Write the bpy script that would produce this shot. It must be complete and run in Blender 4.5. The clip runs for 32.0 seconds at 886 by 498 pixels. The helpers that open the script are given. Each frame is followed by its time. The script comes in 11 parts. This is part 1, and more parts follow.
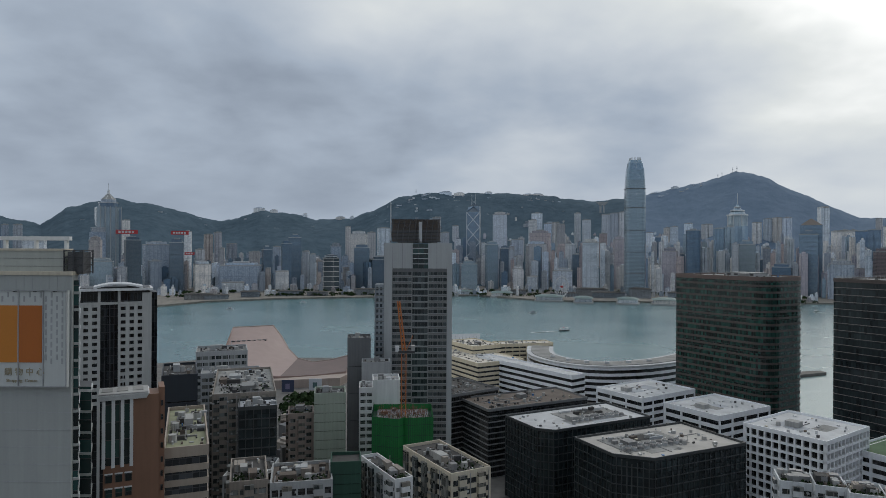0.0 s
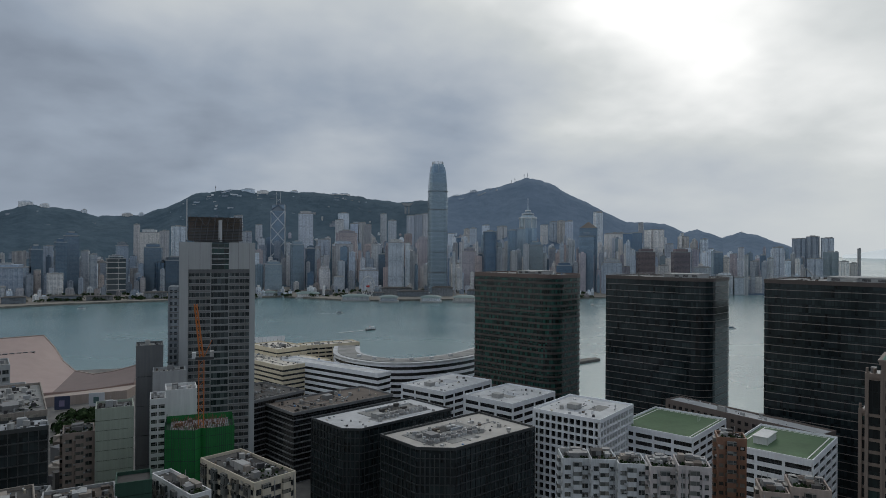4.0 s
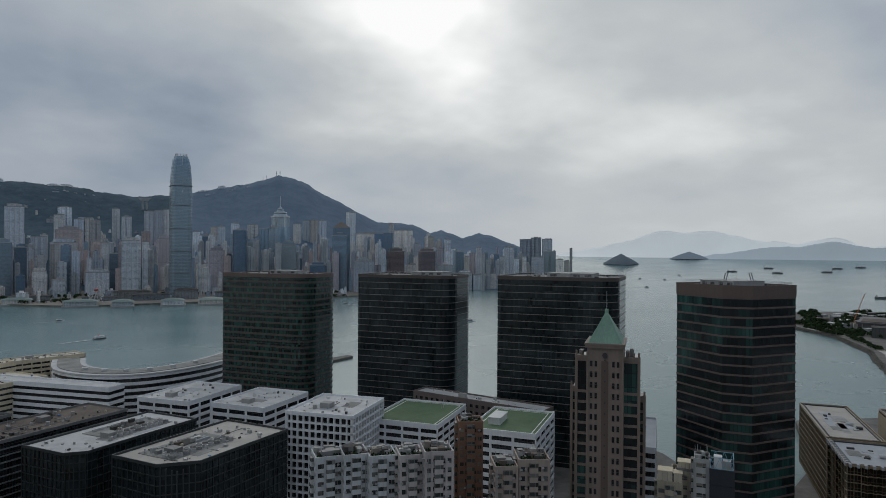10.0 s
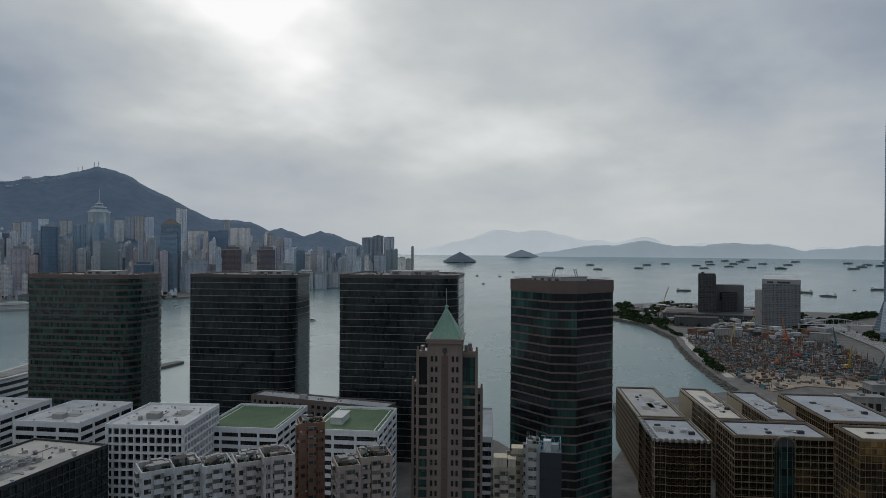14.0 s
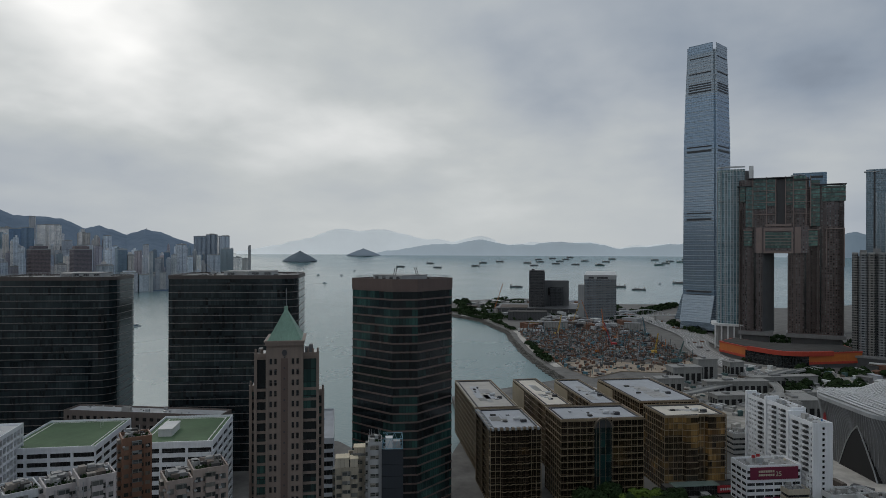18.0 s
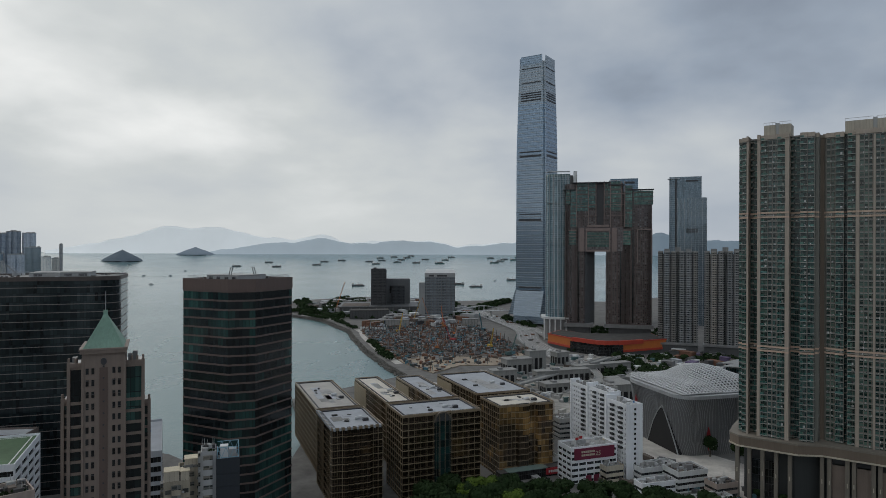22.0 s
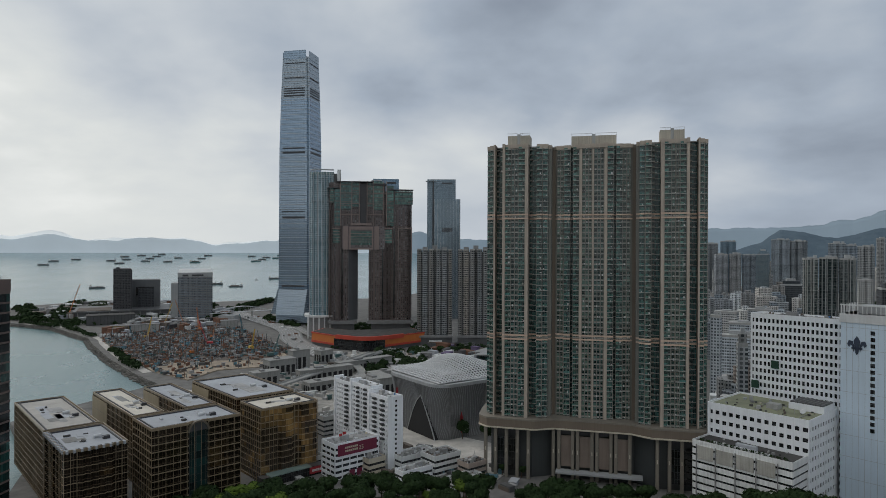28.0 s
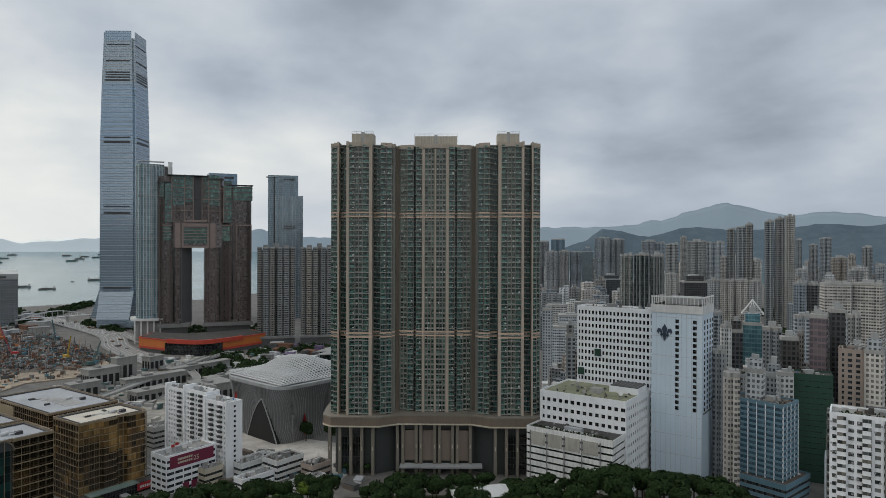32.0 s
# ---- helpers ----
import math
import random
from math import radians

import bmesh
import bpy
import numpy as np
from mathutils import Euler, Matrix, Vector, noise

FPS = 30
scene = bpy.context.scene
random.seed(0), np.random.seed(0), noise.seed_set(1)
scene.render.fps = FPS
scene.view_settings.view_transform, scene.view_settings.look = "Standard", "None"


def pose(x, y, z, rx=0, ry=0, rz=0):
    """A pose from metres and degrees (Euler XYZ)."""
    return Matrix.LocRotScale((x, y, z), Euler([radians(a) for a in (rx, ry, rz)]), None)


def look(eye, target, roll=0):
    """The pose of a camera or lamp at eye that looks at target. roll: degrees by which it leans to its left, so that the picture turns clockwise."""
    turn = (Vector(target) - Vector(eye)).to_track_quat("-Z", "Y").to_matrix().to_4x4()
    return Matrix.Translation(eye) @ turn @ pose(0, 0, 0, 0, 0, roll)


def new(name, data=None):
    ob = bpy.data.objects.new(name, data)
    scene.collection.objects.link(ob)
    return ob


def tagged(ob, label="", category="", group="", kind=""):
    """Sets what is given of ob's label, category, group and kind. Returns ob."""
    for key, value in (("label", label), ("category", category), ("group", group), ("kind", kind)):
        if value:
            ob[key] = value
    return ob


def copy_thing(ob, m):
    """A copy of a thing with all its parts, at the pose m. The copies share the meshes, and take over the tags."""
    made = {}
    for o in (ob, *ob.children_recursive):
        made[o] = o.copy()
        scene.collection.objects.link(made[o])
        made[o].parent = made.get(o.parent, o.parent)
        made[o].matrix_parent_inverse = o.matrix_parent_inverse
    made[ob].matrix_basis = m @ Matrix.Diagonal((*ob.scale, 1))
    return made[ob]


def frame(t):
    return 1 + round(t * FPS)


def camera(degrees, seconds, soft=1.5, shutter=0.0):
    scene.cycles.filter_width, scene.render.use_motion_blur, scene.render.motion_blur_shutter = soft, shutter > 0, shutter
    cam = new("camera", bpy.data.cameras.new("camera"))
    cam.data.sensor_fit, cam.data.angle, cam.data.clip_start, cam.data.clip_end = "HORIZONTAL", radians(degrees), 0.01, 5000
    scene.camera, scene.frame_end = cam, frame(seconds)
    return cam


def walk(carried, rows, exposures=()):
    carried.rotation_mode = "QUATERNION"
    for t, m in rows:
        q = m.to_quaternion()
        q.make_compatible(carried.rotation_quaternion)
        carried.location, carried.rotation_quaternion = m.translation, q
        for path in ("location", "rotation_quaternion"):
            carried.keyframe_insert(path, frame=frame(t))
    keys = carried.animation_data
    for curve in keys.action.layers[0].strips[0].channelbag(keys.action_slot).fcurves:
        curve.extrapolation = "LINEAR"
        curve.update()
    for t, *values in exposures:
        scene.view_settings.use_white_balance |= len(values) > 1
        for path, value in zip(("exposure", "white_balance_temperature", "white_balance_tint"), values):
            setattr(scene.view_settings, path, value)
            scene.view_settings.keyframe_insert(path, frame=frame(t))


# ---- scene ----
SKY_SUN_BEARING = 34.0
EYE = 140.0
cam = camera(68.56, 32.0, soft=0.55)


def rig(t, yaw, pitch, roll):
    return t, pose(0, 0, EYE, 90 + pitch, roll, yaw)


walk(cam, [
    rig(0, -0.00, -0.03, -0.31),
    rig(0.5, -2.13, 0.00, -0.32),
    rig(1, -4.43, 0.02, -0.32),
    rig(1.5, -6.64, 0.03, -0.28),
    rig(2, -8.84, 0.06, -0.27),
    rig(2.5, -11.03, 0.06, -0.29),
    rig(3, -13.01, 0.07, -0.30),
    rig(3.5, -14.93, 0.07, -0.35),
    rig(5.5, -22.81, 0.08, -0.37),
    rig(6, -24.53, 0.10, -0.37),
    rig(7, -28.01, 0.12, -0.37),
    rig(8, -31.52, 0.14, -0.37),
    rig(9, -34.97, 0.13, -0.40),
    rig(10, -38.42, 0.16, -0.41),
    rig(11, -41.88, 0.16, -0.39),
    rig(12, -45.33, 0.14, -0.38),
    rig(13, -48.81, 0.14, -0.35),
    rig(14, -52.25, 0.10, -0.34),
    rig(14.5, -53.99, 0.09, -0.30),
    rig(16.5, -60.92, 0.07, -0.23),
    rig(17, -62.66, 0.07, -0.21),
    rig(18, -66.14, 0.06, -0.17),
    rig(19, -69.61, 0.04, -0.16),
    rig(20, -73.08, 0.03, -0.15),
    rig(21, -76.53, 0.01, -0.13),
    rig(22, -80.01, -0.02, -0.16),
    rig(23, -83.46, -0.06, -0.19),
    rig(24, -86.89, -0.07, -0.17),
    rig(25, -90.32, -0.09, -0.21),
    rig(25.5, -92.03, -0.11, -0.23),
    rig(27.5, -98.88, -0.13, -0.23),
    rig(28, -100.60, -0.13, -0.22),
    rig(29, -104.06, -0.16, -0.20),
    rig(30, -107.53, -0.20, -0.19),
    rig(31, -110.98, -0.23, -0.17),
    rig(32, -114.27, -0.27, -0.15),
], exposures=[(0.0, 0.19, 6560, 10), (2.0, 0.03, 6540, 10), (3.0, -0.03, 6520, 10), (6.0, -0.2, 6460, 10), (10.0, -0.31, 6420, 10), (14.0, -0.32, 6450, 10), (18.0, -0.28, 6500, 10), (24.0, 0.0, 6560, 10), (28.0, 0.15, 6680, 10), (32.0, 0.36, 6880, 10)])

# ---- world and light ----
world = bpy.data.worlds.new("overcast_sky")
scene.world = world
world.use_nodes = True


# bearing, elevation, tightness and strength of the banks of cloud;
# those at 205 and 296 are unseen, added to dim and brighten facades
BANKS = [(34, 25, 30, 0.40), (35, 22, 160, 0.48), (2, 10, 90, -0.10), (16, 13, 60, -0.12), (-14, 12, 60, -0.05), (34, 10, 300, -0.10), (62, 5, 14, 0.16), (62, 16, 120, 0.05), (82, 22, 60, -0.17), (104, 18, 40, -0.13), (22, 11, 160, -0.08), (116, 21, 50, -0.05), (140, 18, 40, -0.03), (116, 20, 80, -0.07), (-31, 4, 60, -0.13), (144, 5, 25, -0.14), (96, 12, 120, -0.03),
         (88, 3, 30, 0.06), (130, 16, 60, -0.10), (-28, 18, 40, -0.13), (-22, 5, 25, -0.13), (-6, 20, 60, 0.05), (14, 22, 120, 0.2), (2, 2, 120, 0.05), (-8, 7, 70, -0.11), (205, 35, 3, -0.16), (296, 38, 3, 0.15), (130, 2, 90, -0.10)]


def build_sky():
    nt = world.node_tree
    nt.nodes.clear()
    N, L = nt.nodes.new, nt.links.new

    def math_node(op, a, b=None, c=None, clamp=False):
        n = N("ShaderNodeMath")
        n.operation, n.use_clamp = op, clamp
        for k, v in enumerate((a, b, c)):
            if v is None:
                continue
            if isinstance(v, (int, float)):
                n.inputs[k].default_value = v
            else:
                L(v, n.inputs[k])
        return n.outputs[0]

    out, bg = N("ShaderNodeOutputWorld"), N("ShaderNodeBackground")
    tc = N("ShaderNodeTexCoord")
    sep = N("ShaderNodeSeparateXYZ")
    L(tc.outputs["Generated"], sep.inputs[0])
    up = math_node("MAXIMUM", sep.outputs[2], 0.0)
    # cloud deck: directions projected on a flat layer, so that clouds shrink towards the horizon
    k = math_node("DIVIDE", 1.0, math_node("ADD", up, 0.30))
    comb = N("ShaderNodeCombineXYZ")
    L(math_node("MULTIPLY", sep.outputs[0], k), comb.inputs[0])
    L(math_node("MULTIPLY", sep.outputs[1], k), comb.inputs[1])
    n1, n2 = N("ShaderNodeTexNoise"), N("ShaderNodeTexNoise")
    for n, sc, det, rough, dist in ((n1, 1.25, 5, 0.46, 0.1), (n2, 2.7, 6, 0.5, 0.12)):
        L(comb.outputs[0], n.inputs["Vector"])
        n.inputs["Scale"].default_value = sc
        n.inputs["Detail"].default_value = det
        n.inputs["Roughness"].default_value = rough
        n.inputs["Distortion"].default_value = dist
    # banks of thicker and thinner cloud, their edges broken up by noise
    warp = N("ShaderNodeTexNoise")
    L(comb.outputs[0], warp.inputs["Vector"])
    warp.inputs["Scale"].default_value, warp.inputs["Detail"].default_value = 1.7, 4
    shift = N("ShaderNodeVectorMath")
    shift.operation = "MULTIPLY_ADD"
    L(warp.outputs["Color"], shift.inputs[0])
    shift.inputs[1].default_value = (0.30, 0.30, 0.16)
    L(tc.outputs["Generated"], shift.inputs[2])
    back = N("ShaderNodeVectorMath")
    back.operation = "SUBTRACT"
    L(shift.outputs[0], back.inputs[0])
    back.inputs[1].default_value = (0.15, 0.15, 0.08)
    norm = N("ShaderNodeVectorMath")
    norm.operation = "NORMALIZE"
    L(back.outputs[0], norm.inputs[0])
    bank = 0.0
    for bearing, elev, tight, amount in BANKS:
        b, e = radians(bearing), radians(elev)
        d = N("ShaderNodeVectorMath")
        d.operation = "DOT_PRODUCT"
        L(norm.outputs[0], d.inputs[0])
        d.inputs[1].default_value = (math.sin(b) * math.cos(e), math.cos(b) * math.cos(e), math.sin(e))
        lobe = math_node("MULTIPLY", math_node("POWER", math_node("MAXIMUM", d.outputs["Value"], 0.0), tight), amount)
        bank = math_node("ADD", lobe, bank)
    tex = math_node("ADD", math_node("MULTIPLY", math_node("SUBTRACT", n1.outputs[0], 0.5), 0.66), math_node("MULTIPLY", math_node("SUBTRACT", n2.outputs[0], 0.5), 0.32))
    # the deck's detail fades into haze near the horizon
    fade = math_node("MULTIPLY_ADD", up, 5.0, 0.12, clamp=True)
    bright = math_node("ADD", math_node("ADD", 0.50, bank), math_node("MULTIPLY", tex, fade))
    bright = math_node("MAXIMUM", bright, 0.22)
    ramp = N("ShaderNodeValToRGB")
    L(bright, ramp.inputs[0])
    el = ramp.color_ramp.elements
    el[0].position, el[0].color = 0.15, (0.165, 0.20, 0.26, 1)
    el[1].position, el[1].color = 1.0, (1.2, 1.2, 1.18, 1)
    for pos, col in ((0.35, (0.327, 0.386, 0.468)), (0.5, (0.479, 0.527, 0.582)), (0.65, (0.630, 0.665, 0.674))):
        e = el.new(pos)
        e.color = (*col, 1)
    mix = ramp
    scale = N("ShaderNodeVectorMath")
    scale.operation = "SCALE"
    L(ramp.outputs[0], scale.inputs[0])
    scale.inputs["Scale"].default_value = 1.0
    L(scale.outputs[0], bg.inputs[0])
    bg.inputs[1].default_value = 1.0
    L(bg.outputs[0], out.inputs[0])


build_sky()
sun_data = bpy.data.lights.new("sun", "SUN")
sun_data.energy, sun_data.angle, sun_data.color = 0.6, radians(25), (1.0, 0.96, 0.9)
sun = new("sun", sun_data)
sun.matrix_world = look((0, 0, 0), (-math.sin(radians(SKY_SUN_BEARING)), -math.cos(radians(SKY_SUN_BEARING)), -0.75))


# ---- materials ----
class Nodes:
    """A small wrapper to write node trees in one line a node."""

    def __init__(self, name):
        self.mat = bpy.data.materials.new(name)
        self.mat.use_nodes = True
        self.t = self.mat.node_tree
        self.bsdf = self.t.nodes["Principled BSDF"]

    def put(self, socket, v):
        if isinstance(v, bpy.types.NodeSocket):
            self.t.links.new(v, socket)
        elif v is not None:
            socket.default_value = v

    def math(self, op, a, b=None, c=None, clamp=False):
        n = self.t.nodes.new("ShaderNodeMath")
        n.operation, n.use_clamp = op, clamp
        for k, v in enumerate((a, b, c)):
            self.put(n.inputs[k], v)
        return n.outputs[0]

    def mix(self, f, a, b, blend="MIX"):
        n = self.t.nodes.new("ShaderNodeMix")
        n.data_type, n.blend_type = "RGBA", blend
        self.put(n.inputs["Factor"], f)
        self.put(n.inputs["A"], (*a, 1) if isinstance(a, tuple) else a)
        self.put(n.inputs["B"], (*b, 1) if isinstance(b, tuple) else b)
        return n.outputs["Result"]

    def noise(self, vec, scale, detail=4, rough=0.55):
        n = self.t.nodes.new("ShaderNodeTexNoise")
        self.put(n.inputs["Vector"], vec)
        n.inputs["Scale"].default_value, n.inputs["Detail"].default_value, n.inputs["Roughness"].default_value = scale, detail, rough
        return n.outputs[0]

    def white(self, vec):
        n = self.t.nodes.new("ShaderNodeTexWhiteNoise")
        self.put(n.inputs["Vector"], vec)
        return n.outputs["Value"]

    def stretch(self, vec, s):
        n = self.t.nodes.new("ShaderNodeMapping")
        self.put(n.inputs["Vector"], vec)
        n.inputs["Scale"].default_value = s
        return n.outputs[0]

    def xyz(self, vec):
        n = self.t.nodes.new("ShaderNodeSeparateXYZ")
        self.put(n.inputs[0], vec)
        return n.outputs

    def combine(self, x, y, z=0.0):
        n = self.t.nodes.new("ShaderNodeCombineXYZ")
        for k, v in enumerate((x, y, z)):
            self.put(n.inputs[k], v)
        return n.outputs[0]

    def coords(self, kind="Object"):
        return self.t.nodes.new("ShaderNodeTexCoord").outputs[kind]

    def position(self):
        return self.t.nodes.new("ShaderNodeNewGeometry").outputs["Position"]

    def random(self):
        o = self.t.nodes.new("ShaderNodeObjectInfo").outputs["Random"]
        return self.math("FRACT", self.math("ADD", o, self.island()))

    def island(self):
        return self.t.nodes.new("ShaderNodeNewGeometry").outputs["Random Per Island"]

    def bump(self, h, strength, dist=0.1):
        n = self.t.nodes.new("ShaderNodeBump")
        self.put(n.inputs["Height"], h)
        n.inputs["Strength"].default_value, n.inputs["Distance"].default_value = strength, dist
        self.put(self.bsdf.inputs["Normal"], n.outputs[0])

    def done(self, color, rough=0.8, metal=0.0, spec=None):
        self.put(self.bsdf.inputs["Base Color"], (*color, 1) if isinstance(color, tuple) else color)
        self.put(self.bsdf.inputs["Roughness"], rough)
        self.put(self.bsdf.inputs["Metallic"], metal)
        if spec is not None:
            self.put(self.bsdf.inputs["Specular IOR Level"], spec)
        return self.mat


def shade(c, k):
    return tuple(min(1.0, v * k) for v in c)


def plain(name, color, rough=0.8, metal=0.0, dirt=0.25, grain=2.0, streak=True, vary=0.0):
    """Painted or mineral surface: patches, fine grain and faint rain streaks."""
    n = Nodes(name)
    p = n.position()
    big = n.noise(p, 0.09, 4)
    fine = n.noise(p, grain, 5)
    f = n.math("MULTIPLY_ADD", big, 0.7, n.math("MULTIPLY", fine, 0.3))
    if streak:
        f = n.math("MULTIPLY_ADD", n.noise(n.stretch(p, (1.2, 1.2, 0.06)), 1.0, 4), 0.5, n.math("MULTIPLY", f, 0.6))
    f = n.math("MULTIPLY_ADD", n.math("SUBTRACT", f, 0.5), 2.6, 0.5, clamp=True)
    c = n.mix(f, shade(color, 1 - dirt), shade(color, 1 + dirt * 0.45))
    if vary:
        r = n.math("MULTIPLY_ADD", n.random(), 2 * vary, 1 - vary)
        c = n.mix(1.0, c, n.combine(r, r, r), "MULTIPLY")
    n.bump(fine, 0.25, 0.05)
    return n.done(c, rough, metal)


def facade(name, wall, glass_a, glass_b, bay, floor, gap_x, gap_z, wall_rough=0.75, glass_rough=0.12, vary=0.2, metal=0.0, spec=0.5, shaft=0.2, blotch=0.2):
    """A far wall with its rows of windows; u and v of the mesh are metres along the wall and up it."""
    n = Nodes(name)
    uv = n.xyz(n.coords("UV"))
    gx, gz = n.math("DIVIDE", uv[0], bay), n.math("DIVIDE", uv[1], floor)
    fx, fz = n.math("FRACT", gx), n.math("FRACT", gz)
    m = n.math("MULTIPLY", n.math("GREATER_THAN", fx, gap_x), n.math("GREATER_THAN", fz, gap_z))
    cell = n.combine(n.math("FLOOR", gx), n.math("FLOOR", gz), n.math("MULTIPLY", n.random(), 97.0))
    pick = n.white(cell)
    glass = n.mix(n.math("POWER", pick, 2.0), glass_a, glass_b)
    p = n.position()
    stain = n.math("MULTIPLY_ADD", n.noise(n.stretch(p, (0.25, 0.25, 0.03)), 1.0, 4), 0.6, n.math("MULTIPLY", n.noise(p, 0.02, 3), 0.4))
    stain = n.math("MULTIPLY_ADD", n.math("SUBTRACT", stain, 0.5), 2.2, 0.5, clamp=True)
    r = n.math("MULTIPLY_ADD", n.random(), 2 * vary, 1 - vary)
    w = n.mix(stain, shade(wall, 0.78), shade(wall, 1.12))
    c = n.mix(m, w, glass)
    # darker strips painted on the flat wall as the shade of shafts between bays, and service floors
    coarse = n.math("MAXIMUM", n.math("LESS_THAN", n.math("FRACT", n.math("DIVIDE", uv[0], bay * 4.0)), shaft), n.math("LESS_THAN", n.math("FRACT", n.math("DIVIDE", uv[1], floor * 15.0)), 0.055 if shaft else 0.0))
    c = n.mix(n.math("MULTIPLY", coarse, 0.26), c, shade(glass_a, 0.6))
    # each room and each building a little lighter, darker, warmer or cooler
    spot = n.math("MULTIPLY_ADD", n.white(n.combine(n.math("FLOOR", n.math("MULTIPLY", gx, 0.5)), n.math("FLOOR", gz), n.math("MULTIPLY", n.random(), 31.0))), blotch, 1 - blotch / 2)
    warm = n.math("MULTIPLY_ADD", n.math("FRACT", n.math("MULTIPLY", n.random(), 7.31)), 0.16, 0.92)
    c = n.mix(1.0, c, n.combine(n.math("MULTIPLY", n.math("MULTIPLY", r, warm), spot), n.math("MULTIPLY", r, spot), n.math("MULTIPLY", n.math("DIVIDE", r, warm), spot)), "MULTIPLY")
    rough = n.math("MULTIPLY_ADD", m, glass_rough - wall_rough, wall_rough)
    n.bump(m, 0.4, -0.2)
    return n.done(c, rough, n.math("MULTIPLY", m, metal), spec)


def glazing(name, a, b, bay, floor, rough=0.08, frame_c=(0.05, 0.05, 0.05), frame=0.06, metal=0.0):
    return facade(name, frame_c, a, b, bay, floor, frame, 0.04, 0.5, rough, 0.08, metal, 0.5, 0.0)


M = {}
M["concrete"] = plain("weathered_concrete", (0.33, 0.33, 0.32), 0.85, dirt=0.3)
M["white_paint"] = plain("white_painted_wall", (0.60, 0.61, 0.61), 0.7, dirt=0.2)
M["grey_paint"] = plain("grey_painted_wall", (0.34, 0.35, 0.355), 0.75, dirt=0.24)
M["hotel_white"] = plain("bright_white_tile_wall", (0.78, 0.80, 0.83), 0.6, dirt=0.16)
M["hotel_stained"] = plain("rain_streaked_white_wall", (0.66, 0.67, 0.67), 0.75, dirt=0.42)
M["office_blue"] = plain("blue_panel_wall", (0.115, 0.215, 0.275), 0.5, dirt=0.2)
M["navy_panel"] = plain("navy_sheet_wall", (0.018, 0.024, 0.032), 0.6, dirt=0.25)
M["net_dark"] = plain("dark_green_scaffold_net", (0.02, 0.062, 0.043), 0.8, dirt=0.35)
M["cream"] = plain("cream_painted_wall", (0.50, 0.45, 0.36), 0.75, dirt=0.25)
M["beige"] = plain("beige_tile_wall", (0.205, 0.163, 0.137), 0.7, dirt=0.22)
M["sage"] = plain("sage_panel_wall", (0.33, 0.37, 0.31), 0.7, dirt=0.18)
M["brown_tile"] = plain("brown_tile_wall", (0.20, 0.105, 0.065), 0.6, dirt=0.2)
M["pinkish"] = plain("dusty_pink_tile_wall", (0.33, 0.27, 0.235), 0.7, dirt=0.22)
M["office_tan"] = plain("tan_office_cladding", (0.33, 0.28, 0.23), 0.7, dirt=0.2)
M["old_brown"] = plain("weathered_brown_render", (0.26, 0.23, 0.20), 0.8, dirt=0.35)
M["white_old"] = plain("stained_white_render", (0.52, 0.54, 0.55), 0.8, dirt=0.35)
M["white_pink"] = plain("faded_pale_pink_render", (0.48, 0.44, 0.43), 0.8, dirt=0.3)
M["pink_roof"] = plain("pink_ceramic_tile", (0.335, 0.25, 0.227), 0.6, dirt=0.12, streak=False)
M["charcoal"] = plain("charcoal_stone", (0.085, 0.087, 0.09), 0.5, dirt=0.3)
M["mid_grey"] = plain("mid_grey_stone", (0.2, 0.2, 0.2), 0.6, dirt=0.3)
M["brick_brown"] = plain("red_brown_granite", (0.125, 0.083, 0.066), 0.5, dirt=0.22)
M["granite_band"] = plain("red_brown_granite_band", (0.15, 0.122, 0.108), 0.5, dirt=0.2)
M["granite_dark"] = plain("dark_brown_granite_band", (0.078, 0.062, 0.056), 0.5, dirt=0.25)
M["granite_red"] = plain("red_brown_granite_spandrel", (0.128, 0.09, 0.078), 0.5, dirt=0.2)
M["granite_line"] = plain("grey_brown_metal_line", (0.20, 0.175, 0.165), 0.5, dirt=0.2)
M["stripe_grey"] = plain("pale_grey_stone_stripe", (0.175, 0.18, 0.185), 0.6, dirt=0.2)
M["black_frame"] = plain("black_metal_frame", (0.045, 0.05, 0.052), 0.4, dirt=0.2)
M["roof_white"] = plain("pale_grey_roof_coating", (0.50, 0.51, 0.52), 0.8, dirt=0.3, grain=0.4, streak=False)
M["slab_grey"] = plain("dark_grey_rendered_wall", (0.125, 0.13, 0.135), 0.7, dirt=0.3)
M["tower_grey"] = plain("grey_aluminium_cladding", (0.37, 0.385, 0.39), 0.6, dirt=0.15)
# matte black whose colour stands in for the darkness inside openings
M["shadow_black"] = plain("black_for_unlit_interior", (0.014, 0.014, 0.015), 0.95, dirt=0.2)
M["bronze"] = plain("bronze_frame", (0.29, 0.228, 0.155), 0.4, 0.3, dirt=0.3)
M["roof_grey"] = plain("grey_roof_screed", (0.26, 0.26, 0.25), 0.9, dirt=0.45, grain=0.7, streak=False)
M["roof_dark"] = plain("dark_roof_felt", (0.062, 0.06, 0.058), 0.9, dirt=0.5, grain=0.7, streak=False)
M["roof_light"] = plain("pale_roof_screed", (0.36, 0.36, 0.355), 0.85, dirt=0.45, grain=0.5, streak=False)
M["roof_slate"] = plain("blue_grey_roof_screed", (0.37, 0.39, 0.42), 0.8, dirt=0.22, grain=0.4, streak=False)
M["roof_pale"] = plain("dusty_pale_roof_screed", (0.42, 0.40, 0.37), 0.85, dirt=0.25, grain=0.4, streak=False)
M["roof_cream"] = plain("cream_roof_screed", (0.58, 0.54, 0.47), 0.85, dirt=0.18, grain=0.4, streak=False)
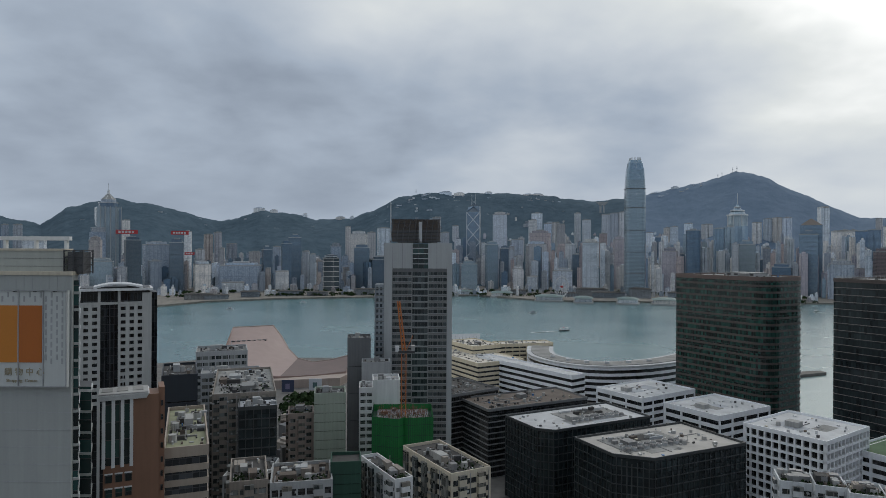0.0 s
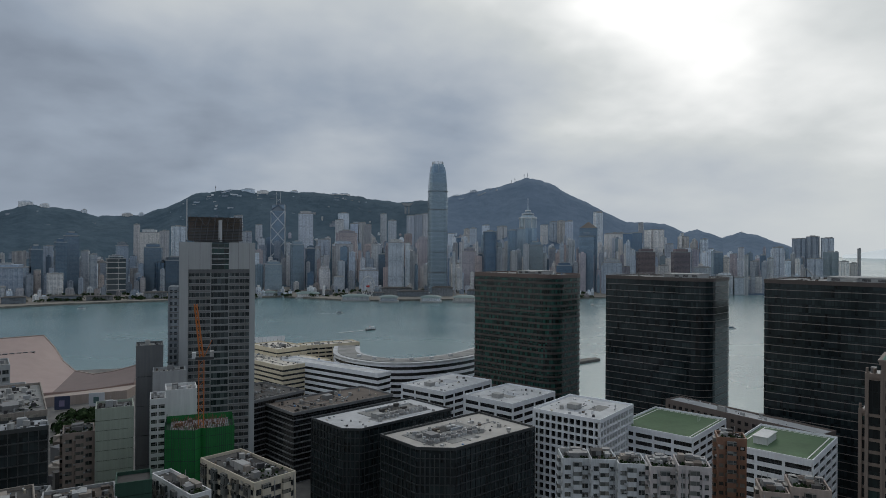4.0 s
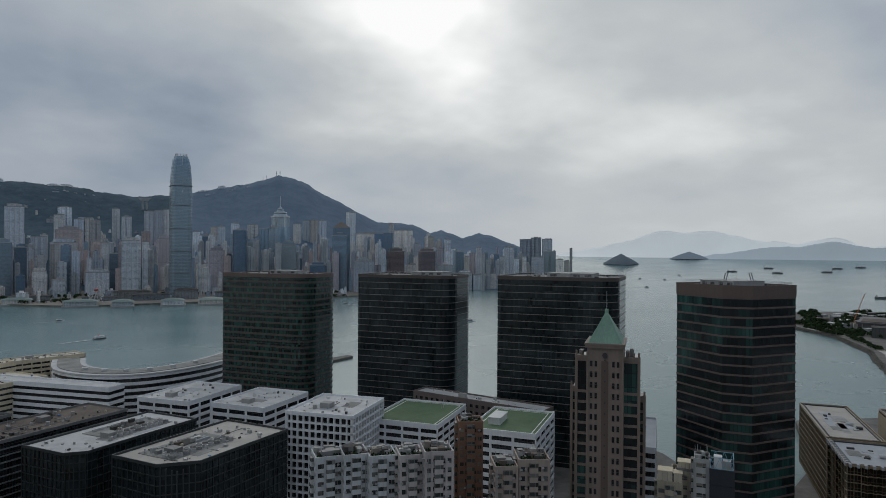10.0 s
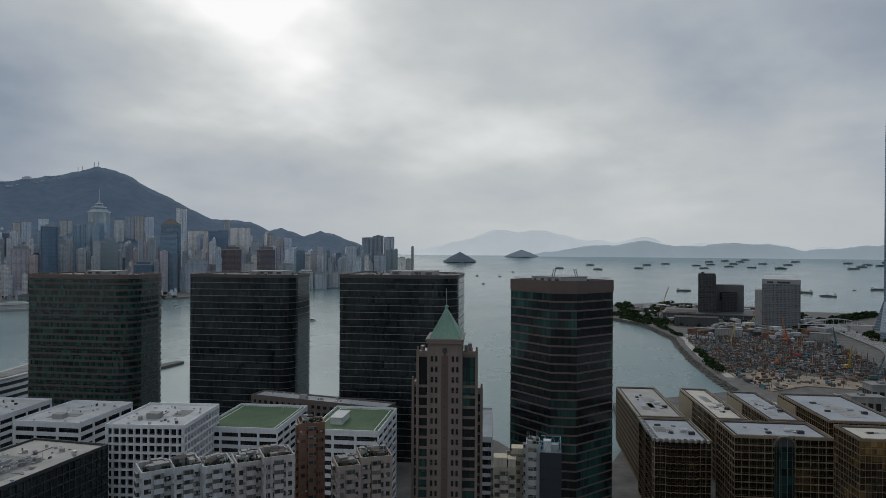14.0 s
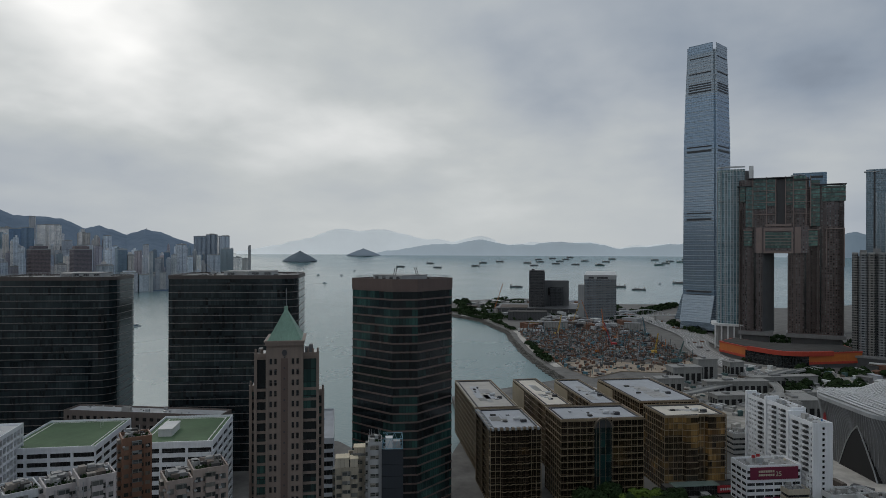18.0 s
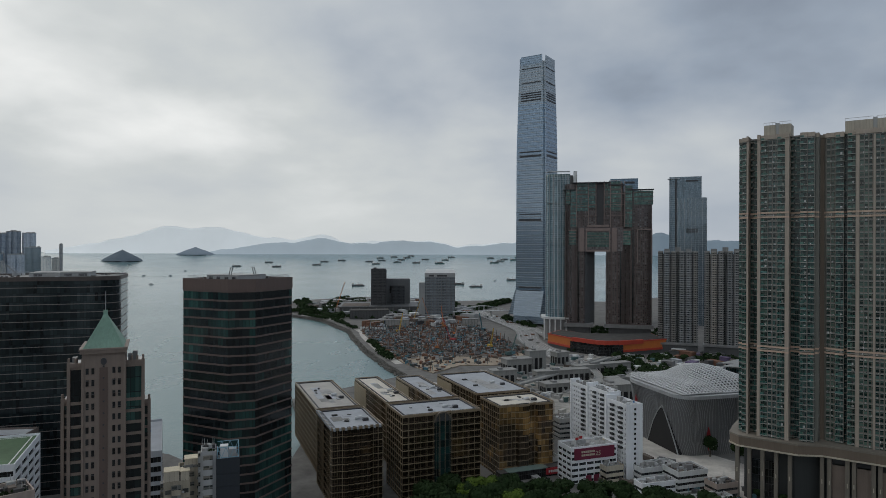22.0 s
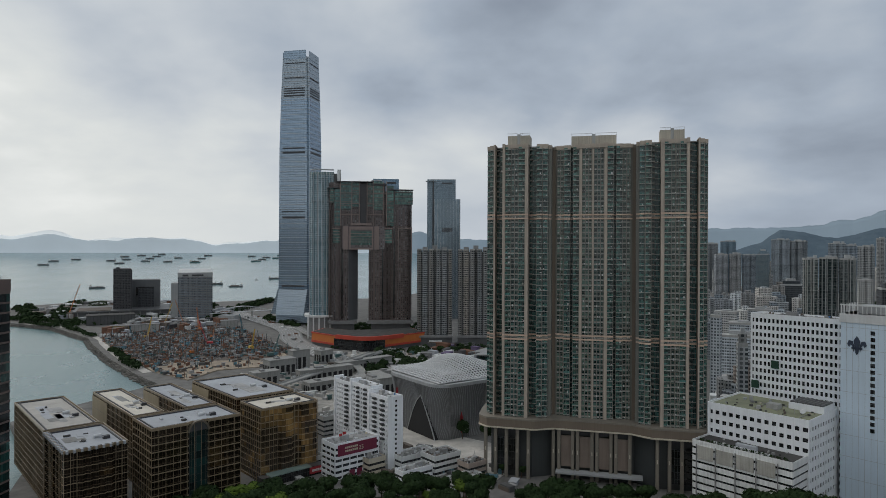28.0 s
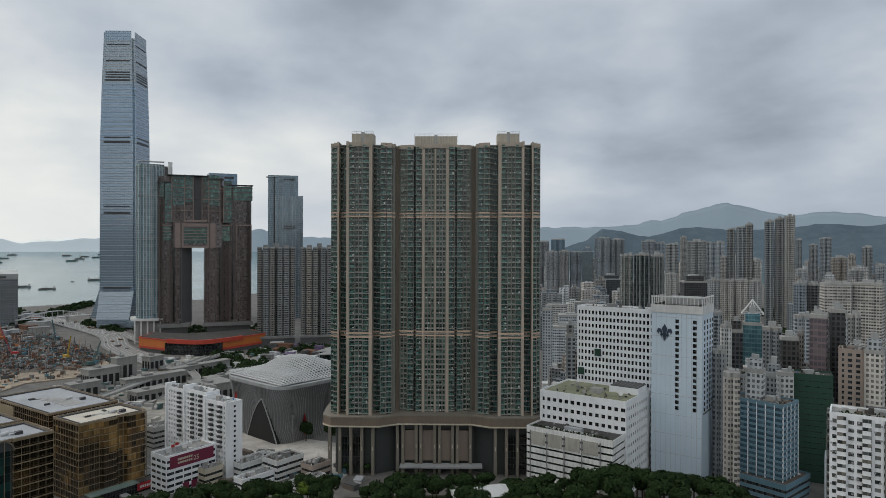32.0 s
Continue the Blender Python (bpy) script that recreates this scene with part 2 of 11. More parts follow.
M["roof_moss"] = plain("mossy_roof_screed", (0.25, 0.26, 0.17), 0.9, dirt=0.35, grain=0.5, streak=False)
M["roof_brown"] = plain("brown_stained_roof", (0.135, 0.11, 0.092), 0.9, dirt=0.5, grain=0.7, streak=False)
M["roof_green"] = plain("green_sports_coating", (0.085, 0.15, 0.075), 0.8, dirt=0.3, grain=0.5, streak=False)
M["line_white"] = plain("white_line_paint", (0.7, 0.7, 0.68), 0.7, dirt=0.2)
M["copper_green"] = plain("verdigris_copper", (0.20, 0.33, 0.26), 0.6, dirt=0.25)
M["metal"] = plain("galvanised_metal", (0.45, 0.46, 0.47), 0.45, 0.6, dirt=0.3)
M["white_metal"] = plain("white_coated_metal", (0.56, 0.57, 0.58), 0.45, dirt=0.2)
M["dark_metal"] = plain("dark_steel", (0.055, 0.055, 0.06), 0.5, 0.3, dirt=0.3)
M["asphalt"] = plain("asphalt", (0.155, 0.15, 0.142), 0.9, dirt=0.45, grain=0.3, streak=False)
M["net_green"] = plain("green_scaffold_net", (0.012, 0.17, 0.04), 0.75, dirt=0.35, grain=1.2)
M["crane_orange"] = plain("orange_crane_paint", (0.46, 0.15, 0.035), 0.5, dirt=0.25)
M["crane_yellow"] = plain("yellow_plant_paint", (0.5, 0.33, 0.05), 0.5, dirt=0.25)
M["red"] = plain("red_paint", (0.42, 0.03, 0.035), 0.5, dirt=0.2)
M["orange"] = plain("orange_cladding", (0.50, 0.145, 0.03), 0.5, dirt=0.2)
M["blue_paint"] = plain("blue_paint", (0.05, 0.16, 0.36), 0.5, dirt=0.2)
M["teal_paint"] = plain("teal_painted_panel", (0.08, 0.19, 0.24), 0.5, dirt=0.2)
M["maroon"] = plain("maroon_banner", (0.16, 0.015, 0.045), 0.6, dirt=0.15)
M["earth"] = plain("bare_earth", (0.34, 0.28, 0.215), 0.95, dirt=0.4, grain=0.5, streak=False)
M["rock"] = plain("grey_rock", (0.17, 0.16, 0.145), 0.95, dirt=0.5, grain=0.8, streak=False)
M["wood"] = plain("tree_bark", (0.09, 0.065, 0.045), 0.95, dirt=0.3)
# glass of near buildings
M["g_dark"] = glazing("dark_glazing", (0.012, 0.014, 0.016), (0.07, 0.075, 0.08), 1.5, 3.6)
M["g_green"] = glazing("green_tinted_glazing", (0.006, 0.013, 0.011), (0.03, 0.105, 0.08), 1.6, 3.9, 0.08)
M["g_teal"] = glazing("teal_tinted_glazing", (0.007, 0.013, 0.014), (0.018, 0.06, 0.055), 3.0, 3.9, 0.09)
M["g_black"] = glazing("black_glazing", (0.006, 0.007, 0.008), (0.025, 0.028, 0.03), 1.5, 3.9, 0.07)


def painted_reflection_glass(name, dark_a, dark_b, mirrored_a, mirrored_b, threshold, bay, floor, line_c, scale=0.045, metal=0.8):
    """Panes in thin frames; on some groups of them reflections are painted into the colour."""
    n = Nodes(name)
    uv = n.xyz(n.coords("UV"))
    gx, gz = n.math("DIVIDE", uv[0], bay), n.math("DIVIDE", uv[1], floor)
    line = n.math("MAXIMUM", n.math("LESS_THAN", n.math("FRACT", gx), 0.09), n.math("LESS_THAN", n.math("FRACT", gz), 0.05))
    patch = n.combine(n.math("MULTIPLY", n.math("FLOOR", n.math("DIVIDE", gx, 2.0)), bay * 2.0), n.math("MULTIPLY", n.math("FLOOR", gz), floor), n.math("MULTIPLY", n.random(), 900.0))
    mirrored = n.math("MULTIPLY_ADD", n.math("SUBTRACT", n.noise(patch, scale, 4, 0.6), threshold), 9.0, 0.0, clamp=True)
    pick = n.white(n.combine(n.math("FLOOR", gx), n.math("FLOOR", gz), n.random()))
    c = n.mix(line, n.mix(mirrored, n.mix(pick, dark_a, dark_b), n.mix(pick, mirrored_a, mirrored_b)), line_c)
    return n.done(c, 0.12, n.math("MULTIPLY_ADD", line, 0.1 - metal, metal))


M["g_gold"] = painted_reflection_glass("bronze_glazing", (0.014, 0.011, 0.009), (0.045, 0.033, 0.022), (0.20, 0.12, 0.05), (0.34, 0.21, 0.09), 0.60, 1.3, 3.6, (0.13, 0.10, 0.07))
M["g_gold_bright"] = painted_reflection_glass("gold_reflection_glazing", (0.02, 0.015, 0.011), (0.06, 0.043, 0.027), (0.40, 0.23, 0.085), (0.66, 0.41, 0.16), 0.51, 1.3, 3.6, (0.13, 0.10, 0.07), 0.05, 0.4)
M["g_teal_patch"] = painted_reflection_glass("teal_reflection_glazing", (0.007, 0.010, 0.012), (0.02, 0.028, 0.03), (0.02, 0.075, 0.068), (0.05, 0.13, 0.115), 0.52, 1.6, 4.4, (0.014, 0.018, 0.02), 0.035, 0.2)
M["g_night"] = painted_reflection_glass("blue_black_glazing", (0.007, 0.011, 0.013), (0.024, 0.036, 0.04), (0.02, 0.034, 0.038), (0.045, 0.062, 0.066), 0.5, 1.6, 4.6, (0.014, 0.018, 0.02), 0.05, 0.1)
M["g_resid"] = glazing("flat_window_glass", (0.02, 0.026, 0.026), (0.24, 0.24, 0.22), 1.7, 3.05, 0.18, (0.16, 0.155, 0.14), 0.14)
M["g_vict"] = glazing("green_flat_window_glass", (0.006, 0.022, 0.02), (0.11, 0.20, 0.175), 1.75, 3.08, 0.15, (0.17, 0.152, 0.125), 0.13)
M["g_blue"] = glazing("blue_tinted_glazing", (0.035, 0.08, 0.11), (0.10, 0.16, 0.20), 1.6, 3.6, 0.12)
# walls of far towers; the island's pale, bluish tones have haze put into them
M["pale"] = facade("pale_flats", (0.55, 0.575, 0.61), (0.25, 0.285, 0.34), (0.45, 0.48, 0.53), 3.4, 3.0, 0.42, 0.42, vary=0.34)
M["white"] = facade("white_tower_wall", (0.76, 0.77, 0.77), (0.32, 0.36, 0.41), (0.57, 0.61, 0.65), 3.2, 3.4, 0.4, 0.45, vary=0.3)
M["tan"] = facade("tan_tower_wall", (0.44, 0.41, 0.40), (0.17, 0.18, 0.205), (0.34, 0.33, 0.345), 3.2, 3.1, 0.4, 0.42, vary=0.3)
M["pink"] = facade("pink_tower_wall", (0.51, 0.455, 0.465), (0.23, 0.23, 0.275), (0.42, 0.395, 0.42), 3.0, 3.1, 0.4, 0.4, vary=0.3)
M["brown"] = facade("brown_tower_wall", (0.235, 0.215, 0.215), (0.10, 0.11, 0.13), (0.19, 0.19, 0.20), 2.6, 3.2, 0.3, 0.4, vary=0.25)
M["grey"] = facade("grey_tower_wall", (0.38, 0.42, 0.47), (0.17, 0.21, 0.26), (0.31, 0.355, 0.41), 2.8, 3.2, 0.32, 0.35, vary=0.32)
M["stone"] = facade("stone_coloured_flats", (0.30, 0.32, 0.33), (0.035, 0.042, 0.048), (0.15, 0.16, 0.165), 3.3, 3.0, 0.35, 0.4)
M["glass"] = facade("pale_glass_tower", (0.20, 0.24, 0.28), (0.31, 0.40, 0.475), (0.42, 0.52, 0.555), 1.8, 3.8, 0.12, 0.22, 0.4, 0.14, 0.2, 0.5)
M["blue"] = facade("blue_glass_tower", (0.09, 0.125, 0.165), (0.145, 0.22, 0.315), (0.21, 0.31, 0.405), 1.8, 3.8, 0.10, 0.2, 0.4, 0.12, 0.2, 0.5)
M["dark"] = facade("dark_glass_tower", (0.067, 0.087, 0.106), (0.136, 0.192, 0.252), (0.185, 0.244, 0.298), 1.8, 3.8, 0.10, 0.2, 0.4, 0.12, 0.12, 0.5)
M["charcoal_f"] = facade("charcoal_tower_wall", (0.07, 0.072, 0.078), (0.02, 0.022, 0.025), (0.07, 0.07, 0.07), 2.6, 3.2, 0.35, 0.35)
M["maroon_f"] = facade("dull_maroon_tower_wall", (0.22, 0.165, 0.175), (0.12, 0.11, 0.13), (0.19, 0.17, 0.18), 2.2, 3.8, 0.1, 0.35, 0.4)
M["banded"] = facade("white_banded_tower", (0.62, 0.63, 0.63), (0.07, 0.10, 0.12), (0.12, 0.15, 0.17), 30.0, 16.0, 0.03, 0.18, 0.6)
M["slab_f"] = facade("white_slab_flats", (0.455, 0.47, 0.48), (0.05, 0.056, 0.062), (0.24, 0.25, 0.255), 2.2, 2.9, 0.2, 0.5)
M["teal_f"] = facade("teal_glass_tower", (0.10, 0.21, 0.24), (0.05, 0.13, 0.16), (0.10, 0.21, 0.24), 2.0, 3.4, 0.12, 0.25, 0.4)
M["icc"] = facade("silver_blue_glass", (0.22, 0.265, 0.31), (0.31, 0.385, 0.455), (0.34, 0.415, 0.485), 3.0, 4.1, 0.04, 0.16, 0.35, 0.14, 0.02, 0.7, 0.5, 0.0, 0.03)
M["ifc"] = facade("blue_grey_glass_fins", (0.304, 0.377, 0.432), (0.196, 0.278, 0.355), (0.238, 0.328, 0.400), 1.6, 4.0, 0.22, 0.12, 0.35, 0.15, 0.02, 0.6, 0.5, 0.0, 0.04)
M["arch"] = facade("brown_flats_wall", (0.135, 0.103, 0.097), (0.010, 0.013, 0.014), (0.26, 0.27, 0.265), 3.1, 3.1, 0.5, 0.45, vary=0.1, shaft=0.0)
# nearer town walls: the same kinds of wall, darker, without the far ones' haze colour
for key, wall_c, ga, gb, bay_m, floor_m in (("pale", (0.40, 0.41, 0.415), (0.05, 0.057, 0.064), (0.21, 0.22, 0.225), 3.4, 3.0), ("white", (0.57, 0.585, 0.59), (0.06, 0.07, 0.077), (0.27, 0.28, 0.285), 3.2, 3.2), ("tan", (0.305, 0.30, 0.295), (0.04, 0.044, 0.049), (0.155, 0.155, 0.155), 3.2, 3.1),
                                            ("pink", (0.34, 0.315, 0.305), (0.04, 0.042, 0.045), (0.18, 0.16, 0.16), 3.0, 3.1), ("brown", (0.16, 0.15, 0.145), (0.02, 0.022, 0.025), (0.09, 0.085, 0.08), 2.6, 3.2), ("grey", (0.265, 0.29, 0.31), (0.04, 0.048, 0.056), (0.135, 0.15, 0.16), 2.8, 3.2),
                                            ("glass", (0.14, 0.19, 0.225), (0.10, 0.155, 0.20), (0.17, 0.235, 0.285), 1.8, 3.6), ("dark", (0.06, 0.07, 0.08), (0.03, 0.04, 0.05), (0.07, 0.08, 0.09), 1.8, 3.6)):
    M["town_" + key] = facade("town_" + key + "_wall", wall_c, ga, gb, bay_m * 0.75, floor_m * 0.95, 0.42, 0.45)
M["slate_f"] = facade("dark_flats_with_pale_piers", (0.27, 0.285, 0.285), (0.018, 0.028, 0.03), (0.07, 0.09, 0.09), 3.4, 3.0, 0.34, 0.08)
M["harbour_f"] = facade("white_blue_flats", (0.38, 0.43, 0.45), (0.04, 0.10, 0.12), (0.15, 0.26, 0.29), 4.0, 3.2, 0.3, 0.22)


def foliage(name, a, b, scale=0.4):
    n = Nodes(name)
    p = n.position()
    f = n.math("MULTIPLY_ADD", n.island(), 0.5, n.math("MULTIPLY", n.noise(p, scale, 4), 0.5))
    return n.done(n.mix(f, a, b), 0.85, 0.0, 0.12)


M["leaf"] = foliage("dark_green_leaves", (0.006, 0.016, 0.006), (0.03, 0.055, 0.018))
M["leaf_light"] = foliage("light_green_leaves", (0.045, 0.075, 0.012), (0.11, 0.17, 0.03))


def hill_material(name, a, b, scale):
    n = Nodes(name)
    p = n.position()
    f = n.math("MULTIPLY_ADD", n.noise(p, scale, 8, 0.65), 0.6, n.math("MULTIPLY", n.noise(p, scale * 0.2, 4), 0.4))
    f = n.math("MULTIPLY_ADD", n.math("SUBTRACT", f, 0.5), 3.0, 0.5, clamp=True)
    n.bump(n.noise(p, scale, 8, 0.65), 0.9, 8.0)
    return n.done(n.mix(f, a, b), 1.0, 0.0, 0.1)


# haze is painted into the blue of these hillside colours
M["hill"] = hill_material("haze_tinted_hillside", (0.04, 0.07, 0.095), (0.088, 0.13, 0.165), 0.02)
M["hill_far"] = hill_material("haze_tinted_range", (0.20, 0.25, 0.30), (0.26, 0.31, 0.36), 0.006)


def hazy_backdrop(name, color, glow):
    """Very far mountains: their pale colour and glow stand in for the haze before them."""
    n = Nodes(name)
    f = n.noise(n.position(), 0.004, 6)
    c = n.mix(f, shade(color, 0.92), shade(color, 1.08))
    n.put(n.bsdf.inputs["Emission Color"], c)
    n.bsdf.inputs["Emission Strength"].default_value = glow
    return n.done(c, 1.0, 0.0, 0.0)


M["backdrop_west"] = hazy_backdrop("haze_glow_mountains", (0.50, 0.535, 0.55), 0.62)
M["backdrop_ridge"] = hazy_backdrop("haze_glow_ridge", (0.345, 0.40, 0.44), 0.47)
M["backdrop_north"] = hazy_backdrop("blue_haze_glow_mountains", (0.175, 0.225, 0.27), 0.33)


def water_material():
    n = Nodes("harbour_water")
    p = n.position()
    w1 = n.noise(n.stretch(p, (0.05, 0.09, 0.05)), 1.0, 6, 0.6)
    w2 = n.noise(p, 0.35, 4, 0.6)
    patch = n.noise(n.stretch(p, (0.004, 0.006, 0.004)), 1.0, 4)
    # ripples blend into a smooth sheen far out
    xyz = n.xyz(p)
    dist = n.math("SQRT", n.math("ADD", n.math("MULTIPLY", xyz[0], xyz[0]), n.math("MULTIPLY", xyz[1], xyz[1])))
    calm = n.math("MULTIPLY_ADD", dist, 1 / 2000.0, -0.2, clamp=True)
    bump = n.t.nodes.new("ShaderNodeBump")
    n.put(bump.inputs["Height"], n.math("MULTIPLY_ADD", w2, 0.6, w1))
    n.put(bump.inputs["Strength"], n.math("MULTIPLY_ADD", calm, -0.42, 0.62))
    bump.inputs["Distance"].default_value = 1.0
    n.put(n.bsdf.inputs["Normal"], bump.outputs[0])
    c = n.mix(n.math("MULTIPLY_ADD", n.math("SUBTRACT", patch, 0.5), 2.0, 0.5, clamp=True), (0.06, 0.148, 0.162), (0.098, 0.196, 0.206))
    rough = n.math("MULTIPLY_ADD", calm, -0.14, n.math("MULTIPLY_ADD", patch, 0.14, 0.24))
    n.bsdf.inputs["IOR"].default_value = 1.5
    return n.done(c, rough, 0.0, 1.0)


M["water"] = water_material()


# ---- mesh helpers ----
def polar(bearing, dist):
    b = radians(bearing)
    return dist * math.sin(b), dist * math.cos(b)


def prism(bm, pts, z0, z1, top=None, cap=True, closed=True):
    """Walls round the points (anticlockwise), with u in metres along the wall and v in metres up; top: the points at z1."""
    uv = bm.loops.layers.uv.verify()
    top = top or pts
    lo = [bm.verts.new((x, y, z0)) for x, y in pts]
    hi = [bm.verts.new((x, y, z1)) for x, y in top]
    u, n = 0.0, len(pts)
    for i in range(n if closed else n - 1):
        j = (i + 1) % n
        f = bm.faces.new((lo[i], lo[j], hi[j], hi[i]))
        du = math.dist(pts[i], pts[j])
        for loop, c in zip(f.loops, ((u, z0), (u + du, z0), (u + du, z1), (u, z1))):
            loop[uv].uv = c
        u += du
    if cap:
        for f in (bm.faces.new(hi), bm.faces.new(lo[::-1])):
            for loop in f.loops:
                loop[uv].uv = (0.0, 0.01)
    return lo, hi


def rect(x0, y0, x1, y1):
    return [(x0, y0), (x1, y0), (x1, y1), (x0, y1)]


def box(bm, x0, y0, z0, x1, y1, z1):
    return prism(bm, rect(x0, y0, x1, y1), z0, z1)


def inset(pts, e):
    """The outline moved outwards by e (inwards where e is negative)."""
    out, n = [], len(pts)
    for k in range(n):
        p, a, b = Vector(pts[k]), Vector(pts[k - 1]), Vector(pts[(k + 1) % n])
        d0, d1 = (p - a).normalized(), (b - p).normalized()
        n0, n1 = Vector((d0.y, -d0.x)), Vector((d1.y, -d1.x))
        m = n0 + n1
        m = m / max(0.35, m.dot(m) / 2)
        out.append(tuple(p + m * e))
    return out


def round_rect(w, d, radii, n=6):
    """A rectangle from 0, 0 to w, d whose corners are rounded; radii: at (0,0), (w,0), (w,d), (0,d)."""
    out = []
    for (cx, cy, sx, sy, a0), r in zip(((0, 0, 1, 1, 180), (w, 0, -1, 1, 270), (w, d, -1, -1, 0), (0, d, 1, -1, 90)), radii):
        if r <= 0:
            out.append((cx, cy))
            continue
        for k in range(n + 1):
            a = radians(a0 + 90 * k / n)
            out.append((cx + sx * r + r * math.cos(a), cy + sy * r + r * math.sin(a)))
    return out


def ring(cx, cy, rx, ry=None, n=24, start=0.0, power=1.0):
    ry = ry or rx
    out = []
    for k in range(n):
        a = start + 2 * math.pi * k / n
        c, s = math.cos(a), math.sin(a)
        out.append((cx + rx * math.copysign(abs(c) ** power, c), cy + ry * math.copysign(abs(s) ** power, s)))
    return out


def beam(bm, a, b, r, sides=4):
    """A bar from a to b."""
    a, b = Vector(a), Vector(b)
    q = (b - a).to_track_quat("Z", "Y")
    lo, hi = [], []
    for k in range(sides):
        o = q @ Vector((r * math.cos(2 * math.pi * (k + 0.5) / sides), r * math.sin(2 * math.pi * (k + 0.5) / sides), 0))
        lo.append(bm.verts.new(a + o))
        hi.append(bm.verts.new(b + o))
    for k in range(sides):
        bm.faces.new((lo[k], lo[(k + 1) % sides], hi[(k + 1) % sides], hi[k]))
    bm.faces.new(hi)
    bm.faces.new(lo[::-1])


def mesh(bm, material, name="mesh", smooth=False):
    me = bpy.data.meshes.new(name)
    bm.to_mesh(me)
    bm.free()
    for m in material if isinstance(material, (list, tuple)) else [material]:
        me.materials.append(m)
    if smooth:
        me.shade_smooth()
    return me


def part(name, bm, material, parent, label="", at=None, smooth=False):
    me = bm if isinstance(bm, bpy.types.Mesh) else mesh(bm, material, name, smooth)
    ob = new(name, me)
    ob.parent = parent
    if at is not None:
        ob.location = at
    if label:
        ob["label"] = label
    return ob


def thing(name, label, category, x, y, z=0.0, rot=0.0, group="", kind="", data=None):
    ob = new(name, data)
    ob.location, ob.rotation_euler = (x, y, z), (0, 0, radians(rot))
    return tagged(ob, label, category, group, kind)


def solid(name, label, category, bm, material, kind="structure", smooth=False):
    return tagged(new(name, mesh(bm, material, name, smooth)), label, category, kind=kind)


def slab_part(name, pts, z0, z1, mat, parent, label="", top=None):
    bm = bmesh.new()
    prism(bm, pts, z0, z1, top)
    return part(name, bm, M[mat], parent, label)


def box_part(name, x0, y0, z0, x1, y1, z1, mat, parent, label=""):
    return slab_part(name, rect(x0, y0, x1, y1), z0, z1, mat, parent, label)


def beam_part(name, a, b, r, mat, parent, label="", sides=4):
    bm = bmesh.new()
    beam(bm, a, b, r, sides)
    return part(name, bm, M[mat], parent, label)


def inside(x, y, pts):
    hit, n = False, len(pts)
    for k in range(n):
        (x0, y0), (x1, y1) = pts[k], pts[(k + 1) % n]
        if (y0 > y) != (y1 > y) and x < (x1 - x0) * (y - y0) / (y1 - y0) + x0:
            hit = not hit
    return hit


def sea_level(d):
    """The sheet of water bends up a little far out, so that its rim is the horizon."""
    return 0.0 if d < 2400 else 112.0 * ((d - 2400) / 2550.0) ** 1.25

# ---- ground, water and hills ----
def build_water():
    bm = bmesh.new()
    rows = []
    radii = [0, 150, 400, 800, 1300, 1800, 2400] + [2400 + 150 * k for k in range(1, 18)]
    for d in radii[1:]:
        rows.append([bm.verts.new((*polar(a, d), sea_level(d))) for a in range(0, 360, 4)])
    mid = bm.verts.new((0, 0, 0))
    n = len(rows[0])
    for k in range(n):
        bm.faces.new((mid, rows[0][(k + 1) % n], rows[0][k]))
    for a, b in zip(rows, rows[1:]):
        for k in range(n):
            bm.faces.new((a[k], a[(k + 1) % n], b[(k + 1) % n], b[k]))
    bmesh.ops.recalc_face_normals(bm, faces=bm.faces)
    solid("water", "rippled grey-green harbour water reaching the horizon", "water", bm, M["water"], smooth=True)


build_water()


def land(name, label, pts, z, material, bottom=-6.0):
    bm = bmesh.new()
    prism(bm, pts, bottom, z)
    return solid(name, label, "ground", bm, material)


M["quay"] = plain("quay_concrete_and_sand", (0.215, 0.20, 0.175), 0.9, dirt=0.5, grain=0.02, streak=False)
# the near shore, from the ferry piers round the bay to the reclaimed point
land("ground_peninsula", "dark street-level ground of a dense city district", [
    (-260, 800), (-420, 700), (-900, 500), (-1600, 100), (-1600, -1500), (0, -2300), (1500, -2600), (2400, -1900), (2300, -600), (1720, -140), (1720, 123), (1660, 270),
    (1750, 538), (1591, 669), (1420, 640), (1254, 531), (1186, 441), (1035, 337), (972, 311), (843, 251), (730, 190), (679, 158), (550, 234), (445, 178), (380, 165), (345, 178), (388, 250), (395, 290), (345, 395), (312, 458), (282, 495), (250, 562), (225, 640), (150, 705), (0, 800)], 5.0, M["asphalt"])
land("ground_island", "waterfront land of the city across the harbour", [polar(a, d) for a, d in (
    (-60, 1900), (-60, 4600), (-20, 4800), (20, 4800), (47, 4600), (47.5, 2900), (42, 2500), (36, 2100), (27, 1900), (18, 1800), (9, 1760), (3, 1930), (-6, 1850), (-14, 1820), (-20, 1760), (-24, 1650), (-40, 1650))][::-1], 4.0, M["quay"])


def interp(table, a):
    for (a0, v0), (a1, v1) in zip(table, table[1:]):
        if a0 <= a <= a1:
            return v0 + (v1 - v0) * (a - a0) / (a1 - a0)
    return table[0][1] if a < table[0][0] else table[-1][1]


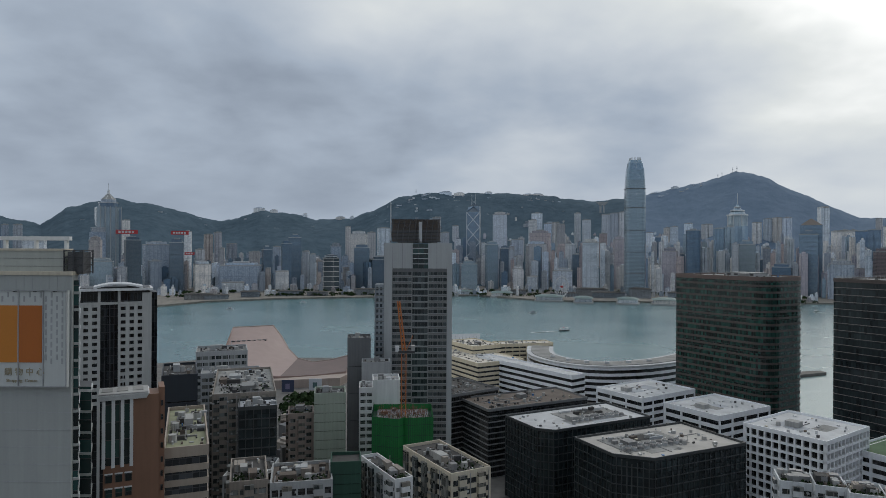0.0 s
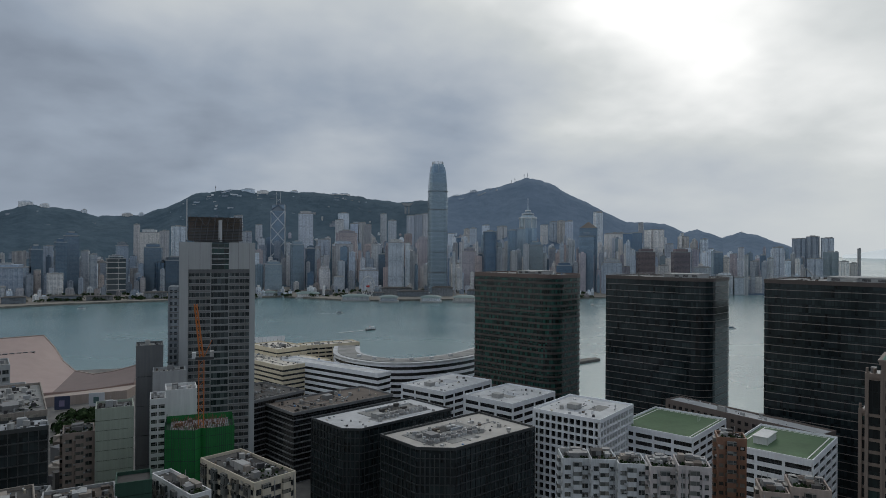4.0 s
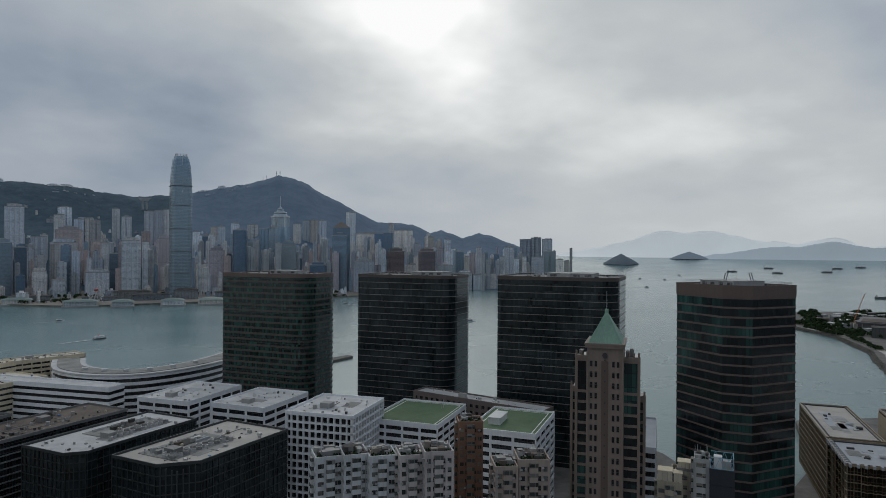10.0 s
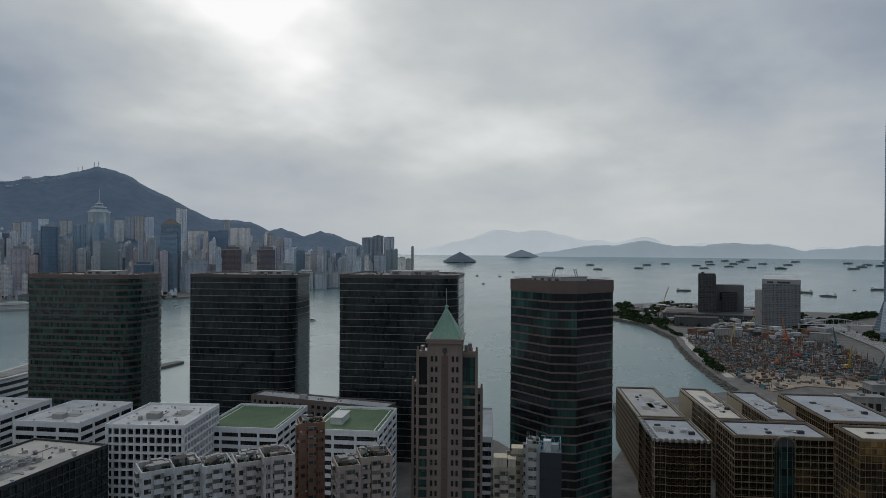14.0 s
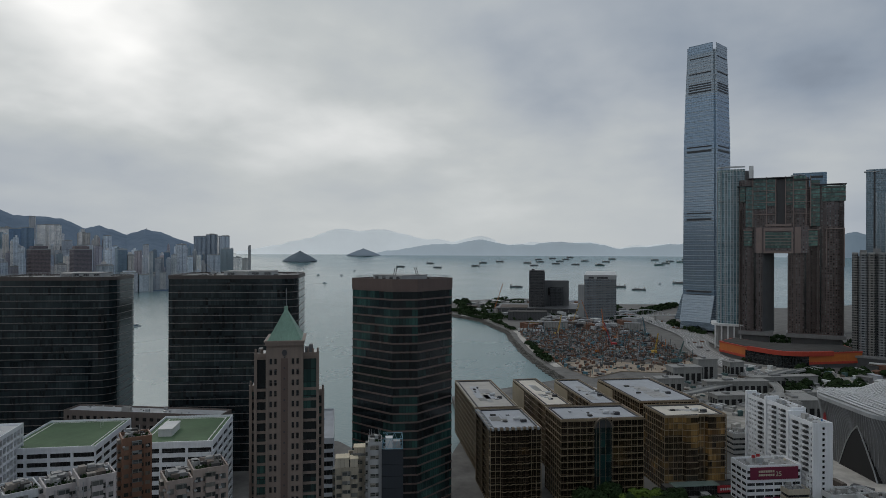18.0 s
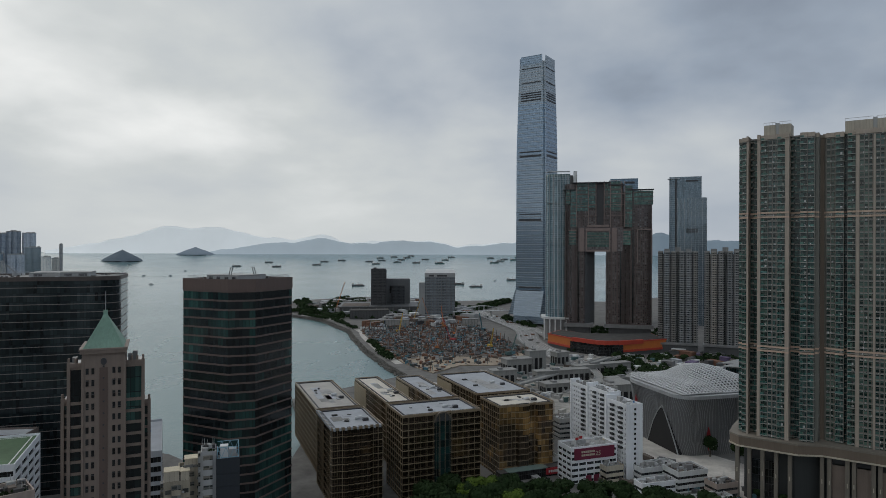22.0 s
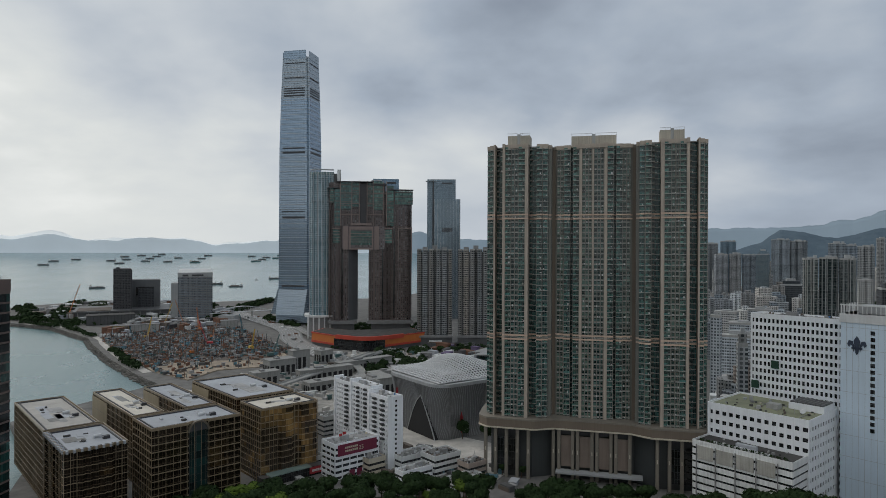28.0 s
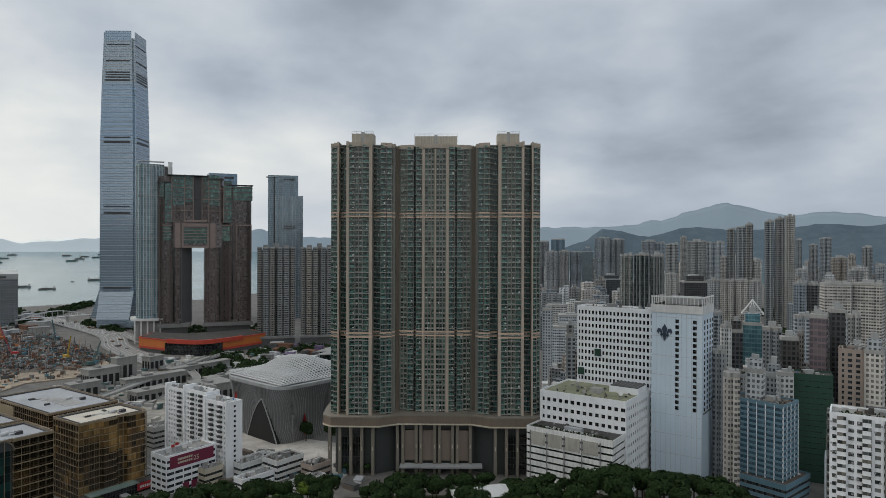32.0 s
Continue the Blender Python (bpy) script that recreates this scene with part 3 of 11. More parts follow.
def hills(name, label, table, near, crest, far, material, step=0.25, rough=40.0, base=0.0, crag=0.14):
    """A range whose crest stands at the table's heights (bearing, degrees above the eye's level), falling to near and far."""
    bm = bmesh.new()
    a, a1 = table[0][0], table[-1][0]
    rows, fall = [], (0.0, 0.12, 0.25, 0.4, 0.55, 0.7, 0.84, 0.94, 1.0)
    while a <= a1 + 1e-6:
        z = EYE + crest * math.tan(radians(interp(table, a)))
        col = []
        for f in fall:
            d = near + (crest - near) * f
            x, y = polar(a, d)
            h = base + (z - base) * f ** 1.35
            h += rough * noise.fractal(Vector((x, y, 3.0)) / 260.0, 1.0, 2.0, 5) * math.sin(math.pi * f)
            if f == 1.0:
                h += crag * rough * noise.fractal(Vector((x, y, 9.0)) / (60.0 if crag < 0.3 else 150.0), 0.9, 2.0, 5)
            col.append(bm.verts.new((x, y, h)))
        x, y = polar(a, far)
        col.append(bm.verts.new((x, y, base)))
        rows.append(col)
        a += step
    for p, q in zip(rows, rows[1:]):
        for k in range(len(p) - 1):
            bm.faces.new((p[k], q[k], q[k + 1], p[k + 1]))
    bmesh.ops.recalc_face_normals(bm, faces=bm.faces)
    return solid(name, label, "hills", bm, material, smooth=True)


RIDGE = [(-40, 2.2), (-34.3, 2.23), (-31.8, 1.68), (-30.2, 2.88), (-28.5, 3.5), (-26.7, 3.75), (-24.1, 3.44), (-21.1, 2.7), (-19.1, 2.13), (-18.0, 2.29), (-15.7, 3.2),
         (-12.9, 2.86), (-11.0, 2.5), (-8.1, 2.54), (-5.2, 3.71), (-4.2, 4.36), (-1.2, 4.98), (0.8, 4.75), (3.8, 4.9), (8.7, 4.74), (10.2, 4.38), (13.5, 4.11), (15.4, 4.32),
         (17.7, 4.71), (19.9, 5.13), (22.5, 5.74), (24.2, 6.35), (26.2, 5.86), (28.2, 4.64), (29.3, 4.16), (31.2, 3.16), (32.6, 2.5), (35.8, 2.28), (37.3, 1.59), (38.3, 1.84),
         (40.2, 1.11), (41.5, 1.56), (42.7, 1.32), (45.1, 0.4), (46.3, -0.3)]
# paler and bluer than the near hills: thicker haze put into the colour
M["hill_peak"] = hill_material("haze_tinted_peak", (0.10, 0.148, 0.21), (0.155, 0.21, 0.28), 0.02)
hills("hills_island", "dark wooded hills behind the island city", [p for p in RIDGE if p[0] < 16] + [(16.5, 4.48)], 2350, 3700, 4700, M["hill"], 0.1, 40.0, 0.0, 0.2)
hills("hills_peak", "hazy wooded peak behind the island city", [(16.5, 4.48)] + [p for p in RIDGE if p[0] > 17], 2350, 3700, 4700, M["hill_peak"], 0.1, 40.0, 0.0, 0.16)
# this slope's blue-grey also has haze mixed into its colour
M["hill_north"] = hill_material("haze_tinted_slope", (0.072, 0.105, 0.135), (0.108, 0.148, 0.182), 0.02)
FAR_WEST = [(48.5, -0.3), (51.1, 0.3), (53.6, 0.71), (55.6, 1.42), (57.0, 1.86), (58.5, 1.67), (61.4, 1.72), (64.2, 1.04), (66.9, 0.76), (69.6, 1.14), (72.1, 0.45), (74.6, 0.68),
            (78.9, 0.75), (81.3, 0.15), (84.3, 0.49), (86.3, 0.6), (90.0, 0.8), (94.0, 0.8), (96.5, 0.9), (98.5, 0.6), (101.0, 0.5), (104.0, 0.5), (110.0, 1.0), (122.0, 1.63)]
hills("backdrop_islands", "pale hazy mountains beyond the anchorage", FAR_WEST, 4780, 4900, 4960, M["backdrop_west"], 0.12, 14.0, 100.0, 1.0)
FAR_NORTH = [(96.5, 0.6), (98.0, 1.3), (98.6, 1.4), (99.6, 1.1), (101.4, 0.6), (103.0, 0.8), (105.0, 0.6), (110.0, 1.4), (116.0, 1.3), (122.0, 1.63), (124.9, 1.67), (127.8, 1.66), (130.6, 1.75), (131.9, 2.12), (132.8, 2.16), (135.0, 2.88), (136.8, 3.35), (137.8, 3.6), (139.3, 3.11),
             (142.4, 2.43), (144.3, 2.69), (147.6, 2.4), (148.6, 2.21), (156.0, 2.3)]
RIDGE_WEST = [(60, -0.3), (63, 0.1), (65.5, 0.5), (67.5, 0.6), (69.6, 0.95), (72.1, 0.35), (74.6, 0.58), (78.9, 0.66), (81.3, 0.1), (84.3, 0.42), (88, 0.6), (94, 0.5), (96.5, -0.2)]
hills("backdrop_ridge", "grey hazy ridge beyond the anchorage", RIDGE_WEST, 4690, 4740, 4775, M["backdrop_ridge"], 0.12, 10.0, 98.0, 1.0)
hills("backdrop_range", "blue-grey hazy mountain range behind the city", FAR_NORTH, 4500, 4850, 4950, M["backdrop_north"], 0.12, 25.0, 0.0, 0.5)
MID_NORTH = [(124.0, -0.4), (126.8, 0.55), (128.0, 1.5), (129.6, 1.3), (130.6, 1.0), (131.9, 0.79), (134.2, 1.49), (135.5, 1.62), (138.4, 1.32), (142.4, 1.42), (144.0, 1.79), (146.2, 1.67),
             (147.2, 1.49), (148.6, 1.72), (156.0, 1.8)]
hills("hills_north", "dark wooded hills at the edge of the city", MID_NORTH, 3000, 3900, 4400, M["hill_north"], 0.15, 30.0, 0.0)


def islet(name, bearing, dist, width, height, mat="hill"):
    bm = bmesh.new()
    cx, cy = polar(bearing, dist)
    z0 = sea_level(dist) - 2
    rings = []
    for k in range(7):
        f = k / 6
        row = []
        for j in range(36):
            a = 2 * math.pi * j / 36
            r = width / 2 * (1 - f ** 1.2) * (1 + 0.16 * noise.noise(Vector((math.cos(a) * 1.7, math.sin(a) * 1.7, bearing))))
            row.append(bm.verts.new((cx + r * math.cos(a), cy + r * math.sin(a), z0 + (height + 2) * f + 3 * noise.noise(Vector((j * 0.7, k * 0.9, bearing))))))
        rings.append(row)
    for p, q in zip(rings, rings[1:]):
        for j in range(36):
            bm.faces.new((p[j], p[(j + 1) % 36], q[(j + 1) % 36], q[j]))
    bm.faces.new(rings[-1])
    solid(name, "small dark wooded island in the anchorage", "island", bm, M[mat], smooth=True)


# islet green greyed to carry the haze in its base colour
M["hill_mid"] = hill_material("haze_tinted_islet", (0.115, 0.15, 0.18), (0.155, 0.19, 0.22), 0.02)
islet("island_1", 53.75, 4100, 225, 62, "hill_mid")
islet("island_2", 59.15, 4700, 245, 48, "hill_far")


# ---- towers across the water and in the far town ----
STYLES = {"pale": "pale concrete", "white": "white", "tan": "tan", "pink": "dusty pink", "brown": "brown", "grey": "grey", "stone": "stone-coloured", "glass": "pale blue glass", "blue": "blue glass",
          "dark": "dark glass", "charcoal": "charcoal", "maroon": "maroon glass", "banded": "white-banded", "slab": "white slab", "teal": "teal glass", "slate": "dark grey"}
MATS = {"charcoal": "charcoal_f", "maroon": "maroon_f", "slab": "slab_f", "teal": "teal_f", "slate": "slate_f"}


def plan_shape(shape, w, d):
    if shape == "round":
        return ring(0, 0, w / 2, d / 2, 20, power=0.7)
    if shape == "cross":
        a, b = w / 2, d / 2
        n, m = w * 0.16, d * 0.16
        return [(-a + n, -b), (-n * 0.5, -b), (-n * 0.5, -b + m), (n * 0.5, -b + m), (n * 0.5, -b), (a - n, -b), (a - n, -b + m), (a, -b + m), (a, -m * 0.5), (a - n, -m * 0.5), (a - n, m * 0.5), (a, m * 0.5),
                (a, b - m), (a - n, b - m), (a - n, b), (n * 0.5, b), (n * 0.5, b - m), (-n * 0.5, b - m), (-n * 0.5, b), (-a + n, b), (-a + n, b - m), (-a, b - m), (-a, m * 0.5), (-a + n, m * 0.5),
                (-a + n, -m * 0.5), (-a, -m * 0.5), (-a, -b + m), (-a + n, -b + m)]
    return rect(-w / 2, -d / 2, w / 2, d / 2)


far_random = random.Random(4)


def tower(name, bearing, dist, width, top, style, shape="box", group="", near=False):
    """One far tower: its walls, roof edge, plant rooms and, for offices, a set-back crown."""
    r = far_random
    x, y = polar(bearing, dist)
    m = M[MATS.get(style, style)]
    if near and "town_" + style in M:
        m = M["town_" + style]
    turn = -bearing + r.choice((-12, -6, 0, 5, 10, 16))
    c = abs(math.cos(radians(turn + bearing))) + 0.75 * abs(math.sin(radians(turn + bearing)))
    w = width / c
    d = w * r.uniform(0.7, 0.85) if style != "slab" else 16.0
    words = "residential tower with stacked window bays" if shape == "cross" else "office tower with rows of windows"
    ob = thing(name, f"{STYLES[style]} {words}", "tower", x, y, 0, turn, group)
    body = top - (min(9.0, top * 0.08) if shape == "step" else 0)
    bm = bmesh.new()
    prism(bm, plan_shape(shape, w, d), 0, body)
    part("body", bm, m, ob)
    bm = bmesh.new()
    if shape == "step":
        prism(bm, rect(-w * 0.38, -d * 0.38, w * 0.38, d * 0.38), body, top)
        part("crown", bm, m, ob)
        bm = bmesh.new()
    prism(bm, rect(-w * 0.2, -d * 0.2, w * 0.2, d * 0.15), top - 0.5, top + r.uniform(2, 5))
    if shape != "round":
        box(bm, w * 0.28, -d * 0.1, body - 0.5, w * 0.44, d * 0.2, body + r.uniform(2, 4))
    if dist < 2450:
        part("plant_room", bm, M["grey_paint"], ob)
        bm = bmesh.new()
    o = [(px * 1.02, py * 1.02) for px, py in plan_shape(shape, w, d)]
    prism(bm, o, body - 1.4, body + 0.9)
    part("roof_edge", bm, M["grey_paint"] if style in ("dark", "blue", "glass", "grey") else M["concrete"], ob)
    return ob


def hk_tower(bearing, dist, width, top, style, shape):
    # beyond this bearing paler walls stand in for thicker haze
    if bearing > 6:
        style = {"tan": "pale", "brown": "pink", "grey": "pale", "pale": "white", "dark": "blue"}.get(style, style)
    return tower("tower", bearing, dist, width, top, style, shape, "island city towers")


def kw_tower(bearing, dist, width, top, style, shape):
    return tower("tower", bearing, dist, width, top, style, shape, "towers of the town behind", True)


hk_tower(-33.99, 2900, 23, 220, "pale", "cross")
hk_tower(-33.21, 2900, 32, 221, "pale", "cross")
hk_tower(-32.13, 2300, 62, 168, "white", "step")
hk_tower(-28.81, 2250, 20, 109, "pale", "box")
hk_tower(-28.13, 2350, 38, 171, "tan", "step")
hk_tower(-27.70, 2200, 66, 105, "glass", "step")
hk_tower(-26.04, 2900, 33, 247, "white", "cross")
hk_tower(-25.53, 2150, 47, 170, "dark", "step")
hk_tower(-23.82, 2250, 79, 157, "grey", "step")
hk_tower(-23.91, 2160, 38, 98, "grey", "box")
hk_tower(-23.07, 2120, 25, 35, "pale", "box")
hk_tower(-22.27, 2150, 42, 164, "dark", "step")
hk_tower(-21.43, 2300, 26, 192, "white", "round")
hk_tower(-20.34, 2150, 51, 96, "white", "step")
hk_tower(-20.50, 2350, 32, 133, "pale", "cross")
hk_tower(-19.86, 2500, 33, 187, "tan", "cross")
hk_tower(-19.11, 2500, 29, 194, "tan", "cross")
hk_tower(-18.77, 2350, 18, 137, "pale", "box")
hk_tower(-18.01, 2600, 41, 154, "pale", "cross")
hk_tower(-17.87, 2090, 66, 34, "white", "box")
hk_tower(-17.18, 2170, 131, 91, "grey", "step")
hk_tower(-16.19, 2450, 39, 125, "pale", "cross")
hk_tower(-15.15, 2200, 34, 143, "blue", "step")
hk_tower(-15.04, 2120, 17, 76, "tan", "box")
hk_tower(-14.34, 2500, 29, 144, "pale", "cross")
hk_tower(-13.54, 2200, 33, 164, "blue", "step")
hk_tower(-12.83, 2210, 40, 183, "blue", "step")
hk_tower(-13.89, 2100, 40, 67, "white", "box")
hk_tower(-11.90, 2300, 25, 129, "pale", "box")
hk_tower(-11.36, 2200, 22, 120, "white", "box")
hk_tower(-10.59, 2300, 23, 93, "pale", "box")
hk_tower(-9.79, 2120, 52, 117, "banded", "step")
hk_tower(-9.35, 2250, 36, 156, "grey", "step")
hk_tower(-8.31, 2500, 21, 221, "pale", "cross")
hk_tower(-7.38, 2400, 62, 201, "white", "step")
hk_tower(-7.09, 2200, 53, 151, "dark", "step")
hk_tower(-6.28, 2800, 36, 207, "pale", "cross")
hk_tower(-5.53, 2200, 66, 111, "dark", "step")
hk_tower(-5.24, 2450, 49, 216, "white", "cross")
hk_tower(-0.57, 3000, 39, 284, "pale", "cross")
hk_tower(0.18, 2600, 34, 204, "pale", "cross")
hk_tower(0.85, 2200, 23, 128, "white", "box")
hk_tower(1.10, 3000, 31, 246, "pale", "cross")
hk_tower(2.29, 2130, 55, 99, "glass", "step")
hk_tower(4.28, 2180, 45, 164, "glass", "step")
hk_tower(4.99, 2600, 56, 286, "pale", "step")
hk_tower(5.37, 2250, 31, 142, "blue", "box")
hk_tower(6.52, 2500, 45, 177, "tan", "cross")
hk_tower(6.20, 2350, 24, 112, "pale", "box")
hk_tower(6.57, 2130, 35, 83, "tan", "step")
hk_tower(7.85, 2100, 34, 52, "white", "box")
hk_tower(8.14, 2330, 73, 167, "grey", "step")
hk_tower(8.50, 2500, 81, 210, "pink", "step")
hk_tower(8.21, 2950, 50, 301, "pale", "cross")
hk_tower(7.85, 2900, 37, 268, "pale", "cross")
hk_tower(9.14, 2900, 34, 253, "grey", "cross")
hk_tower(9.82, 2900, 34, 258, "pale", "cross")
hk_tower(10.28, 2700, 34, 241, "tan", "cross")
hk_tower(10.40, 2400, 40, 160, "pink", "step")
hk_tower(10.42, 2150, 63, 77, "tan", "step")
hk_tower(10.93, 2350, 24, 159, "pale", "box")
hk_tower(11.67, 2250, 32, 124, "dark", "box")
hk_tower(11.69, 3000, 30, 303, "pale", "cross")
hk_tower(12.45, 2900, 38, 268, "pale", "cross")
hk_tower(12.81, 2110, 51, 172, "white", "step")
hk_tower(13.85, 2700, 33, 204, "pink", "cross")
hk_tower(14.06, 3000, 39, 297, "tan", "cross")
hk_tower(14.76, 3000, 34, 302, "tan", "cross")
hk_tower(15.41, 3000, 34, 306, "tan", "cross")
hk_tower(13.82, 2300, 19, 163, "pale", "box")
hk_tower(15.15, 2350, 40, 184, "brown", "step")
hk_tower(14.34, 2200, 29, 125, "grey", "box")
hk_tower(17.63, 2900, 30, 213, "pale", "cross")
hk_tower(18.24, 2800, 31, 192, "blue", "cross")
hk_tower(18.01, 2200, 28, 94, "white", "box")
hk_tower(19.26, 2200, 48, 145, "brown", "step")
hk_tower(18.69, 2350, 26, 116, "tan", "box")
hk_tower(19.00, 2950, 28, 234, "pale", "cross")
hk_tower(19.58, 2950, 32, 238, "pale", "cross")
hk_tower(20.15, 2250, 21, 127, "blue", "box")
hk_tower(21.06, 2150, 49, 201, "blue", "round")
hk_tower(20.67, 3000, 37, 254, "pale", "cross")
hk_tower(22.06, 2400, 22, 146, "white", "cross")
hk_tower(22.10, 3000, 49, 249, "pale", "cross")
hk_tower(22.97, 2350, 33, 212, "glass", "cross")
hk_tower(23.77, 2350, 33, 217, "glass", "cross")
hk_tower(25.00, 2200, 52, 167, "glass", "step")
hk_tower(25.76, 2950, 37, 254, "pale", "cross")
hk_tower(26.52, 3000, 33, 270, "pale", "cross")
hk_tower(27.20, 3000, 37, 274, "pale", "cross")
hk_tower(27.90, 3000, 37, 273, "grey", "cross")
hk_tower(25.90, 2250, 24, 111, "blue", "box")
hk_tower(26.48, 2500, 24, 147, "tan", "cross")
hk_tower(27.16, 2500, 21, 143, "pale", "cross")
hk_tower(27.78, 2600, 28, 159, "white", "cross")
hk_tower(28.44, 2250, 21, 95, "dark", "step")
hk_tower(27.51, 2180, 51, 99, "dark", "step")
hk_tower(29.39, 2200, 52, 197, "blue", "step")
hk_tower(30.45, 2900, 30, 305, "pale", "cross")
hk_tower(31.11, 2800, 29, 211, "pale", "cross")
hk_tower(31.69, 2800, 28, 215, "pale", "cross")
hk_tower(32.26, 2800, 28, 215, "white", "cross")
hk_tower(31.50, 2150, 63, 112, "tan", "step")
hk_tower(30.30, 2950, 41, 311, "pale", "cross")
hk_tower(31.59, 2750, 76, 210, "white", "cross")
hk_tower(32.78, 2650, 37, 208, "blue", "cross")
hk_tower(33.57, 2650, 37, 212, "blue", "cross")
hk_tower(33.85, 3000, 23, 264, "tan", "cross")
hk_tower(34.92, 2850, 84, 228, "pale", "cross")
hk_tower(34.25, 2170, 58, 147, "maroon", "step")
hk_tower(37.01, 2170, 57, 147, "maroon", "step")
hk_tower(31.39, 2160, 60, 105, "tan", "step")
hk_tower(36.11, 2700, 33, 168, "tan", "cross")
hk_tower(37.21, 2900, 45, 200, "pale", "cross")
hk_tower(38.82, 2900, 33, 191, "pale", "cross")
hk_tower(38.15, 2700, 28, 150, "brown", "cross")
hk_tower(39.34, 2700, 19, 150, "pale", "cross")
hk_tower(39.89, 2400, 29, 137, "glass", "cross")
hk_tower(40.48, 2400, 21, 118, "pale", "cross")
hk_tower(41.02, 2500, 26, 132, "brown", "cross")
hk_tower(41.57, 2700, 23, 155, "grey", "cross")
hk_tower(41.96, 2300, 12, 129, "white", "cross")
hk_tower(42.55, 2400, 29, 108, "tan", "cross")
hk_tower(43.13, 2500, 21, 129, "blue", "cross")
hk_tower(43.67, 2400, 20, 119, "pale", "cross")
hk_tower(44.20, 2450, 37, 155, "tan", "cross")
hk_tower(44.88, 2400, 20, 113, "white", "cross")
hk_tower(45.65, 2800, 52, 191, "tan", "cross")
hk_tower(46.56, 2800, 47, 198, "tan", "cross")
hk_tower(47.52, 2800, 46, 193, "tan", "cross")
hk_tower(46.71, 2500, 46, 119, "tan", "cross")
hk_tower(47.75, 2600, 47, 141, "glass", "cross")
hk_tower(48.60, 2500, 29, 110, "pale", "cross")
hk_tower(49.19, 2600, 23, 104, "white", "cross")
hk_tower(49.56, 2700, 11, 153, "grey", "box")
hk_tower(38.67, 2300, 54, 88, "pale", "cross")
hk_tower(35.67, 2250, 31, 93, "white", "box")
hk_tower(32.53, 2200, 38, 89, "pink", "cross")
hk_tower(40.36, 2350, 51, 68, "white", "step")
hk_tower(41.47, 2350, 40, 56, "white", "box")
hk_tower(42.52, 2400, 47, 59, "pale", "box")
kw_tower(123.77, 1900, 37, 124, "tan", "cross")
kw_tower(124.81, 1900, 32, 126, "tan", "cross")
kw_tower(125.82, 1900, 35, 124, "grey", "cross")
kw_tower(123.02, 2200, 41, 155, "grey", "cross")
kw_tower(124.30, 2200, 46, 163, "glass", "cross")
kw_tower(126.82, 2000, 33, 134, "glass", "step")
kw_tower(128.05, 2100, 48, 166, "grey", "cross")
kw_tower(129.26, 2100, 48, 162, "grey", "cross")
kw_tower(128.75, 1300, 40, 84, "dark", "step")
kw_tower(130.07, 850, 17, 129, "slate", "cross")
kw_tower(131.29, 855, 19, 130, "slate", "cross")
kw_tower(132.51, 850, 17, 129, "slate", "cross")
kw_tower(131.81, 1500, 30, 151, "grey", "cross")
kw_tower(132.73, 1500, 19, 148, "grey", "cross")
kw_tower(133.67, 1400, 28, 145, "grey", "cross")
kw_tower(134.57, 1700, 17, 163, "pale", "cross")
kw_tower(135.59, 1300, 33, 150, "grey", "cross")
kw_tower(133.62, 1100, 20, 96, "white", "cross")
kw_tower(135.35, 1000, 37, 98, "charcoal", "step")
kw_tower(136.37, 1600, 26, 149, "pale", "cross")
kw_tower(137.30, 1600, 26, 149, "pale", "cross")
kw_tower(138.18, 1300, 15, 172, "stone", "cross")
kw_tower(138.85, 1300, 15, 175, "stone", "cross")
kw_tower(139.48, 1300, 14, 180, "stone", "cross")
kw_tower(140.91, 1150, 14, 180, "stone", "cross")
kw_tower(141.62, 1150, 14, 184, "stone", "cross")
kw_tower(142.35, 1150, 15, 187, "stone", "cross")
kw_tower(137.77, 1450, 21, 119, "pale", "cross")
kw_tower(138.60, 1450, 21, 125, "white", "cross")
kw_tower(139.38, 1450, 19, 123, "pale", "cross")
kw_tower(140.11, 1450, 18, 112, "white", "cross")
kw_tower(136.90, 1050, 18, 90, "pale", "cross")
kw_tower(137.91, 1050, 19, 90, "pale", "cross")
kw_tower(138.95, 1050, 19, 91, "pale", "cross")
kw_tower(139.91, 1050, 16, 90, "pale", "cross")
kw_tower(143.06, 760, 12, 103, "grey", "cross")
kw_tower(143.93, 765, 11, 102, "brown", "cross")
kw_tower(142.98, 2000, 16, 160, "grey", "cross")
kw_tower(143.95, 1800, 18, 145, "tan", "cross")
kw_tower(144.75, 1700, 24, 160, "grey", "cross")
kw_tower(145.63, 1500, 29, 119, "tan", "cross")
kw_tower(146.44, 1800, 17, 121, "pale", "cross")
kw_tower(147.41, 1700, 21, 140, "grey", "cross")
kw_tower(148.21, 1500, 18, 105, "pale", "cross")
kw_tower(146.71, 1300, 24, 101, "grey", "cross")
kw_tower(143.11, 1400, 23, 97, "pale", "cross")
kw_tower(144.99, 1200, 19, 96, "white", "step")
kw_tower(145.40, 740, 27, 104, "slab", "box")
kw_tower(147.51, 745, 27, 105, "slab", "box")
kw_tower(143.21, 560, 12, 88, "pale", "cross")
kw_tower(144.12, 480, 5, 98, "white", "cross")
kw_tower(144.33, 470, 10, 97, "maroon", "box")
kw_tower(145.50, 480, 9, 100, "charcoal", "box")
kw_tower(146.03, 520, 4, 93, "pale", "cross")
kw_tower(146.64, 560, 8, 90, "tan", "cross")
kw_tower(138.58, 520, 9, 86, "charcoal", "step")
kw_tower(139.76, 540, 13, 90, "teal", "step")
kw_tower(137.83, 500, 8, 84, "white", "cross")
kw_tower(137.09, 560, 8, 88, "grey", "cross")
kw_tower(136.24, 620, 7, 88, "pale", "cross")
kw_tower(141.17, 520, 13, 82, "tan", "cross")
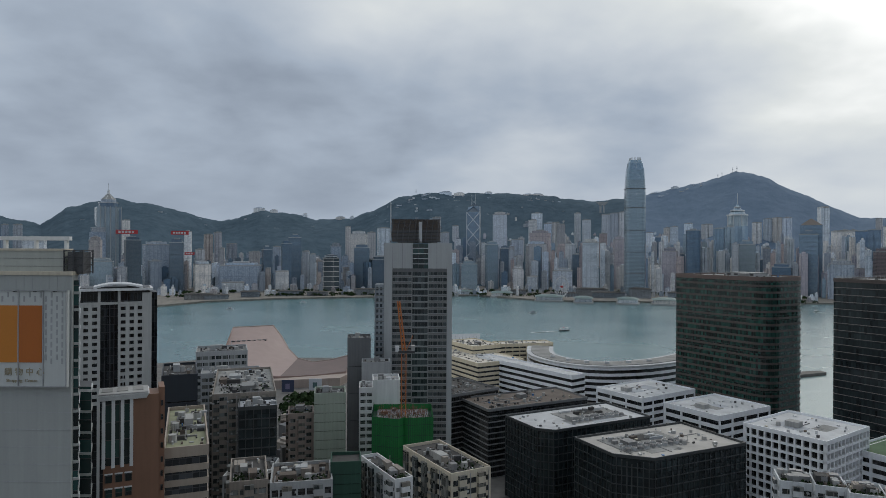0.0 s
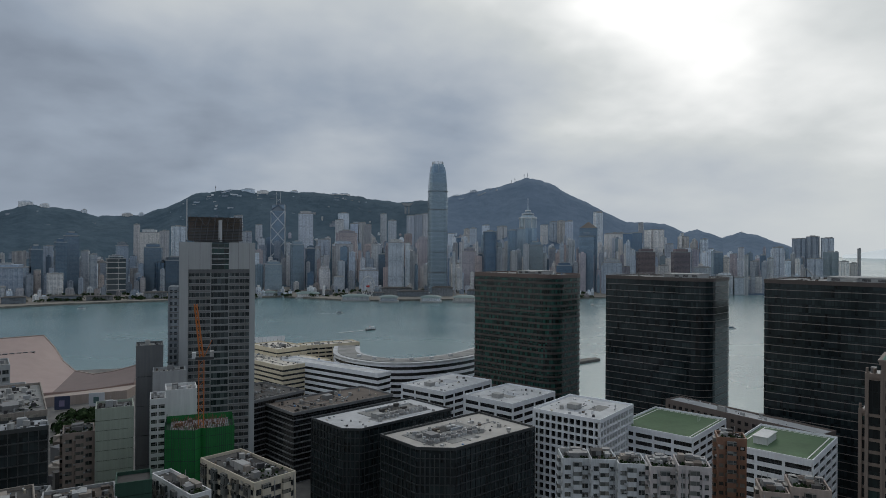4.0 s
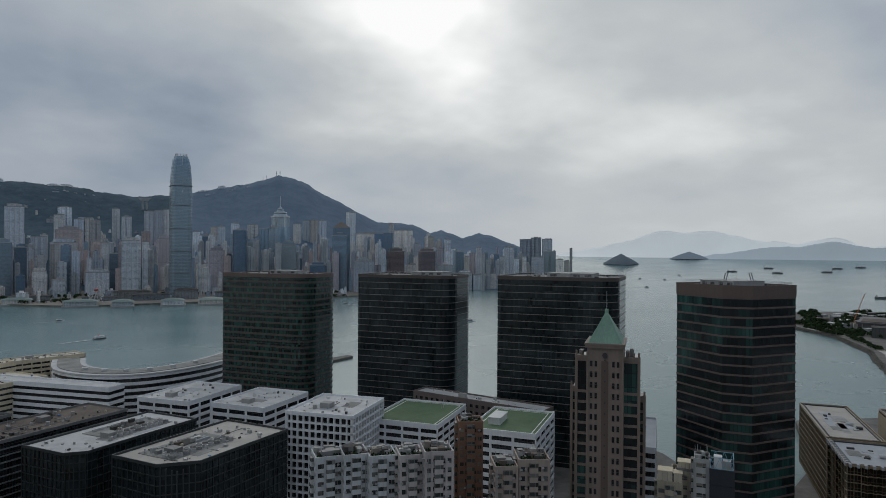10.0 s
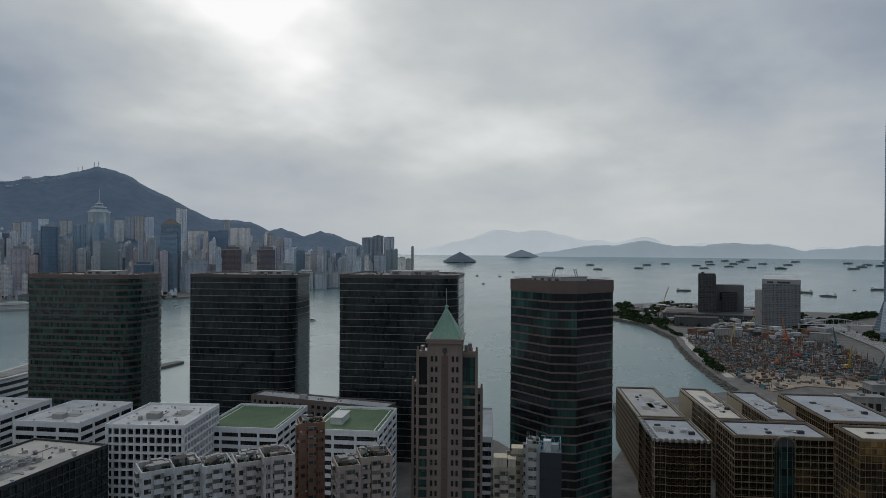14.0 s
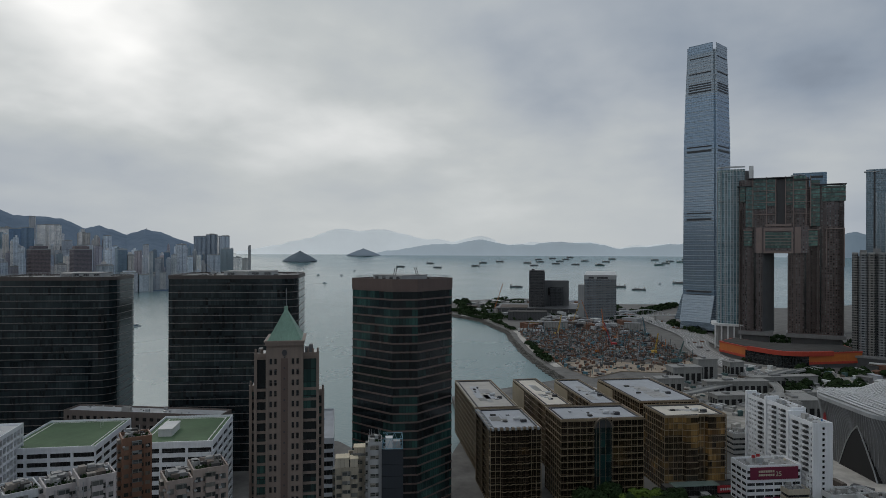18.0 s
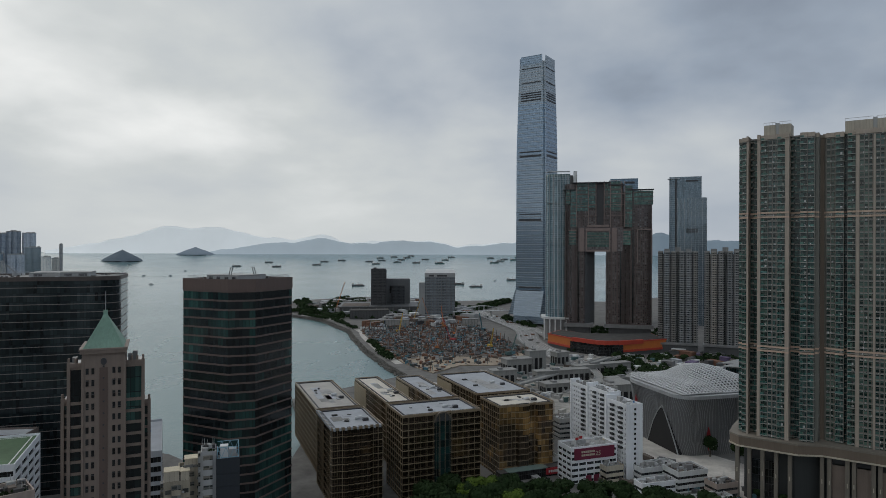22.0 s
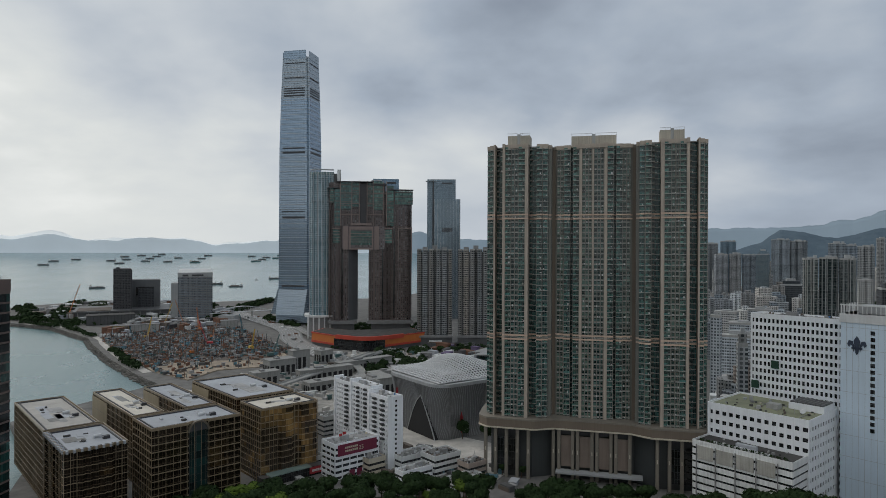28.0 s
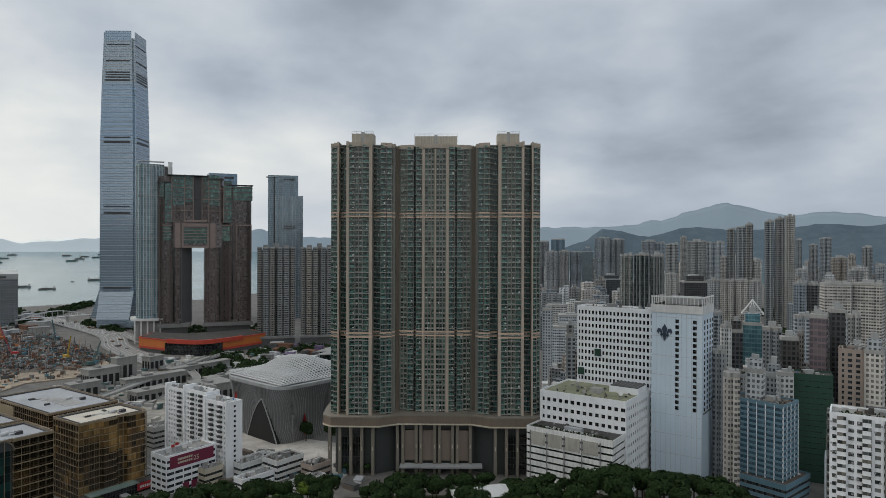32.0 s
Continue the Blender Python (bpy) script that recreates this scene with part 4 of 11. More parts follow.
kw_tower(142.34, 470, 11, 82, "charcoal", "box")
kw_tower(142.06, 425, 9, 67, "white", "box")
kw_tower(143.10, 480, 4, 85, "tan", "cross")
kw_tower(137.32, 400, 7, 81, "tan", "cross")
kw_tower(138.27, 370, 8, 74, "pale", "cross")
kw_tower(139.99, 400, 10, 78, "white", "step")
kw_tower(141.29, 440, 9, 69, "grey", "step")
kw_tower(146.81, 470, 10, 81, "white", "step")
kw_tower(147.90, 450, 10, 87, "white", "step")
kw_tower(125.36, 470, 7, 84, "stone", "step")
kw_tower(123.41, 640, 10, 79, "pale", "slab")
for slab_b, slab_d, slab_z in ((124.2, 900, 60), (126.6, 930, 62), (125.4, 800, 57), (127.6, 820, 58), (124.9, 700, 55), (127.2, 720, 54)):
    kw_tower(slab_b, slab_d, 30, slab_z, "slab", "box")


fill_bm, fill_mats = bmesh.new(), []


def fill(count, a0, a1, d0, d1, lo, hi, styles, w=(16, 30)):
    """The rest of the towers, too many to count, in one mesh."""
    r = far_random
    for _ in range(count):
        d, b = r.uniform(d0, d1), r.uniform(a0, a1)
        x, y = polar(b, d)
        ww, top = r.uniform(*w), r.uniform(lo, hi) + (d - d0) * 0.06
        m = r.choice(styles)
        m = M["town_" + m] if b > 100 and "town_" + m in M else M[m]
        if m not in fill_mats:
            fill_mats.append(m)
        turn = Matrix.Rotation(radians(-b + r.choice((-15, -6, 0, 8, 20))), 2)
        place = [tuple(turn @ Vector(p) + Vector((x, y))) for p in plan_shape(r.choice(("cross", "cross", "box")), ww, ww * 0.8)]
        roof = [tuple(turn @ Vector(p) + Vector((x, y))) for p in rect(-ww * 0.2, -ww * 0.15, ww * 0.25, ww * 0.2)]
        n0 = len(fill_bm.faces)
        prism(fill_bm, place, 0, top)
        prism(fill_bm, roof, top, top + r.uniform(2, 6))
        fill_bm.faces.ensure_lookup_table()
        for k in range(n0, len(fill_bm.faces)):
            fill_bm.faces[k].material_index = fill_mats.index(m)


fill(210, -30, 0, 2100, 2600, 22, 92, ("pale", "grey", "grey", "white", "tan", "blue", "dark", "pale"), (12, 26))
# from here rightwards the mix turns paler: haze painted by choice of wall
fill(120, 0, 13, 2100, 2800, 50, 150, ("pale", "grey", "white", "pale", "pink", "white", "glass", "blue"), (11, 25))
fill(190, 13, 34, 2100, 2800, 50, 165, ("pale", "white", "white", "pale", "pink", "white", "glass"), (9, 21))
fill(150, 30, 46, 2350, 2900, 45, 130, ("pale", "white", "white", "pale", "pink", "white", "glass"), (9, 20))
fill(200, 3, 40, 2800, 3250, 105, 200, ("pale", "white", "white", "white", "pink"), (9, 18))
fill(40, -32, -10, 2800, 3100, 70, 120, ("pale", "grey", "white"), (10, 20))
fill(34, 122, 133, 700, 1300, 24, 40, ("pale", "grey", "white", "tan"))
fill(26, 142, 152, 700, 1500, 25, 60, ("pale", "grey", "white", "tan"))
fill(70, 122, 152, 1500, 2600, 10, 48, ("pale", "grey", "stone", "tan", "white"))
fill(110, -25, 30, 1900, 2090, 6, 26, ("white", "pale", "grey", "tan", "white"), (7, 20))
fill(60, 124, 152, 400, 700, 20, 48, ("pale", "grey", "white", "tan", "pink"), (14, 24))


def hillside_houses(count, a0, a1, d0, d1):
    """Pale houses and short blocks on the slopes of the island's hills."""
    r = far_random
    for _ in range(count):
        b, d = r.uniform(a0, a1), r.uniform(d0, d1)
        crest = EYE + 3700 * math.tan(radians(interp(RIDGE, b)))
        ground = crest * ((d - 2350) / 1350.0) ** 1.35
        x, y = polar(b, d)
        w, m = r.choice((8, 11, 15, 22, 30)), M[r.choice(("pale", "white", "grey", "pale"))]
        if m not in fill_mats:
            fill_mats.append(m)
        turn = Matrix.Rotation(radians(-b + r.uniform(-8, 8)), 2)
        n0 = len(fill_bm.faces)
        prism(fill_bm, [tuple(turn @ Vector(p) + Vector((x, y))) for p in rect(-w / 2, -6, w / 2, 6)], ground - 40, ground + r.uniform(-4, 5))
        fill_bm.faces.ensure_lookup_table()
        for k in range(n0, len(fill_bm.faces)):
            fill_bm.faces[k].material_index = fill_mats.index(m)


hillside_houses(46, -6, 12, 3250, 3660)
hillside_houses(40, -4, 10, 3600, 3695)
hillside_houses(14, -30, -9, 3200, 3680)
hillside_houses(10, 17, 22, 3640, 3695)
tagged(new("distant_city", mesh(fill_bm, fill_mats, "distant_city")), "dense distant city blocks in pale concrete and glass", "city", kind="stuff")

# ---- near buildings ----
near_random = random.Random(11)


def roof_kit(ob, w, d, z, r, amount=1.0, pale=False):
    """Plant on a flat roof: rooms, cooling units, tanks and pipes."""
    bm = bmesh.new()
    a, b = r.uniform(0.15, 0.5) * w, r.uniform(0.25, 0.55) * d
    box(bm, a, b, z, a + min(5.0, 0.2 * w), b + min(6.0, 0.16 * d), z + 2.6)
    part("stair_house", bm, M[r.choice(("concrete", "grey_paint", "mid_grey"))], ob)
    for _ in range(int(5 * amount)):
        bm = bmesh.new()
        x, y = r.uniform(0.08, 0.85) * w, r.uniform(0.08, 0.85) * d
        s, t, h = r.uniform(0.8, 2.4), r.uniform(0.7, 1.9), r.uniform(0.6, 1.6)
        lo = rect(x, y, x + s, y + t)
        prism(bm, lo, z, z + h, inset(lo, -0.06))
        part("cooling_unit", bm, M[r.choice(("grey_paint", "white_metal", "metal", "concrete") if pale else ("mid_grey", "roof_dark", "mid_grey", "dark_metal", "grey_paint", "roof_brown"))], ob)
    for _ in range(int(2 * amount)):
        bm = bmesh.new()
        x, y = r.uniform(0.15, 0.8) * w, r.uniform(0.15, 0.8) * d
        prism(bm, ring(x, y, 1.1, n=12), z, z + 1.9, ring(x, y, 1.0, n=12))
        part("water_tank", bm, M["concrete"], ob)
    for _ in range(int(3 * amount)):
        bm = bmesh.new()
        x, y = r.uniform(0.05, 0.6) * w, r.uniform(0.05, 0.6) * d
        if r.random() < 0.5:
            box(bm, x, y, z + 0.02, x + 0.35 * w, y + 0.3, z + 0.35)
        else:
            box(bm, x, y, z + 0.02, x + 0.3, y + 0.35 * d, z + 0.35)
        part("roof_pipe", bm, M["mid_grey"], ob)
    bm = bmesh.new()
    scatter(bm, w, d, z, r, int(16 * amount + 0.008 * w * d), 1.0 + 0.012 * min(w, d), pale)
    tagged(part("roof_clutter", bm, [M[k] for k in CLUTTER], ob), kind="stuff")
    for _ in range(int(1.5 * amount)):
        bm = bmesh.new()
        x, y = r.uniform(0.1, 0.9) * w, r.uniform(0.1, 0.9) * d
        beam(bm, (x, y, z), (x, y, z + r.uniform(2.5, 5)), 0.08)
        part("antenna", bm, M["metal"], ob)


CLUTTER = ("metal", "white_metal", "roof_dark", "concrete", "dark_metal", "roof_brown", "grey_paint", "cream", "blue_paint")


def scatter(bm, w, d, z, r, count, big, pale=False):
    """Small plant and rubbish on a roof, in one mesh of several materials."""
    for _ in range(count):
        x, y = r.uniform(0.06, 0.9) * w, r.uniform(0.06, 0.9) * d
        a, b, h = r.uniform(0.3, big), r.uniform(0.3, big), r.uniform(0.15, 1.3)
        n0 = len(bm.faces)
        box(bm, x, y, z, min(x + a, w - 0.8), min(y + b, d - 0.8), z + h)
        k = r.choices(range(len(CLUTTER)), (3, 2.5, 1, 4, 0.6, 1, 3.5, 0.5, 0.3) if pale else (0.8, 0.6, 5, 3, 3.5, 3.5, 2.5, 0.6, 0.3))[0]
        bm.faces.ensure_lookup_table()
        for f in range(n0, len(bm.faces)):
            bm.faces[f].material_index = k


def old_details(ob, w, d, z0, top, floor, r, amount):
    """Old flats: stacks of bay windows, air conditioners, pipes, and huts and plants on the roof."""
    for along, length in (("x", w), ("y", d)):
        n = max(1, int(length / 6.5))
        for k in range(n):
            c = (k + 0.5) * length / n + r.uniform(-0.4, 0.4)
            lo, hi = c - 1.35, c + 1.35
            pts = [(lo, -0.95), (hi, -0.95), (hi, 0.2), (lo, 0.2)] if along == "x" else [(-0.95, lo), (0.2, lo), (0.2, hi), (-0.95, hi)]
            bm = bmesh.new()
            prism(bm, pts, z0, top - 1.0)
            part("bay_window", bm, ob.children[1].data.materials[0], ob)
            bm = bmesh.new()
            z = top - 1.4
            while z > z0:
                prism(bm, inset(pts, 0.06), z, z + 1.25)
                z -= floor
            tagged(part("bay_glass", bm, M["g_resid"], ob), kind="stuff")
        bm = bmesh.new()
        z = top - floor * 0.8
        while z > z0:
            for k in range(int(length / 1.7)):
                if r.random() < 0.42 * amount:
                    c = 0.6 + 1.7 * k + r.uniform(-0.2, 0.2)
                    s, dz = r.uniform(0.3, 0.45), r.uniform(-0.5, 0.5)
                    if along == "x":
                        box(bm, c - s, -0.6, z + dz, c + s, 0.05, z + dz + 0.5)
                    else:
                        box(bm, -0.6, c - s, z + dz, 0.05, c + s, z + dz + 0.5)
            z -= floor
        tagged(part("window_fitting", bm, M["metal"], ob), kind="stuff")
        for _ in range(max(1, int(length / 7))):
            c = r.uniform(0.5, length - 0.5)
            bm = bmesh.new()
            if along == "x":
                box(bm, c, -0.22, z0, c + 0.16, 0.05, top)
            else:
                box(bm, -0.22, c, z0, 0.05, c + 0.16, top)
            part("drain_pipe", bm, M["grey_paint"], ob)
    for _ in range(int(2 + 2 * amount)):
        x, y = r.uniform(0.05, 0.6) * w, r.uniform(0.05, 0.6) * d
        bm = bmesh.new()
        a, b, h = r.uniform(1.5, 0.18 * w + 2), r.uniform(1.5, 0.18 * d + 2), r.uniform(1.6, 2.8)
        box(bm, x, y, top, min(x + a, w - 0.3), min(y + b, d - 0.3), top + h)
        part("roof_hut", bm, M[r.choice(("old_brown", "roof_brown", "mid_grey", "mid_grey", "roof_dark"))], ob)
    bm = bmesh.new()
    for _ in range(60):
        p = Vector((r.uniform(0.1, 0.9) * w, r.uniform(0.06, 0.3) * d, top + r.uniform(0.3, 1.4)))
        q = Vector((r.gauss(0, 1), r.gauss(0, 1), r.gauss(0, 1))).to_track_quat("Z", "Y")
        bm.faces.new([bm.verts.new(p + q @ Vector((0.5 * a, 0.5 * b, 0))) for a, b in ((-0.9, -0.4), (0.2, -0.8), (0.9, 0.2), (-0.2, 0.9))])
    tagged(part("roof_greenery", bm, M["leaf"], ob), kind="stuff")


def block(name, label, x, y, rot, w, d, top, glass, wall, roof="roof_grey", floor=3.6, band=1.2, bay=0.0, pier=0.5, z0=5.0, depth=0.35, kit=1.0, parapet=1.0, pier_mat=None, chamfer=0.0, category="building", plinth=0.0, pts=None, old=0.0):
    """A building of storeys: a glazed core, a spandrel at every floor, piers between the bays, roof, parapet and roof plant.
    Its corner stands at x, y; w runs along its own x, d along its own y."""
    r = near_random
    ob = thing(name, label, category, x, y, 0, rot)

    def outline(e):
        c = chamfer
        if pts:
            return inset(pts, e)
        if c:
            return inset([(c, 0), (w, 0), (w, d), (0, d), (0, c)], e)
        return rect(-e, -e, w + e, d + e)

    bm = bmesh.new()
    prism(bm, outline(-depth), z0, top - 0.2)
    part("glazed_core", bm, M[glass], ob)
    bm = bmesh.new()
    prism(bm, outline(0.0), 0, band)
    slab = mesh(bm, M[wall], "spandrel")
    n = max(1, int((top - z0) / floor))
    # storeys too low for the camera's view are one piece; those it can see are parts
    deep = top - max(14.0, 0.42 * math.hypot(x, y) - (EYE - top))
    deep = max(z0, min(deep, top - 4 * floor))
    low = bmesh.new()
    for k in range(n + 1):
        z = top - k * floor - band
        if z <= z0 - band:
            continue
        if z < deep:
            prism(low, outline(0.0), z, z + band)
        else:
            part("spandrel", slab, None, ob, at=(0, 0, z))
    if low.faces:
        tagged(part("lower_storeys", low, M[wall], ob), kind="stuff")
    else:
        low.free()
    if bay:
        pm = M[pier_mat or wall]
        bm = bmesh.new()
        box(bm, -pier / 2, -0.06, z0, pier / 2, depth + 0.1, top - 0.02)
        px = mesh(bm, pm, "pier")
        bm = bmesh.new()
        box(bm, -0.06, -pier / 2, z0, depth + 0.1, pier / 2, top - 0.02)
        py = mesh(bm, pm, "pier")
        nx, ny = max(1, round(w / bay)), max(1, round(d / bay))
        for k in range(nx + 1):
            part("pier", px, None, ob, at=(min(max(k * w / nx, pier / 2), w - pier / 2), 0, 0))
        for k in range(1, ny + 1):
            part("pier", py, None, ob, at=(0, min(k * d / ny, d - pier / 2), 0))
        bm = bmesh.new()
        for k in range(nx + 1):
            t = min(max(k * w / nx, pier / 2), w - pier / 2)
            box(bm, t - pier / 2, d - depth - 0.1, z0, t + pier / 2, d + 0.06, top - 0.02)
        for k in range(1, ny):
            t = k * d / ny
            box(bm, w - depth - 0.1, t - pier / 2, z0, w + 0.06, t + pier / 2, top - 0.02)
        part("rear_frame", bm, pm, ob)
    bm = bmesh.new()
    prism(bm, outline(-0.5), top - 0.1, top + 0.06)
    part("roof", bm, M[roof], ob)
    if roof in ("roof_white", "roof_pale") and min(w, d) > 25:
        for j in range(3):
            bm = bmesh.new()
            a, b = r.uniform(0.2, 0.55) * w, r.uniform(0.12, 0.6) * d
            box(bm, a, b, top + 0.05, a + r.uniform(0.12, 0.3) * w, b + r.uniform(0.1, 0.28) * d, top + 0.12 + 0.03 * j)
            part("roof_patch", bm, M[r.choice(("roof_light", "roof_grey", "roof_slate"))], ob)
    if parapet:
        bm = bmesh.new()
        o, i = outline(0.03), outline(-0.35)
        m = len(o)
        for k in range(m):
            j = (k + 1) % m
            prism(bm, [o[k], o[j], i[j], i[k]], top - 0.3, top + parapet)
        part("parapet", bm, M[wall], ob)
    if plinth:
        bm = bmesh.new()
        prism(bm, outline(0.6), z0, z0 + plinth)
        part("plinth", bm, M[wall], ob)
    if old:
        old_details(ob, w, d, max(z0 + 3, deep - 6), top, floor, r, old)
    if kit:
        roof_kit(ob, w, d, top + 0.06, r, kit, roof in ("roof_white", "roof_pale", "roof_light"))
    return ob


# the shopping street side
block("dark_block", "low block with a black hoarding wall", -99.2, 229.5, 22, 12, 26, 93.6, "g_black", "navy_panel", "roof_dark", floor=9, band=8.6, kit=1.0)
block("office_block", "weathered office block with green plant on its roof", -65, 151.7, 21.5, 10, 42, 92, "g_dark", "office_tan", "roof_moss", floor=3.4, band=1.5, kit=2.5)
block("white_block", "pale stepped apartment block", -119, 313.4, 18.8, 24, 20, 88.5, "g_resid", "grey_paint", "roof_grey", floor=3.1, band=1.3, bay=3.2, kit=1.5)
block("white_block", "pale lower terrace of an apartment block", -110.9, 298.3, 18.1, 26.5, 14, 81, "g_resid", "grey_paint", "roof_light", floor=3.1, band=1.3, bay=3.2, kit=1.0)
block("old_block", "old weathered block with a cluttered roof", -88.6, 250, 17, 24, 55, 82.4, "g_resid", "old_brown", "roof_grey", floor=3.05, band=1.2, bay=3.0, kit=4.0, old=1.0)
block("black_block", "black glass office block with a pale roof", -75, 238.6, 15.9, 14, 14, 80.4, "g_night", "black_frame", "roof_slate", floor=3.6, band=0.4, bay=3, pier=0.25, kit=1.0)
block("small_block", "small pinkish apartment block", -66.9, 282.2, 12.3, 11, 14, 67, "g_resid", "pinkish", "roof_dark", floor=3.1, band=1.5, bay=3.6, pier=1.0, kit=2, old=0.6)
block("sage_block", "sage green panelled block", -55.1, 279.7, 9.9, 13.5, 14, 76.4, "g_dark", "sage", "roof_dark", floor=3.9, band=3.72, kit=0.8)
block("grey_slab", "tall grey concrete slab tower", -49.2, 336.5, 7.4, 12, 15, 92.5, "g_dark", "slab_grey", "roof_grey", floor=14, band=13.8, kit=0.4)
block("grey_slab_low", "grey slab building with pale stripes", -40.1, 322.6, 5.9, 14, 12, 82.3, "g_dark", "grey_paint", "roof_grey", floor=14, band=13.8, kit=0.4)
block("white_walkup", "white apartment block with small windows", -36.1, 282.7, 6.7, 6, 14, 78.4, "g_resid", "white_paint", "roof_light", floor=3.0, band=1.4, bay=3, kit=0.6)
block("white_walkup", "plain white rear block", -30.6, 286, 6.7, 12, 14, 81, "g_dark", "white_paint", "roof_light", floor=12, band=11.9, kit=0.6)
block("low_roof_block", "low block with a dark tarred roof", -60.6, 185.4, 16.7, 10.6, 22, 72, "g_resid", "old_brown", "roof_dark", floor=3.1, band=1.4, bay=3, kit=1.5, old=0.6)
block("stair_block", "white office block with air conditioners and a brown roof", -49.9, 188.7, 12.3, 18, 18, 70.6, "g_dark", "grey_paint", "roof_brown", floor=3.2, band=1.2, bay=2.6, kit=2.0, old=0.5)
block("beige_block", "long beige office block with horizontal window strips", 3, 205, 30, 15, 34, 68, "g_dark", "cream", "roof_dark", floor=3.4, band=1.5, bay=5, pier=0.7, kit=2.5, old=0.25)
block("white_corner_block", "narrow white apartment block", -14, 194, 30, 6, 26, 70, "g_resid", "white_paint", "roof_dark", floor=3.0, band=1.7, bay=3, old=0.5)
block("low_roof_block", "low block with a dark tarred roof", -56, 208, 92, 18, 14, 66, "g_resid", "grey_paint", "roof_dark", floor=3.1, band=1.4, bay=3, kit=0.8)
block("stair_block", "white office block with air conditioners and a brown roof", -36, 202, 92, 13, 21, 66, "g_dark", "white_paint", "roof_brown", floor=3.2, band=1.2, bay=2.6, kit=1.0)
# offices behind the shore
block("striped_office", "dark office block with grey stripes", 3.3, 403, 36, 42, 42, 48, "g_black", "stripe_grey", "roof_dark", floor=3.3, band=0.7, kit=2.4)
block("striped_office", "dark office block with grey stripes and a brown roof", 27, 381, 27, 74, 34, 45, "g_black", "stripe_grey", "roof_brown", floor=3.3, band=0.7, kit=2.0)
block("dark_office", "dark glass office block with a pale roof", 51, 324.5, 27, 71, 36, 48, "g_night", "black_frame", "roof_white", floor=3.9, band=0.4, bay=3, pier=0.2, kit=0.6, chamfer=7)
block("dark_office", "dark glass office block with a cluttered pale roof", 78, 266.5, 25, 66, 39, 52, "g_night", "black_frame", "roof_pale", floor=3.9, band=0.4, bay=3.2, pier=0.2, kit=1.6, chamfer=12)
block("car_park_block", "white block with dark horizontal openings", 132, 429, 33, 56, 41, 41, "g_black", "hotel_white", "roof_white", floor=4.6, band=2.2, bay=12, pier=1.4, kit=0.25)
block("car_park_block", "white block with dark horizontal openings", 155.5, 364.5, 31, 48, 38.5, 46, "g_black", "hotel_white", "roof_white", floor=4.6, band=2.2, bay=12, pier=1.4, kit=0.25)
block("honeycomb_office", "white office block with deep arched window openings", 163.4, 276, 35.5, 42, 37, 58, "g_black", "hotel_white", "roof_white", floor=3.9, band=0.95, bay=3.5, pier=0.65, depth=1.2, kit=0.6)
block("sports_roof_block", "white block with a green rooftop sports court", 209.6, 268, 32, 50, 40, 48, "g_black", "hotel_white", "roof_green", floor=4.0, band=1.9, bay=11, pier=1.2, kit=0)
block("sports_roof_block", "white block with a green rooftop sports court", 222.5, 210, 31, 46, 33, 54, "g_black", "hotel_white", "roof_green", floor=4.0, band=1.9, bay=11, pier=1.2, kit=0)
for fx, fy, fr, fw, fz, fwall, flabel in ((99.2, 190.8, -28.6, 9.1, 71.5, "white_old", "old white apartment block with rooftop plants"), (106.2, 184.7, -30.9, 8.2, 72.5, "white_old", "old white apartment block with rooftop plants"),
                                          (112.2, 178.7, -33.2, 9, 72.5, "white_old", "old white apartment block with air conditioners"), (118.6, 170.9, -35.7, 8, 73.5, "white_pink", "pale apartment block with dusty pink panels"),
                                          (123.3, 163.9, -38.1, 9.3, 75.5, "white_pink", "pale apartment block with dusty pink panels"), (136.8, 145.9, -44.1, 7.1, 73, "pinkish", "old dusty pink apartment block with a roof garden"),
                                          (144, 143.1, -46.5, 9.9, 74.5, "pinkish", "old dusty pink apartment block with huts on its roof")):
    block("flats", flabel, fx, fy, fr + 10, fw, 11, fz, "g_resid", fwall, "roof_grey", floor=2.9, band=1.3, bay=2.6, pier=0.7, kit=1.5, old=1.0)
block("brown_flats", "narrow brown tiled apartment block", 144.4, 172.7, -34, 8.6, 8, 80, "g_resid", "brown_tile", "roof_brown", floor=2.9, band=1.6, bay=2.4, old=0.4)
block("arcade_block", "long brown granite arcade with square windows", 252, 348, -73, 94, 14, 47, "g_black", "granite_band", "roof_white", floor=4.2, band=2.1, bay=4.2, pier=2.0, kit=0.6)
# harbour towers
def crowned(ob, pts, z, height, mat):
    """A plain stone band round the head of a tower, with a slim coping."""
    bm = bmesh.new()
    o, i = inset(pts, 0.12), inset(pts, -0.45)
    for k in range(len(o)):
        j = (k + 1) % len(o)
        prism(bm, [o[k], o[j], i[j], i[k]], z - height, z + 1.1)
    bmesh.ops.remove_doubles(bm, verts=bm.verts, dist=0.001)
    part("crown_band", bm, M[mat], ob, "plain granite crown band")


T1, T2, T3 = round_rect(49, 82, (13, 14, 4, 4)), round_rect(49, 77, (12, 14, 4, 4)), round_rect(60, 77, (12, 14, 4, 4))
T4 = [(9, 0), (37, 0), (37, 38), (0, 38), (0, 9)]
tower_a = block("harbour_tower", "dark office tower with granite bands and green glass", 228.5, 456.2, 30, 49, 82, 120, "g_green", "granite_dark", "roof_grey", floor=4.6, band=1.6, depth=0.14, kit=0.3, pts=T1)
crowned(tower_a, T1, 120, 2.0, "granite_red")
tower_b = block("harbour_tower", "black glass office tower with thin brown bands", 292.5, 358.7, 30, 49, 77, 121, "g_night", "granite_line", "roof_grey", floor=4.6, band=0.36, depth=0.14, kit=0.3, pts=T2)
